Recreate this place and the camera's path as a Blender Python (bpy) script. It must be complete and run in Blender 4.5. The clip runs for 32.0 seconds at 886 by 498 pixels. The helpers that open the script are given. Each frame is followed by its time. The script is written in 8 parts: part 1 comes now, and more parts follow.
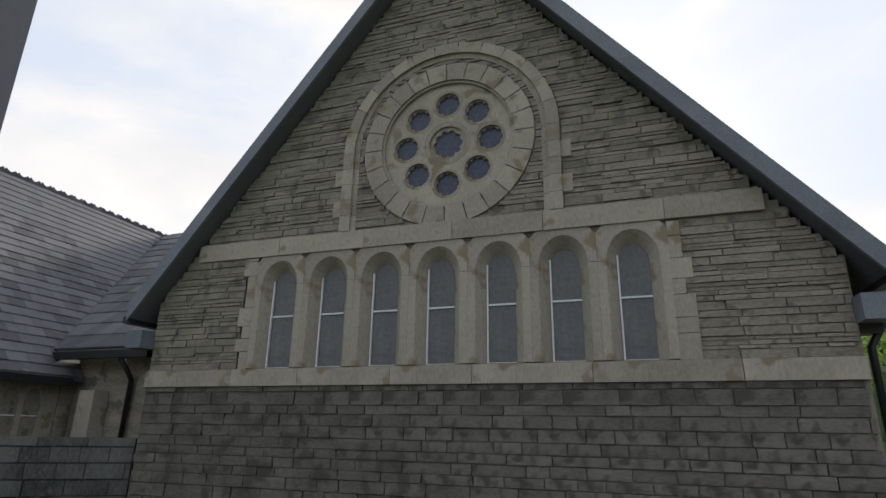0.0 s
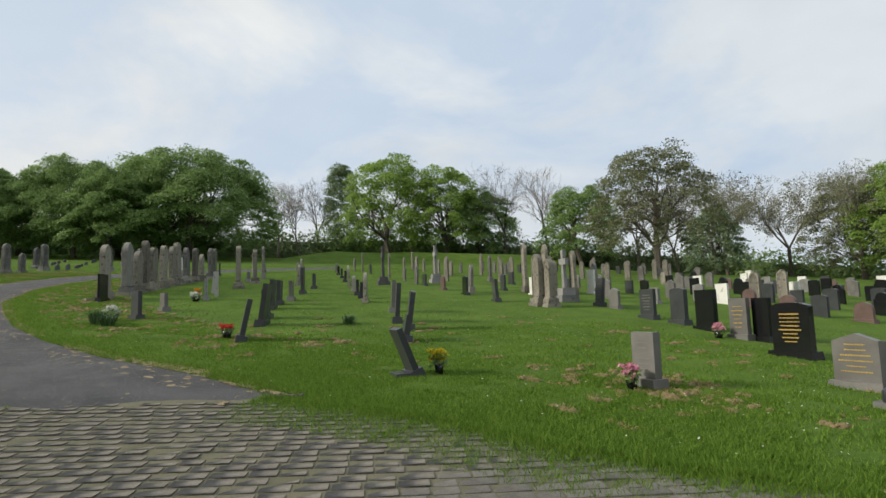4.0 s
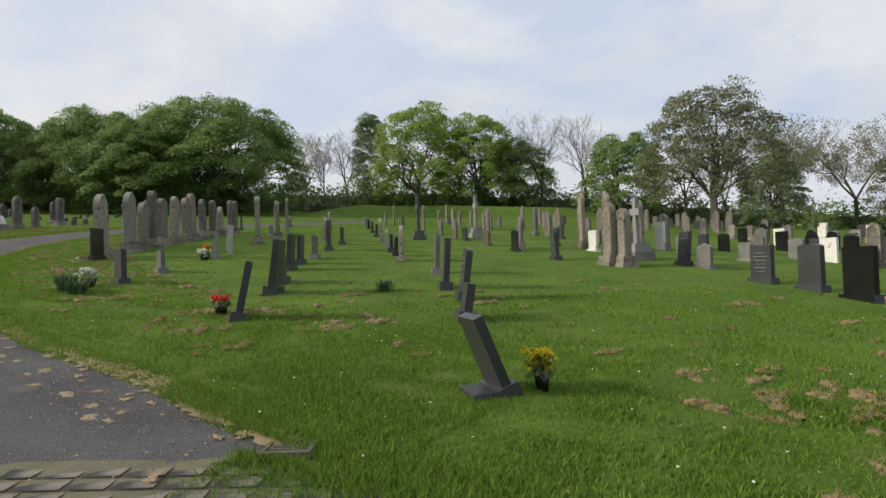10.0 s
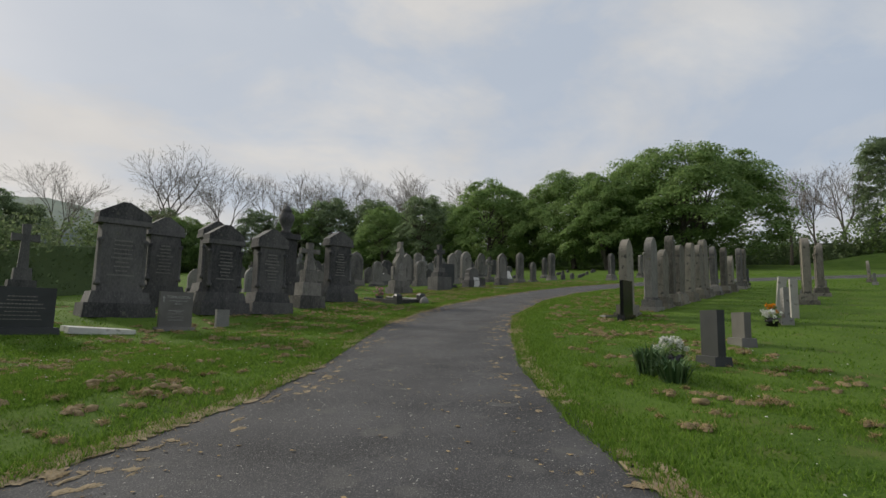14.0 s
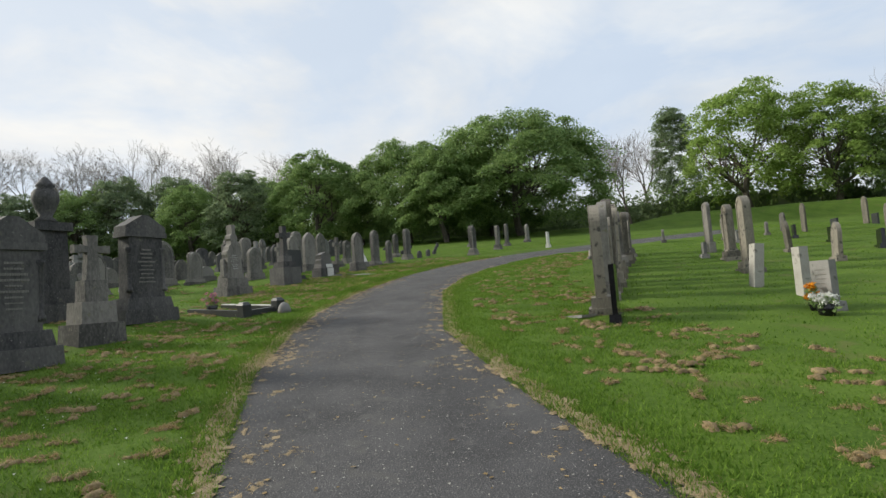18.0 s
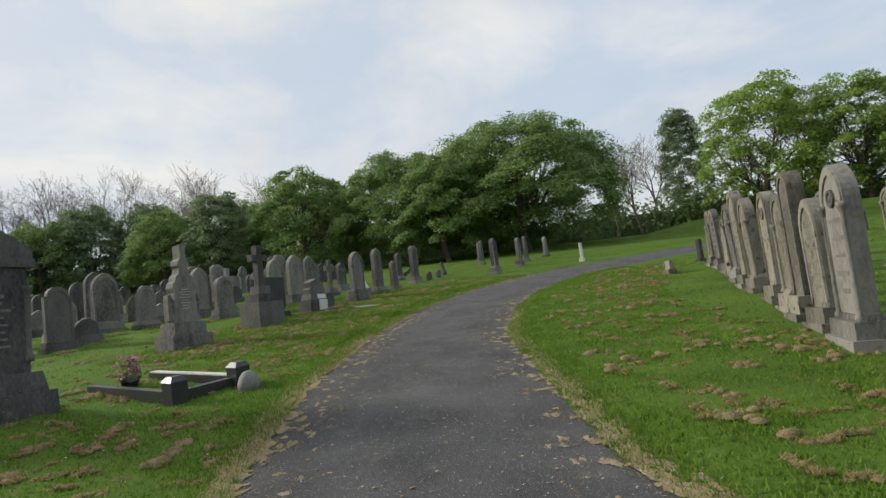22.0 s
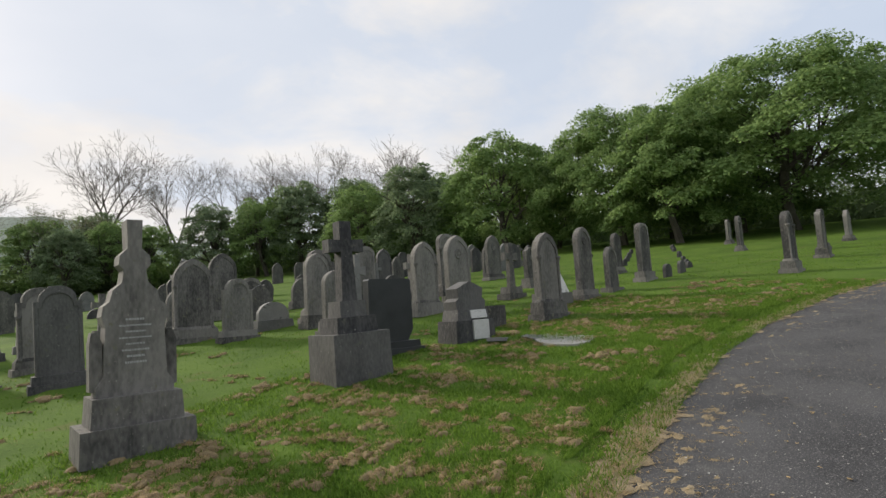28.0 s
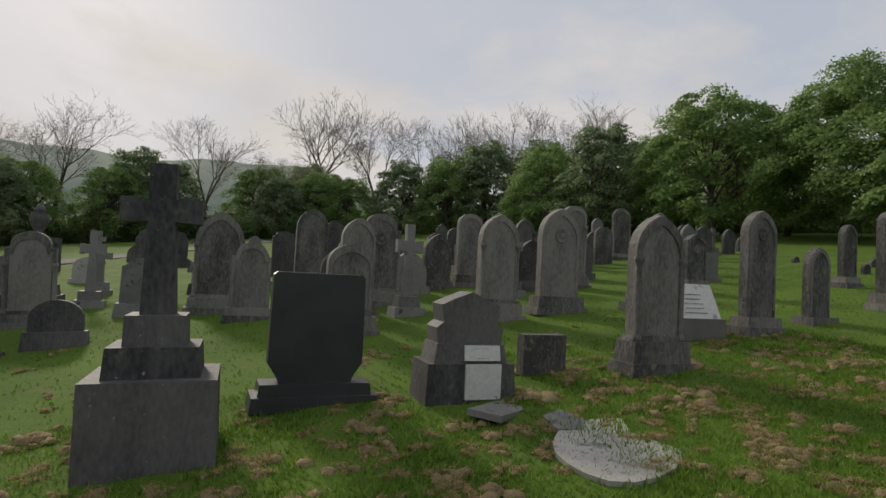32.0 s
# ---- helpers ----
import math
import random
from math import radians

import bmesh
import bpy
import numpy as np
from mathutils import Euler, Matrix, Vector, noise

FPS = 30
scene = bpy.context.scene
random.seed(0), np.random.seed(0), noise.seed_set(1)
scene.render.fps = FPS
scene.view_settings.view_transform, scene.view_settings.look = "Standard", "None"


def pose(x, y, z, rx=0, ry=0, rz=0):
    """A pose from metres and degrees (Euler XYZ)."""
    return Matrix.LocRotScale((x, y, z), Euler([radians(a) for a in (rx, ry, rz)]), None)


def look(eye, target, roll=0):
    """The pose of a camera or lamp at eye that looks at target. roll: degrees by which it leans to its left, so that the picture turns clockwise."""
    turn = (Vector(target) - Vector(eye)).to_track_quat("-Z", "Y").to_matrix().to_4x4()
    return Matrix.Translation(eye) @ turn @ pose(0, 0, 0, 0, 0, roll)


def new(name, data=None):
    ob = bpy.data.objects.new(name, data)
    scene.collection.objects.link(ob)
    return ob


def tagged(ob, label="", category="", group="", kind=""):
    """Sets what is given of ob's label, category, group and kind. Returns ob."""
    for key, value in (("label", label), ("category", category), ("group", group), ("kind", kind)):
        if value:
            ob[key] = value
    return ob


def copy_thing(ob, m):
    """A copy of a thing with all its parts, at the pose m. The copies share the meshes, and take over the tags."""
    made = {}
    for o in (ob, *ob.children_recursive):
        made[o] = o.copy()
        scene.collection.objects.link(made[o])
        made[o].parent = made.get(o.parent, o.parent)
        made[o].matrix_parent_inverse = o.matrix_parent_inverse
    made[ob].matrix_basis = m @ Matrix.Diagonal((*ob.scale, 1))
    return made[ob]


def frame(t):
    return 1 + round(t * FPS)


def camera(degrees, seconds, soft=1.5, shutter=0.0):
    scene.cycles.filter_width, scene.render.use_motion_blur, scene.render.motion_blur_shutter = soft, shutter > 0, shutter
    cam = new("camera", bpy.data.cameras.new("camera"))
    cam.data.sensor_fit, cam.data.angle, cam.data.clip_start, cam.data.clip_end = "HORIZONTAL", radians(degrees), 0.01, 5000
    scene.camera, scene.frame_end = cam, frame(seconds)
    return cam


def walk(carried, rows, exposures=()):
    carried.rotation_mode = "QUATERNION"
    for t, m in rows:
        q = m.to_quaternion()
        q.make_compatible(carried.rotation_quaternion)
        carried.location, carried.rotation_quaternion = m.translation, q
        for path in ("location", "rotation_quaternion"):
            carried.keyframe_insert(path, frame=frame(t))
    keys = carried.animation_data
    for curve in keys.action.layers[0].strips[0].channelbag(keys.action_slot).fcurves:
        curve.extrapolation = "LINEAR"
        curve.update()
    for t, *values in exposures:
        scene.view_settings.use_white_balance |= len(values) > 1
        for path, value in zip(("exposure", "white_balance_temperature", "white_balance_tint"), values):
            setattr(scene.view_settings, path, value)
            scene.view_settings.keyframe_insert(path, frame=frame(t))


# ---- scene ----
cam = camera(75.4, 32.0)
PATH = [
    (0, (9.031, 2.247, 3.056), (9.016, 4.152, 3.664), 1.0),
    (0.5, (9.238, 2.253, 3.083), (9.534, 4.003, 4.006), 2.2),
    (1, (9.367, 2.203, 3.19), (10.139, 3.878, 3.964), -3.7),
    (1.5, (10.05, 2.448, 3.239), (11.278, 3.969, 3.661), -0.2),
    (2, (10.84, 2.71, 3.287), (12.3, 4.02, 3.65), 0.8),
    (2.5, (11.72, 3.02, 3.21), (13.372, 4.115, 3.465), 2.3),
    (3, (12.737, 3.476, 3.121), (14.57, 4.239, 3.361), 1.5),
    (3.5, (13.542, 3.773, 3.073), (15.524, 3.643, 3.313), 2.1),
    (4, (13.967, 3.624, 3.049), (15.74, 2.722, 3.252), -1.9),
    (4.5, (14.437, 3.013, 3.048), (15.537, 1.349, 3.186), -2.7),
    (6.5, (15.223, 3.043, 3.139), (14.467, 1.195, 3.031), -1.4),
    (7, (15.422, 2.975, 3.149), (14.472, 1.221, 3.0), -0.9),
    (7.5, (15.622, 2.955, 3.143), (14.672, 1.201, 2.994), -0.9),
    (8, (15.892, 2.871, 3.146), (15.67, 0.89, 2.979), -1.0),
    (8.5, (16.216, 2.705, 3.197), (16.576, 0.741, 3.07), -0.3),
    (9, (16.63, 2.63, 3.233), (17.386, 0.782, 3.11), -0.0),
    (9.5, (17.083, 2.584, 3.205), (18.473, 1.146, 3.202), -2.8),
    (10, (17.439, 2.64, 3.237), (19.267, 1.829, 3.285), -1.9),
    (10.5, (17.777, 2.88, 3.256), (19.772, 2.95, 3.389), -0.3),
    (11, (18.605, 3.047, 3.332), (20.551, 3.501, 3.418), -1.7),
    (11.5, (19.324, 3.234, 3.351), (21.171, 4.0, 3.407), 0.6),
    (12, (20.127, 3.716, 3.371), (21.808, 4.798, 3.41), 0.3),
    (12.5, (20.648, 3.778, 3.467), (22.309, 4.891, 3.515), -0.2),
    (13, (21.36, 4.053, 3.537), (23.072, 5.054, 3.797), 3.0),
    (13.5, (21.996, 4.447, 3.484), (23.723, 5.429, 3.719), 0.5),
    (14, (22.811, 4.997, 3.519), (24.691, 5.631, 3.773), 1.1),
    (14.4, (23.175, 5.503, 3.581), (25.049, 6.143, 3.866), 1.2),
    (16.5, (25.692, 7.142, 4.085), (27.579, 7.777, 4.269), -0.5),
    (17, (26.338, 7.464, 4.134), (28.264, 7.981, 4.286), 0.0),
    (17.5, (27.365, 7.729, 4.25), (29.36, 7.792, 4.37), 1.4),
    (18, (27.893, 8.055, 4.373), (29.888, 8.071, 4.525), -4.3),
    (18.5, (28.718, 8.327, 4.371), (30.71, 8.321, 4.545), -1.1),
    (19, (29.393, 8.445, 4.423), (31.387, 8.385, 4.561), -2.6),
    (19.5, (30.121, 8.728, 4.565), (32.118, 8.718, 4.678), -3.7),
    (20, (30.877, 8.777, 4.665), (32.873, 8.769, 4.788), -3.4),
    (20.5, (31.721, 8.956, 4.757), (33.718, 8.953, 4.872), -1.7),
    (21, (32.554, 9.061, 4.855), (34.547, 9.063, 5.022), -2.8),
    (21.5, (33.346, 9.232, 4.907), (35.331, 9.2, 5.153), -2.5),
    (22, (33.98, 9.403, 4.938), (35.967, 9.374, 5.156), -6.8),
    (22.5, (34.713, 9.504, 5.024), (36.704, 9.398, 5.183), -5.5),
    (23, (35.447, 9.631, 5.222), (37.441, 9.539, 5.343), -5.3),
    (23.5, (36.2, 9.756, 5.28), (38.197, 9.747, 5.397), -5.4),
    (24, (36.924, 9.821, 5.327), (38.922, 9.807, 5.406), -5.8),
    (24.5, (37.374, 9.711, 5.524), (39.374, 9.739, 5.544), -5.8),
    (26.5, (41.131, 10.259, 5.661), (43.081, 9.832, 5.796), -3.9),
    (27, (41.911, 10.283, 5.834), (43.906, 10.277, 5.973), -1.3),
    (27.5, (42.646, 10.284, 6.062), (44.57, 10.818, 6.182), -4.3),
    (28, (43.381, 10.282, 6.156), (45.251, 10.962, 6.358), -3.7),
    (28.5, (44.128, 10.468, 6.254), (45.988, 11.169, 6.478), -3.7),
    (29, (44.966, 10.363, 6.329), (46.86, 10.973, 6.524), -2.1),
    (29.5, (45.761, 10.227, 6.412), (47.695, 10.708, 6.59), -0.3),
    (30, (46.283, 10.181, 6.522), (48.242, 10.558, 6.667), -2.0),
    (30.5, (46.961, 10.087, 6.629), (48.848, 10.74, 6.746), -0.1),
    (31, (47.79, 10.162, 6.662), (49.495, 11.197, 6.813), -2.6),
    (31.5, (48.54, 10.073, 6.752), (50.039, 11.39, 6.885), -1.0),
    (32, (49.035, 9.91, 6.805), (50.552, 11.21, 6.89), 3.2),
]
EXPOSURE = [(0, 0.55, 6500, 10), (0.5, 0.1, 6500, 10), (1, -0.75, 6450, 8), (1.5, -0.42, 6450, 8), (2, -0.12, 6450, 8), (3, 0.05, 6450, 8), (4, 0.34, 6450, 6), (4.5, 0.32, 6450, 7), (6.5, 0.2, 6500, 10), (7, 0.2, 6500, 10), (8.5, 0.2, 6500, 10), (10, 0.35, 6550, 10), (12, 0.2, 6550, 10), (13.5, -0.08, 6500, 9), (16.5, 0.1, 6480, 8), (18, 0.43, 6450, 7), (20, 0.36, 6450, 7), (22, 0.28, 6450, 7), (23, 0.42, 6450, 8), (24, 0.46, 6480, 8), (27, 0.48, 6500, 9), (28, 0.36, 6550, 10), (30.5, 0.42, 6650, 11), (32, -0.12, 6700, 11)]
walk(cam, [(t, look(eye, target, roll)) for t, eye, target, roll in PATH], EXPOSURE)

# ---- the light of a hazy spring morning ----
SUN_YAW, SUN_UP = -16.0, 26.0
world = bpy.data.worlds.new("sky")
scene.world = world
world.use_nodes = True
wn, wl = world.node_tree.nodes, world.node_tree.links
sky = wn.new("ShaderNodeTexSky")
sky.sky_type, sky.sun_disc = "NISHITA", False
sky.sun_elevation, sky.sun_rotation = radians(SUN_UP), radians(-SUN_YAW)
sky.dust_density, sky.air_density, sky.ozone_density = 2.2, 1.0, 1.6
coord = wn.new("ShaderNodeTexCoord")
stretch = wn.new("ShaderNodeMapping")
stretch.inputs["Scale"].default_value = (1.0, 1.0, 2.0)
stretch.inputs["Location"].default_value = (0.4, 0.1, 0.0)
wl.new(coord.outputs["Generated"], stretch.inputs["Vector"])
puff = wn.new("ShaderNodeTexNoise")
puff.inputs["Scale"].default_value, puff.inputs["Detail"].default_value, puff.inputs["Roughness"].default_value = 2.1, 7.0, 0.56
puff.inputs["Distortion"].default_value = 0.35
wl.new(stretch.outputs["Vector"], puff.inputs["Vector"])
cover = wn.new("ShaderNodeValToRGB")
cover.color_ramp.elements[0].position, cover.color_ramp.elements[1].position = 0.40, 0.54
cover.color_ramp.elements[0].color = (0.32, 0.32, 0.32, 1)
cover.color_ramp.elements[1].color = (0.95, 0.95, 0.95, 1)
wl.new(puff.outputs["Fac"], cover.inputs["Fac"])
shade = wn.new("ShaderNodeTexNoise")
shade.inputs["Scale"].default_value, shade.inputs["Detail"].default_value = 4.3, 6.0
wl.new(stretch.outputs["Vector"], shade.inputs["Vector"])
tone = wn.new("ShaderNodeValToRGB")
tone.color_ramp.elements[0].position, tone.color_ramp.elements[1].position = 0.35, 0.68
tone.color_ramp.elements[0].color = (5.9, 6.0, 6.2, 1)
tone.color_ramp.elements[1].color = (7.0, 6.95, 6.9, 1)
wl.new(shade.outputs["Fac"], tone.inputs["Fac"])
blue = wn.new("ShaderNodeMix")
blue.data_type = "RGBA"
blue.inputs["Factor"].default_value = 0.9
blue.inputs["B"].default_value = (4.4, 5.3, 6.7, 1)
wl.new(sky.outputs["Color"], blue.inputs["A"])
over = wn.new("ShaderNodeMix")
over.data_type = "RGBA"
wl.new(cover.outputs["Color"], over.inputs["Factor"])
wl.new(blue.outputs["Result"], over.inputs["A"])
wl.new(tone.outputs["Color"], over.inputs["B"])
sunward = wn.new("ShaderNodeVectorMath")
sunward.operation = "DOT_PRODUCT"
sunward.inputs[1].default_value = (math.sin(radians(-SUN_YAW)) * math.cos(radians(SUN_UP)), math.cos(radians(-SUN_YAW)) * math.cos(radians(SUN_UP)), math.sin(radians(SUN_UP)))
wl.new(coord.outputs["Generated"], sunward.inputs[0])
glow = wn.new("ShaderNodeValToRGB")
glow.color_ramp.elements[0].position, glow.color_ramp.elements[1].position = 0.0, 1.0
glow.color_ramp.elements[0].color, glow.color_ramp.elements[1].color = (0.78, 0.83, 0.90, 1), (1.06, 1.01, 0.96, 1)
mid_glow = glow.color_ramp.elements.new(0.55)
mid_glow.color = (0.91, 0.92, 0.94, 1)
half_up = wn.new("ShaderNodeMath")
half_up.operation = "MULTIPLY_ADD"
half_up.inputs[1].default_value = half_up.inputs[2].default_value = 0.5
wl.new(sunward.outputs["Value"], half_up.inputs[0])
wl.new(half_up.outputs[0], glow.inputs["Fac"])
lit = wn.new("ShaderNodeMix")
lit.data_type, lit.blend_type = "RGBA", "MULTIPLY"
lit.inputs["Factor"].default_value = 1.0
wl.new(over.outputs["Result"], lit.inputs["A"])
wl.new(glow.outputs["Color"], lit.inputs["B"])
back = wn["Background"]
back.inputs["Strength"].default_value = 0.105
wl.new(lit.outputs["Result"], back.inputs["Color"])
sun = new("sun", bpy.data.lights.new("sun", "SUN"))
sun.data.energy, sun.data.angle, sun.data.color = 2.9, radians(8), (1.0, 0.92, 0.79)
sun.matrix_world = look((20 + 60 * math.sin(radians(-SUN_YAW)), 60 * math.cos(radians(-SUN_YAW)), 60 * math.tan(radians(SUN_UP))), (20, 0, 0))


# ---- materials ----
def material(name, dark, light, rough=0.8, scale=3.0, fine=40.0, bump=0.3, metal=0.0, spots=None, spot_at=0.62, jitter=0.0, spec=0.4, lay=1.0, fleck=None):
    """A weathered surface: two scales of noise between a dark and a light colour, stains of a third colour, fine relief."""
    m = bpy.data.materials.new(name)
    m.use_nodes = True
    n, l = m.node_tree.nodes, m.node_tree.links
    b = n["Principled BSDF"]
    b.inputs["Roughness"].default_value, b.inputs["Metallic"].default_value = rough, metal
    b.inputs["Specular IOR Level"].default_value = spec
    c = n.new("ShaderNodeTexCoord")
    big, small = n.new("ShaderNodeTexNoise"), n.new("ShaderNodeTexNoise")
    big.inputs["Scale"].default_value, big.inputs["Detail"].default_value = scale, 5
    small.inputs["Scale"].default_value, small.inputs["Detail"].default_value = fine, 3
    bed_ = n.new("ShaderNodeMapping")
    bed_.inputs["Scale"].default_value = (1, 1, lay)
    l.new(c.outputs["Object"], bed_.inputs["Vector"])
    for t in (big, small):
        l.new(bed_.outputs["Vector"], t.inputs["Vector"])
    both = n.new("ShaderNodeMath")
    both.operation = "MULTIPLY_ADD"
    both.inputs[1].default_value = 0.45
    l.new(small.outputs["Fac"], both.inputs[0])
    half = n.new("ShaderNodeMath")
    half.operation = "MULTIPLY"
    half.inputs[1].default_value = 0.55
    l.new(big.outputs["Fac"], half.inputs[0])
    l.new(half.outputs[0], both.inputs[2])
    fac = both.outputs[0]
    if jitter:
        info, add = n.new("ShaderNodeObjectInfo"), n.new("ShaderNodeMath")
        add.operation = "MULTIPLY_ADD"
        add.inputs[1].default_value = jitter
        l.new(info.outputs["Random"], add.inputs[0])
        off = n.new("ShaderNodeMath")
        off.operation = "SUBTRACT"
        off.inputs[1].default_value = jitter / 2
        l.new(fac, off.inputs[0])
        l.new(off.outputs[0], add.inputs[2])
        fac = add.outputs[0]
    ramp = n.new("ShaderNodeValToRGB")
    ramp.color_ramp.elements[0].position, ramp.color_ramp.elements[1].position = 0.3, 0.7
    ramp.color_ramp.elements[0].color, ramp.color_ramp.elements[1].color = (*dark, 1), (*light, 1)
    l.new(fac, ramp.inputs["Fac"])
    out = ramp.outputs["Color"]
    if spots:
        sp_, cut, mix = n.new("ShaderNodeTexNoise"), n.new("ShaderNodeValToRGB"), n.new("ShaderNodeMix")
        sp_.inputs["Scale"].default_value, sp_.inputs["Detail"].default_value = scale * 2.3, 6
        l.new(c.outputs["Object"], sp_.inputs["Vector"])
        cut.color_ramp.elements[0].position, cut.color_ramp.elements[1].position = spot_at, spot_at + 0.08
        l.new(sp_.outputs["Fac"], cut.inputs["Fac"])
        mix.data_type = "RGBA"
        mix.inputs["B"].default_value = (*spots, 1)
        l.new(cut.outputs["Color"], mix.inputs["Factor"])
        l.new(out, mix.inputs["A"])
        out = mix.outputs["Result"]
    if fleck:
        grain, pick, mix = n.new("ShaderNodeTexNoise"), n.new("ShaderNodeValToRGB"), n.new("ShaderNodeMix")
        grain.inputs["Scale"].default_value, grain.inputs["Detail"].default_value = fleck[0], 2
        l.new(c.outputs["Object"], grain.inputs["Vector"])
        pick.color_ramp.elements[0].position, pick.color_ramp.elements[1].position = fleck[1], fleck[1] + 0.12
        l.new(grain.outputs["Fac"], pick.inputs["Fac"])
        mix.data_type = "RGBA"
        mix.inputs["B"].default_value = (*fleck[2], 1)
        l.new(pick.outputs["Color"], mix.inputs["Factor"])
        l.new(out, mix.inputs["A"])
        out = mix.outputs["Result"]
    l.new(out, b.inputs["Base Color"])
    if bump:
        bm_ = n.new("ShaderNodeBump")
        bm_.inputs["Strength"].default_value, bm_.inputs["Distance"].default_value = bump, 0.02
        l.new(both.outputs[0], bm_.inputs["Height"])
        l.new(bm_.outputs["Normal"], b.inputs["Normal"])
    return m


def leafy(name, dark, light, rough=0.6, translucent=0.25):
    """Leaves: each island takes its own green, with light passing through."""
    m = bpy.data.materials.new(name)
    m.use_nodes = True
    n, l = m.node_tree.nodes, m.node_tree.links
    b = n["Principled BSDF"]
    b.inputs["Roughness"].default_value = rough
    b.inputs["Specular IOR Level"].default_value = 0.1
    g, ramp = n.new("ShaderNodeNewGeometry"), n.new("ShaderNodeValToRGB")
    ramp.color_ramp.elements[0].color, ramp.color_ramp.elements[1].color = (*dark, 1), (*light, 1)
    l.new(g.outputs["Random Per Island"], ramp.inputs["Fac"])
    l.new(ramp.outputs["Color"], b.inputs["Base Color"])
    tr, mix = n.new("ShaderNodeBsdfTranslucent"), n.new("ShaderNodeMixShader")
    l.new(ramp.outputs["Color"], tr.inputs["Color"])
    mix.inputs["Fac"].default_value = translucent
    l.new(b.outputs["BSDF"], mix.inputs[1])
    l.new(tr.outputs["BSDF"], mix.inputs[2])
    l.new(mix.outputs["Shader"], n["Material Output"].inputs["Surface"])
    return m


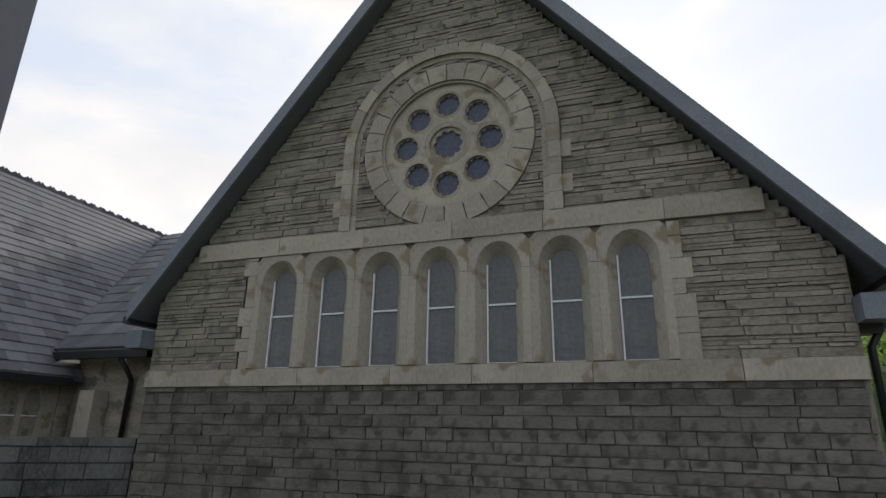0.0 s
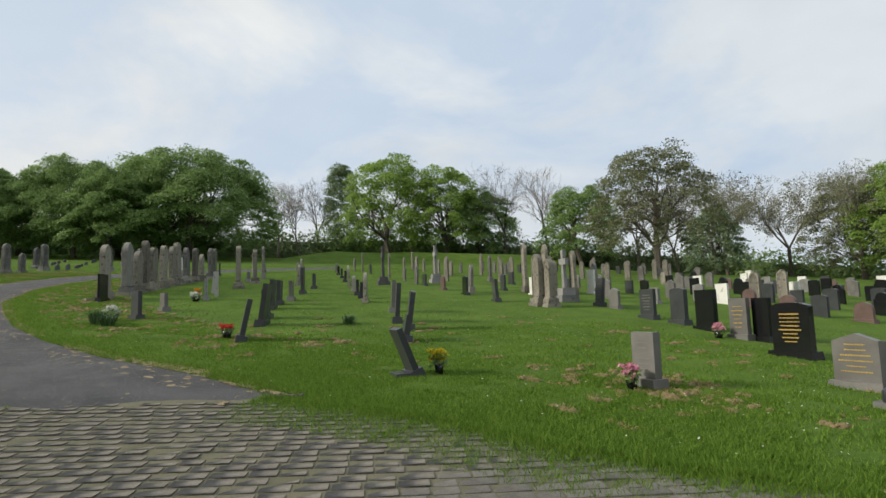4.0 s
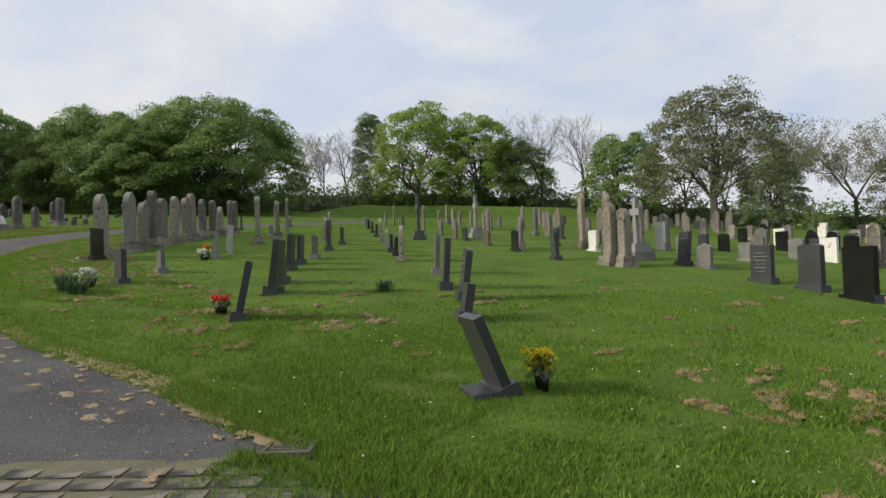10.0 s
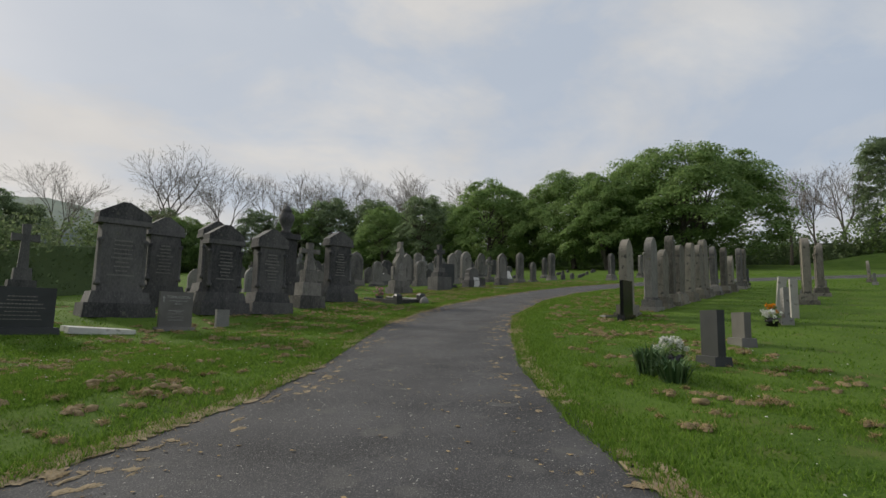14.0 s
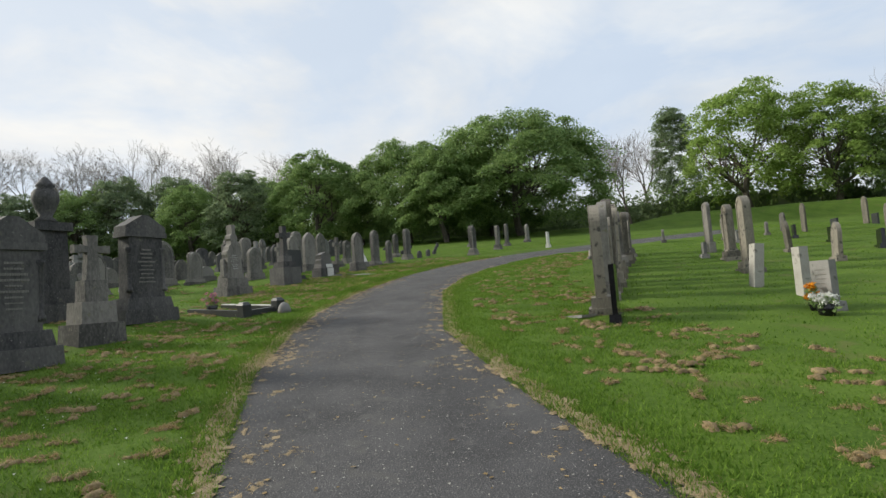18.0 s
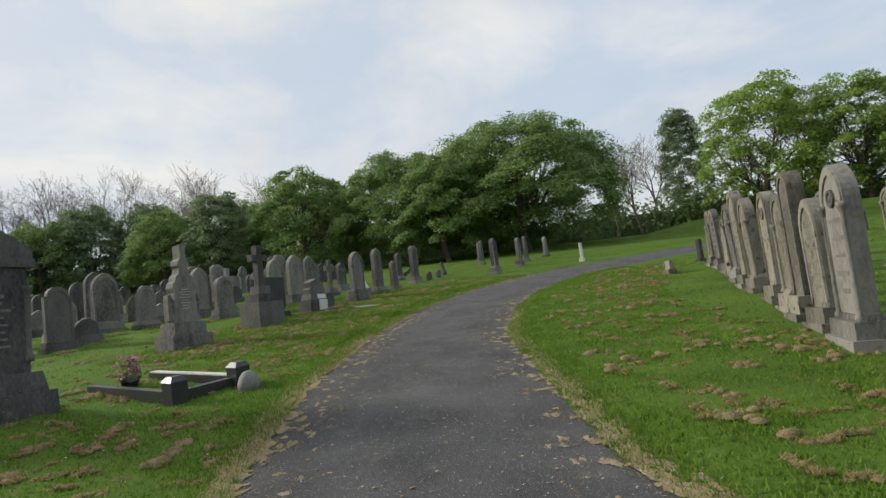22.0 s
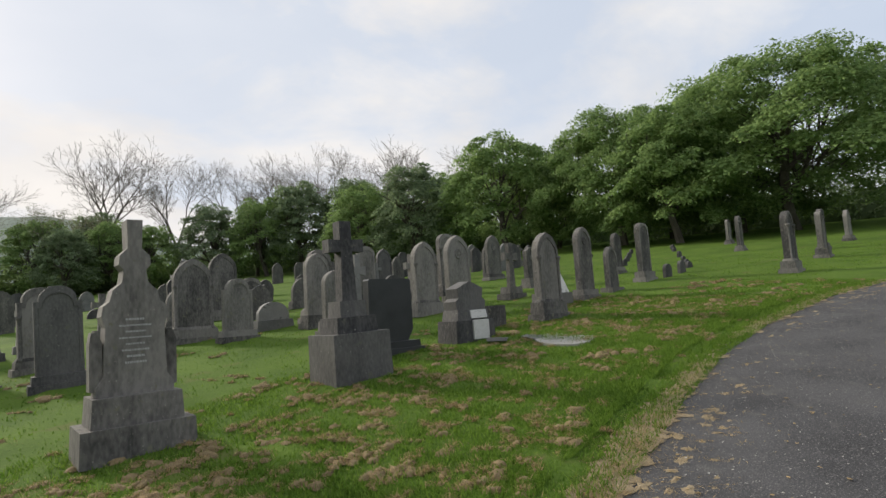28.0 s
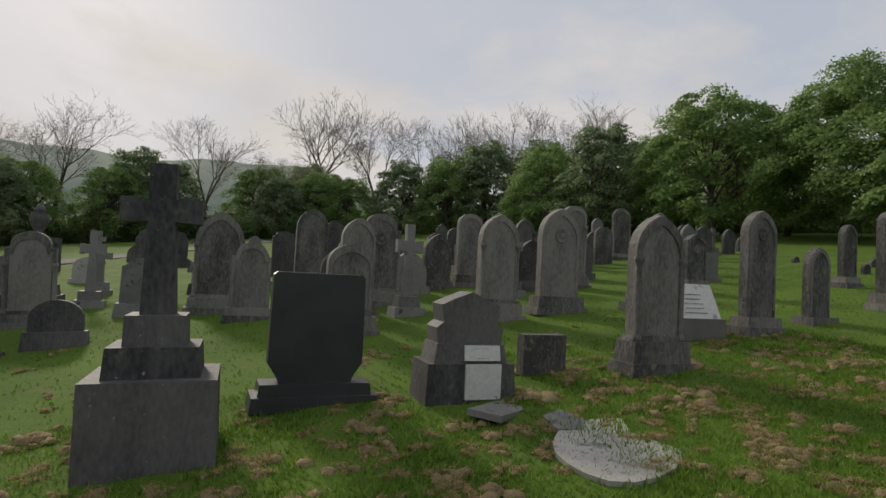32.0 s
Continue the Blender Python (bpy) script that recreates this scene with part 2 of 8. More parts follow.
M = dict(
    lawn=material("lawn", (0.042, 0.084, 0.013), (0.115, 0.182, 0.028), 0.95, 0.7, 28.0, 1.0, spec=0.08, spots=(0.105, 0.13, 0.036), spot_at=0.60, fleck=(55.0, 0.58, (0.115, 0.182, 0.038))),
    asphalt=material("asphalt", (0.02, 0.02, 0.022), (0.098, 0.096, 0.098), 0.92, 1.1, 75.0, 1.0, spots=(0.085, 0.083, 0.08), spot_at=0.6, fleck=(85.0, 0.57, (0.19, 0.184, 0.178))),
    sett=material("sett", (0.105, 0.098, 0.088), (0.215, 0.2, 0.178), 0.95, 5.0, 60.0, 0.5, jitter=0.2, spec=0.12, spots=(0.12, 0.12, 0.07), spot_at=0.66),
    joint=material("joint", (0.085, 0.085, 0.05), (0.18, 0.165, 0.105), 1.0, 3.0, 60.0, 0.5),
    soot=material("soot", (0.055, 0.053, 0.051), (0.235, 0.222, 0.202), 0.88, 3.2, 26.0, 0.7, spots=(0.17, 0.165, 0.12), spot_at=0.63, jitter=0.35, lay=0.4, fleck=(34.0, 0.66, (0.33, 0.32, 0.27))),
    soot_black=material("soot_black", (0.03, 0.03, 0.032), (0.135, 0.13, 0.125), 0.75, 3.0, 28.0, 0.6, spots=(0.12, 0.118, 0.095), spot_at=0.64, jitter=0.25, lay=0.45, fleck=(30.0, 0.67, (0.28, 0.275, 0.24))),
    sandstone=material("sandstone", (0.085, 0.078, 0.064), (0.265, 0.242, 0.198), 0.88, 3.0, 26.0, 0.7, spots=(0.075, 0.072, 0.062), spot_at=0.58, jitter=0.35, lay=0.4, fleck=(32.0, 0.66, (0.34, 0.32, 0.25))),
    greystone=material("greystone", (0.12, 0.12, 0.115), (0.25, 0.245, 0.235), 0.75, 3.0, 50.0, 0.25, spots=(0.07, 0.075, 0.06), spot_at=0.62, jitter=0.3),
    granite=material("granite", (0.006, 0.006, 0.007), (0.014, 0.014, 0.016), 0.18, 4.0, 300.0, 0.0, spec=0.5),
    granite_dull=material("granite_dull", (0.022, 0.024, 0.026), (0.055, 0.058, 0.06), 0.4, 3.0, 200.0, 0.03),
    granite_grey=material("granite_grey", (0.09, 0.085, 0.08), (0.2, 0.19, 0.18), 0.35, 3.0, 200.0, 0.03, jitter=0.2),
    granite_red=material("granite_red", (0.085, 0.055, 0.05), (0.15, 0.1, 0.09), 0.3, 4.0, 200.0, 0.02),
    marble=material("marble", (0.48, 0.47, 0.44), (0.72, 0.71, 0.68), 0.5, 2.0, 30.0, 0.08, spots=(0.33, 0.33, 0.29), spot_at=0.60),
    hay=material("hay", (0.17, 0.13, 0.075), (0.42, 0.335, 0.21), 0.95, 5.0, 70.0, 1.0, fleck=(60.0, 0.58, (0.12, 0.095, 0.05))),
    clump=material("clump", (0.1, 0.074, 0.037), (0.33, 0.248, 0.13), 0.95, 9.0, 70.0, 1.0),
    teak=material("teak", (0.2, 0.1, 0.05), (0.34, 0.18, 0.09), 0.7, 2.0, 30.0, 0.2),
    gold=material("gold", (0.45, 0.30, 0.07), (0.62, 0.44, 0.13), 0.4, 5.0, 60.0, 0.0, metal=0.4),
    letter=material("letter", (0.30, 0.30, 0.29), (0.5, 0.5, 0.48), 0.8, 5.0, 60.0, 0.0),
    dim_letter=material("dim_letter", (0.16, 0.155, 0.14), (0.24, 0.23, 0.21), 0.8, 5.0, 60.0, 0.0),
    wood=material("wood", (0.13, 0.10, 0.075), (0.34, 0.27, 0.20), 0.85, 1.5, 35.0, 0.4, spots=(0.09, 0.07, 0.055), spot_at=0.58),
    post=material("post", (0.025, 0.024, 0.022), (0.06, 0.057, 0.052), 0.7, 3.0, 40.0, 0.2),
    yellow=material("yellow", (0.55, 0.33, 0.02), (0.7, 0.45, 0.04), 0.5, 3.0, 40.0, 0.0),
    slate=material("slate", (0.055, 0.057, 0.068), (0.125, 0.125, 0.14), 0.6, 2.0, 40.0, 0.2, jitter=0.5, spots=(0.15, 0.145, 0.13), spot_at=0.68),
    board=material("board", (0.1, 0.115, 0.14), (0.19, 0.21, 0.24), 0.5, 2.0, 30.0, 0.1, spots=(0.16, 0.17, 0.18), spot_at=0.70),
    wall=material("wall", (0.15, 0.135, 0.11), (0.345, 0.31, 0.258), 0.95, 1.6, 16.0, 1.0, jitter=0.14, spots=(0.13, 0.118, 0.1), spot_at=0.55, lay=3.2),
    mortar=material("mortar", (0.15, 0.135, 0.11), (0.28, 0.25, 0.205), 0.95, 4.0, 50.0, 0.5),
    plinth_stone=material("plinth_stone", (0.08, 0.074, 0.066), (0.2, 0.184, 0.16), 0.95, 1.6, 14.0, 1.0, jitter=0.16, spots=(0.07, 0.064, 0.055), spot_at=0.52, lay=2.0),
    ashlar=material("ashlar", (0.235, 0.21, 0.172), (0.41, 0.37, 0.305), 0.9, 1.3, 30.0, 0.2, jitter=0.22, spots=(0.23, 0.19, 0.135), spot_at=0.56, lay=0.5),
    glass=material("glass", (0.07, 0.072, 0.075), (0.15, 0.155, 0.16), 0.35, 1.2, 14.0, 0.02),
    stained=material("stained", (0.012, 0.016, 0.034), (0.07, 0.085, 0.14), 0.3, 14.0, 40.0, 0.2),
    lead=material("lead", (0.6, 0.61, 0.62), (0.8, 0.8, 0.8), 0.5, 3.0, 30.0, 0.0),
    iron=material("iron", (0.01, 0.01, 0.012), (0.025, 0.025, 0.027), 0.4, 5.0, 60.0, 0.05),
    bark=material("bark", (0.06, 0.052, 0.043), (0.15, 0.13, 0.105), 0.95, 2.0, 12.0, 0.5),
    twig=material("twig", (0.16, 0.14, 0.125), (0.28, 0.25, 0.22), 0.95, 2.0, 12.0, 0.0),
    # foliage greens and browns are raised in colour to stand in for hazy air
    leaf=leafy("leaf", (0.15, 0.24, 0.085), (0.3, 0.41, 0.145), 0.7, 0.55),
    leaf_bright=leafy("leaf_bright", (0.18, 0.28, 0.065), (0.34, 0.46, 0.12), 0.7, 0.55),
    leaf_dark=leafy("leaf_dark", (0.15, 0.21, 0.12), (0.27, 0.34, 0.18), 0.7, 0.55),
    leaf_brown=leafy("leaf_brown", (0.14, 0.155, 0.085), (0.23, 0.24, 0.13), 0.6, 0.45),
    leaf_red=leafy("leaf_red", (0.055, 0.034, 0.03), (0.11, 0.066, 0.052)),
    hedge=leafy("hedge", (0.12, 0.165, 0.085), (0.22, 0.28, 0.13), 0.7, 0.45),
    blade=leafy("blade", (0.074, 0.155, 0.02), (0.2, 0.31, 0.048), 0.7, 0.4),
    straw=leafy("straw", (0.2, 0.14, 0.065), (0.5, 0.37, 0.19), 0.9, 0.2),
    daffodil=leafy("daffodil", (0.06, 0.12, 0.05), (0.13, 0.2, 0.09), 0.6, 0.2),
    white_petal=leafy("white_petal", (0.6, 0.6, 0.56), (0.8, 0.8, 0.76)),
    pink_petal=leafy("pink_petal", (0.55, 0.16, 0.28), (0.8, 0.45, 0.52)),
    mauve_petal=leafy("mauve_petal", (0.22, 0.08, 0.4), (0.75, 0.35, 0.25)),
    orange_petal=leafy("orange_petal", (0.75, 0.22, 0.01), (0.85, 0.42, 0.03)),
    yellow_petal=leafy("yellow_petal", (0.65, 0.5, 0.02), (0.8, 0.68, 0.05)),
    red_petal=leafy("red_petal", (0.45, 0.02, 0.02), (0.6, 0.06, 0.05)),
    chips=material("chips", (0.02, 0.10, 0.05), (0.06, 0.24, 0.13), 0.6, 30.0, 90.0, 0.6),
    lichen=material("lichen", (0.27, 0.26, 0.235), (0.45, 0.435, 0.4), 0.8, 3.0, 40.0, 0.15, spots=(0.2, 0.195, 0.175), spot_at=0.6),
    pale=material("pale", (0.42, 0.35, 0.24), (0.6, 0.52, 0.38), 0.8, 3.0, 40.0, 0.1),
)


# ---- shapes ----
def mesh_of(name, verts, faces, mat, smooth=False):
    me = bpy.data.meshes.new(name)
    me.from_pydata([tuple(v) for v in verts], [], faces)
    me.materials.append(mat)
    if smooth:
        me.polygons.foreach_set("use_smooth", [True] * len(me.polygons))
    me.update()
    return me


def big_mesh(name, verts, faces, mat):
    """A large mesh from arrays of corners and of triangles or quads."""
    me = bpy.data.meshes.new(name)
    verts, faces = np.asarray(verts, np.float32), np.asarray(faces, np.int32)
    k = faces.shape[1]
    me.vertices.add(len(verts))
    me.vertices.foreach_set("co", verts.ravel())
    me.loops.add(faces.size)
    me.loops.foreach_set("vertex_index", faces.ravel())
    me.polygons.add(len(faces))
    me.polygons.foreach_set("loop_start", np.arange(0, faces.size, k, dtype=np.int32))
    me.polygons.foreach_set("loop_total", np.full(len(faces), k, np.int32))
    me.update(calc_edges=True)
    me.materials.append(mat)
    return me


def from_bm(name, bm, mat, bevel=0.0, smooth=False):
    if bevel:
        sharp = [e for e in bm.edges if len(e.link_faces) == 2 and e.calc_face_angle(0) > 0.6]
        bmesh.ops.bevel(bm, geom=sharp, offset=bevel, segments=1, affect="EDGES")
    bmesh.ops.recalc_face_normals(bm, faces=bm.faces)
    me = bpy.data.meshes.new(name)
    bm.to_mesh(me)
    bm.free()
    me.materials.append(mat)
    if smooth:
        me.polygons.foreach_set("use_smooth", [True] * len(me.polygons))
    return me


def part(name, me, parent, m=None, label=""):
    ob = new(name, me)
    ob.parent = parent
    if m is not None:
        ob.matrix_basis = m
    return tagged(ob, label) if label else ob


def thing(name, m, label, category, group="", me=None):
    ob = new(name, me)
    ob.matrix_basis = m
    return tagged(ob, label, category, group)


def add_box(bm, x0, x1, y0, y1, z0, z1, top=1.0):
    """A box into bm; top: how far its top face shrinks to its middle."""
    cx, cy = (x0 + x1) / 2, (y0 + y1) / 2
    lo = [bm.verts.new((x, y, z0)) for x, y in ((x0, y0), (x1, y0), (x1, y1), (x0, y1))]
    hi = [bm.verts.new((cx + (x - cx) * top, cy + (y - cy) * top, z1)) for x, y in ((x0, y0), (x1, y0), (x1, y1), (x0, y1))]
    bm.faces.new(lo[::-1])
    bm.faces.new(hi)
    for i in range(4):
        bm.faces.new((lo[i], lo[(i + 1) % 4], hi[(i + 1) % 4], hi[i]))


def box_mesh(name, sx, sy, sz, mat, bevel=0.012, top=1.0):
    bm = bmesh.new()
    add_box(bm, -sx / 2, sx / 2, -sy / 2, sy / 2, 0, sz, top)
    return from_bm(name, bm, mat, bevel)


def slab_mesh(name, outline, depth, mat, bevel=0.012):
    """A flat shape in x and z, drawn anticlockwise, given a thickness along y."""
    bm = bmesh.new()
    a = [bm.verts.new((x, -depth / 2, z)) for x, z in outline]
    b = [bm.verts.new((x, depth / 2, z)) for x, z in outline]
    bm.faces.new(a)
    bm.faces.new(b[::-1])
    for i in range(len(a)):
        j = (i + 1) % len(a)
        bm.faces.new((a[j], a[i], b[i], b[j]))
    return from_bm(name, bm, mat, bevel)


def lathe_mesh(name, profile, mat, sides=16, smooth=True):
    """A turned shape: radii and heights from the bottom up."""
    verts = [(r * math.cos(2 * math.pi * i / sides), r * math.sin(2 * math.pi * i / sides), z) for r, z in profile for i in range(sides)]
    faces = [(k * sides + i, k * sides + (i + 1) % sides, (k + 1) * sides + (i + 1) % sides, (k + 1) * sides + i) for k in range(len(profile) - 1) for i in range(sides)]
    faces += [tuple(range(sides))[::-1], tuple(range((len(profile) - 1) * sides, len(profile) * sides))]
    return mesh_of(name, verts, faces, mat, smooth)


def tube_mesh(name, points, radius, mat, sides=6):
    verts, faces = [], []
    pts = [Vector(p) for p in points]
    for i, p in enumerate(pts):
        d = (pts[min(i + 1, len(pts) - 1)] - pts[max(i - 1, 0)]).normalized()
        q = d.to_track_quat("Z", "Y")
        for k in range(sides):
            a = 2 * math.pi * k / sides
            verts.append(p + q @ Vector((radius * math.cos(a), radius * math.sin(a), 0)))
    for i in range(len(pts) - 1):
        for k in range(sides):
            faces.append((i * sides + k, i * sides + (k + 1) % sides, (i + 1) * sides + (k + 1) % sides, (i + 1) * sides + k))
    faces += [tuple(range(sides))[::-1], tuple(range((len(pts) - 1) * sides, len(pts) * sides))]
    return mesh_of(name, verts, faces, mat, True)


# ---- the lie of the land ----
def soft(v, s):
    return s * np.logaddexp(0, np.asarray(v, float) / s)


def base_height(x, y):
    x, y = np.asarray(x, float), np.asarray(y, float)
    z = 1.52 + 0.097 * soft(np.minimum(x, 150) - 17, 2.5) + 0.02 * soft(np.minimum(x, 150) - 36, 4)
    z = z - 0.055 * soft(-(np.maximum(y, -70) + 3), 3.0) / (1 + np.exp(np.clip((x - 20) / 4, -30, 30)))
    # the valley falls away to the south-west
    r, az = np.hypot(x - 20, y), np.degrees(np.arctan2(x - 20, y))
    west = np.clip((60 - np.abs((az - 205 + 180) % 360 - 180) + 20) / 40, 0, 1)
    z = z - 26 * west * np.clip((r - 62) / 160, 0, 1)
    return z


ROAD_L = ((23.3, 9.45), (25.9, 8.95), (28.2, 9.0), (30.2, 9.35), (33.4, 10.25), (36, 10.9), (39, 11.25), (42, 11.4), (45.3, 11.1), (47.5, 10.75), (49.9, 10.15), (52.2, 9.5), (54.4, 8.55), (57.3, 6.9), (59.6, 5.0), (61.2, 3.3), (63, 1.0), (66, -3), (69, -8), (72, -13))
ROAD_R = ((21.3, 2.1), (23.4, 3.0), (25.7, 4.4), (28.3, 5.6), (31.2, 6.6), (34.5, 7.4), (38.5, 8.2), (44.6, 8.25), (48.1, 7.6), (51.3, 6.55), (54, 5.2), (56.2, 3.7), (58.2, 1.8), (60.5, -1), (63, -5), (66, -10), (67.5, -13))
LANE_L = ((16.6, -0.9), (15.5, -1.4), (14.8, -2.2), (14.0, -3.1), (13.0, -4.7), (12.2, -6.6), (11.0, -10.6), (9.3, -18), (6.8, -28), (-2, -38))
LANE_R = ((12.0, 0.9), (12.3, -0.7), (11.4, -2.1), (10.5, -4.0), (9.6, -5.5), (8.8, -7.2), (7.8, -10.6), (6.3, -14.1), (2.8, -24), (-5, -33))
YARD = ((23.6, 9.6), (23.1, 7.7), (22.8, 6.9), (22.5, 5.8), (22.1, 4.4), (21.8, 3.4), (21.5, 2.25), (20.8, 1.65), (19.8, 0.85), (18.53, 0.36), (17.4, -0.25), (16.6, -0.85), (15.2, -0.95), (13.7, -0.45), (12.4, 0.4), (11, 1.0), (8, -1), (2, -3), (-4, -3), (-5, 4), (1, 9), (10, 11), (14.6, 12.5), (17.3, 21), (18.6, 25), (25.0, 24), (24.4, 19.5), (23.6, 15), (23.1, 12.3), (23.0, 10.6))


def inside(poly, x, y):
    """Whether points lie within a polygon."""
    x, y = np.asarray(x, float), np.asarray(y, float)
    hit = np.zeros(x.shape, bool)
    for (ax, ay), (bx, by) in zip(poly, poly[1:] + poly[:1]):
        if ay != by:
            hit ^= ((ay > y) != (by > y)) & (x < (bx - ax) * (y - ay) / (by - ay) + ax)
    return hit


def edge_distance(poly, x, y):
    x, y = np.asarray(x, float), np.asarray(y, float)
    best = np.full(x.shape, 1e9)
    for (ax, ay), (bx, by) in zip(poly, poly[1:] + poly[:1]):
        dx, dy = bx - ax, by - ay
        t = np.clip(((x - ax) * dx + (y - ay) * dy) / (dx * dx + dy * dy + 1e-9), 0, 1)
        best = np.minimum(best, np.hypot(x - ax - t * dx, y - ay - t * dy))
    return best


PAVED = (tuple(ROAD_L) + tuple(ROAD_R[::-1]), tuple(LANE_L) + tuple(LANE_R[::-1]), YARD)


def off_paving(x, y):
    """Metres from the nearest paving, below nought upon it."""
    d = np.full(np.shape(x), 1e9)
    for p in PAVED:
        e = edge_distance(p, x, y)
        d = np.minimum(d, np.where(inside(p, x, y), -e, e))
    return d


def lawn_height(x, y):
    d = off_paving(x, y)
    x, y = np.asarray(x, float), np.asarray(y, float)
    z = base_height(x, y) + np.clip(d / 0.5, -0.9, 1) * 0.05
    north = np.clip((y - 9.3 + (x - 24) * -0.06) / 1.5, 0, 1) * np.clip((x - 22) / 0.6, 0, 1)
    z = z + north * np.clip(d / 1.6, 0, 1) * 0.16 * np.clip((34 - x) / 6, 0, 1)
    # the bank that carries the tall monuments, and the long grassed mound before the eastern trees
    up = np.clip((y - 12.5 - (x - 28) * 0.07) / 5, 0, 1) * np.clip((48 - x) / 6, 0, 1) * np.clip((x - 23.4) / 2.5, 0, 1) * np.clip((34 - y) / 8, 0, 1)
    z = z + 0.38 * up * up * (3 - 2 * up)
    along_, off_ = (x - 87) * -0.25 + (y + 33) * -0.97, (x - 87) * 0.97 + (y + 33) * -0.25
    return z + 1.5 * np.exp(-(off_ / 4.5) ** 2) * np.clip((24 - np.abs(along_)) / 9, 0, 1)


def lawn_at(x, y):
    return float(lawn_height(np.array([x]), np.array([y]))[0])


def span(lo, hi, step, far, grow=1.22):
    core = list(np.arange(lo, hi + 1e-6, step))
    a, d = [lo], step
    while a[-1] > -far:
        d *= grow
        a.append(a[-1] - d)
    b, d = [core[-1]], step
    while b[-1] < far:
        d *= grow
        b.append(b[-1] + d)
    return np.array(a[:0:-1] + core + b[1:])


xs, ys = span(6, 72, 0.36, 2600), span(-9, 24, 0.36, 2600)
gx, gy = np.meshgrid(xs, ys, indexing="ij")
gz = lawn_height(gx, gy)
rough_ground = np.random.default_rng(3).normal(0, 0.012, gz.shape)
gz = gz + np.where(off_paving(gx, gy) > 0.1, rough_ground, 0)
nx, ny = gx.shape
ids = np.arange(nx * ny).reshape(nx, ny)
quads = np.stack([ids[:-1, :-1], ids[1:, :-1], ids[1:, 1:], ids[:-1, 1:]], -1).reshape(-1, 4)
ground = new("ground", big_mesh("ground", np.stack([gx, gy, gz], -1).reshape(-1, 3), quads, M["lawn"]))
ground.data.polygons.foreach_set("use_smooth", [True] * len(ground.data.polygons))
tagged(ground, "mown green grass of a hillside cemetery", "ground", kind="structure")


def resample(line, n):
    line = np.array(line, float)
    s = np.r_[0, np.cumsum(np.hypot(*np.diff(line, axis=0).T))]
    t = np.linspace(0, s[-1], n)
    return np.stack([np.interp(t, s, line[:, 0]), np.interp(t, s, line[:, 1])], 1)


def paving_strip(name, left, right, label, n, across=13, lift=0.014, bulge=0.15):
    a, b = resample(left, n), resample(right, n)
    wide = (a - b) / np.linalg.norm(a - b, axis=1, keepdims=True) * 0.22
    a, b = a + wide, b - wide
    f = np.linspace(0, 1, across)
    p = b[:, None] * (1 - f)[None, :, None] + a[:, None] * f[None, :, None]
    way = (p[1].mean(0) - p[0].mean(0)) / np.linalg.norm(p[1].mean(0) - p[0].mean(0))
    ragged = bulge * np.sin(math.pi * f) ** 0.6 + 0.12 * np.sin(f * 23) + 0.08 * np.sin(f * 41)
    for k_, fade in ((0, 1.0), (1, 0.97), (2, 0.55), (3, 0.2)):
        p[k_] -= way * (ragged * fade)[:, None]
    z = base_height(p[..., 0], p[..., 1]) + lift + 0.03 * (1 - (2 * f - 1) ** 2)[None]
    z[0] -= 0.07
    i = np.arange(n * across).reshape(n, across)
    q = np.stack([i[:-1, :-1], i[1:, :-1], i[1:, 1:], i[:-1, 1:]], -1).reshape(-1, 4)
    ob = new(name, big_mesh(name, np.concatenate([p, z[..., None]], -1).reshape(-1, 3), q, M["asphalt"]))
    ob.data.polygons.foreach_set("use_smooth", [True] * len(ob.data.polygons))
    return tagged(ob, label, "road", kind="structure")


paving_strip("road", ROAD_L, ROAD_R, "worn grey tarmac drive curving uphill between lawns", 150, bulge=-0.02)
paving_strip("road", LANE_L, LANE_R, "worn grey tarmac drive leading down to the valley", 90, bulge=-0.3)
paving_strip("path", ((50, 43.6), (58, 48.2), (75, 62), (92, 77)), ((51, 41.4), (59.4, 46), (76.5, 60), (93.5, 75)), "narrow pale tarmac path among the far graves", 40, 5, 0.1, 0.0)


# ---- the chapel ----
chapel_at = pose(11.662, 9.63, 1.48, 0, 0, -19)
MID, HALF, EAVE, APEX = -2.95, 5.25, 3.72, 10.35
SLOPE = (APEX - EAVE) / HALF
chapel = thing("chapel", chapel_at, "soot-stained coursed sandstone chapel with a rose window in its gable", "chapel")


def rake(z):
    """Half the gable's width at a height."""
    return HALF if z <= EAVE else max(0.0, HALF * (APEX - z) / (APEX - EAVE))


DEPTH = 16.0
bm = bmesh.new()
front = [(MID - HALF, 0), (MID + HALF, 0), (MID + HALF, EAVE), (MID, APEX), (MID - HALF, EAVE)]
a = [bm.verts.new((x, 0.3, z)) for x, z in front]
b = [bm.verts.new((x, DEPTH, z)) for x, z in front]
bm.faces.new(a)
bm.faces.new(b[::-1])
for i in range(5):
    bm.faces.new((a[(i + 1) % 5], a[i], b[i], b[(i + 1) % 5]))
part("wall", from_bm("wall", bm, M["mortar"]), chapel)
ROSE = (MID + 0.12, 6.05)
WIN = [MID - 2.76 + i * 0.93 for i in range(7)]
WIN_W, WIN_LO, WIN_SPRING = 0.215, 2.50, 3.84
SUR_L, SUR_R = MID - 3.42, MID + 3.42


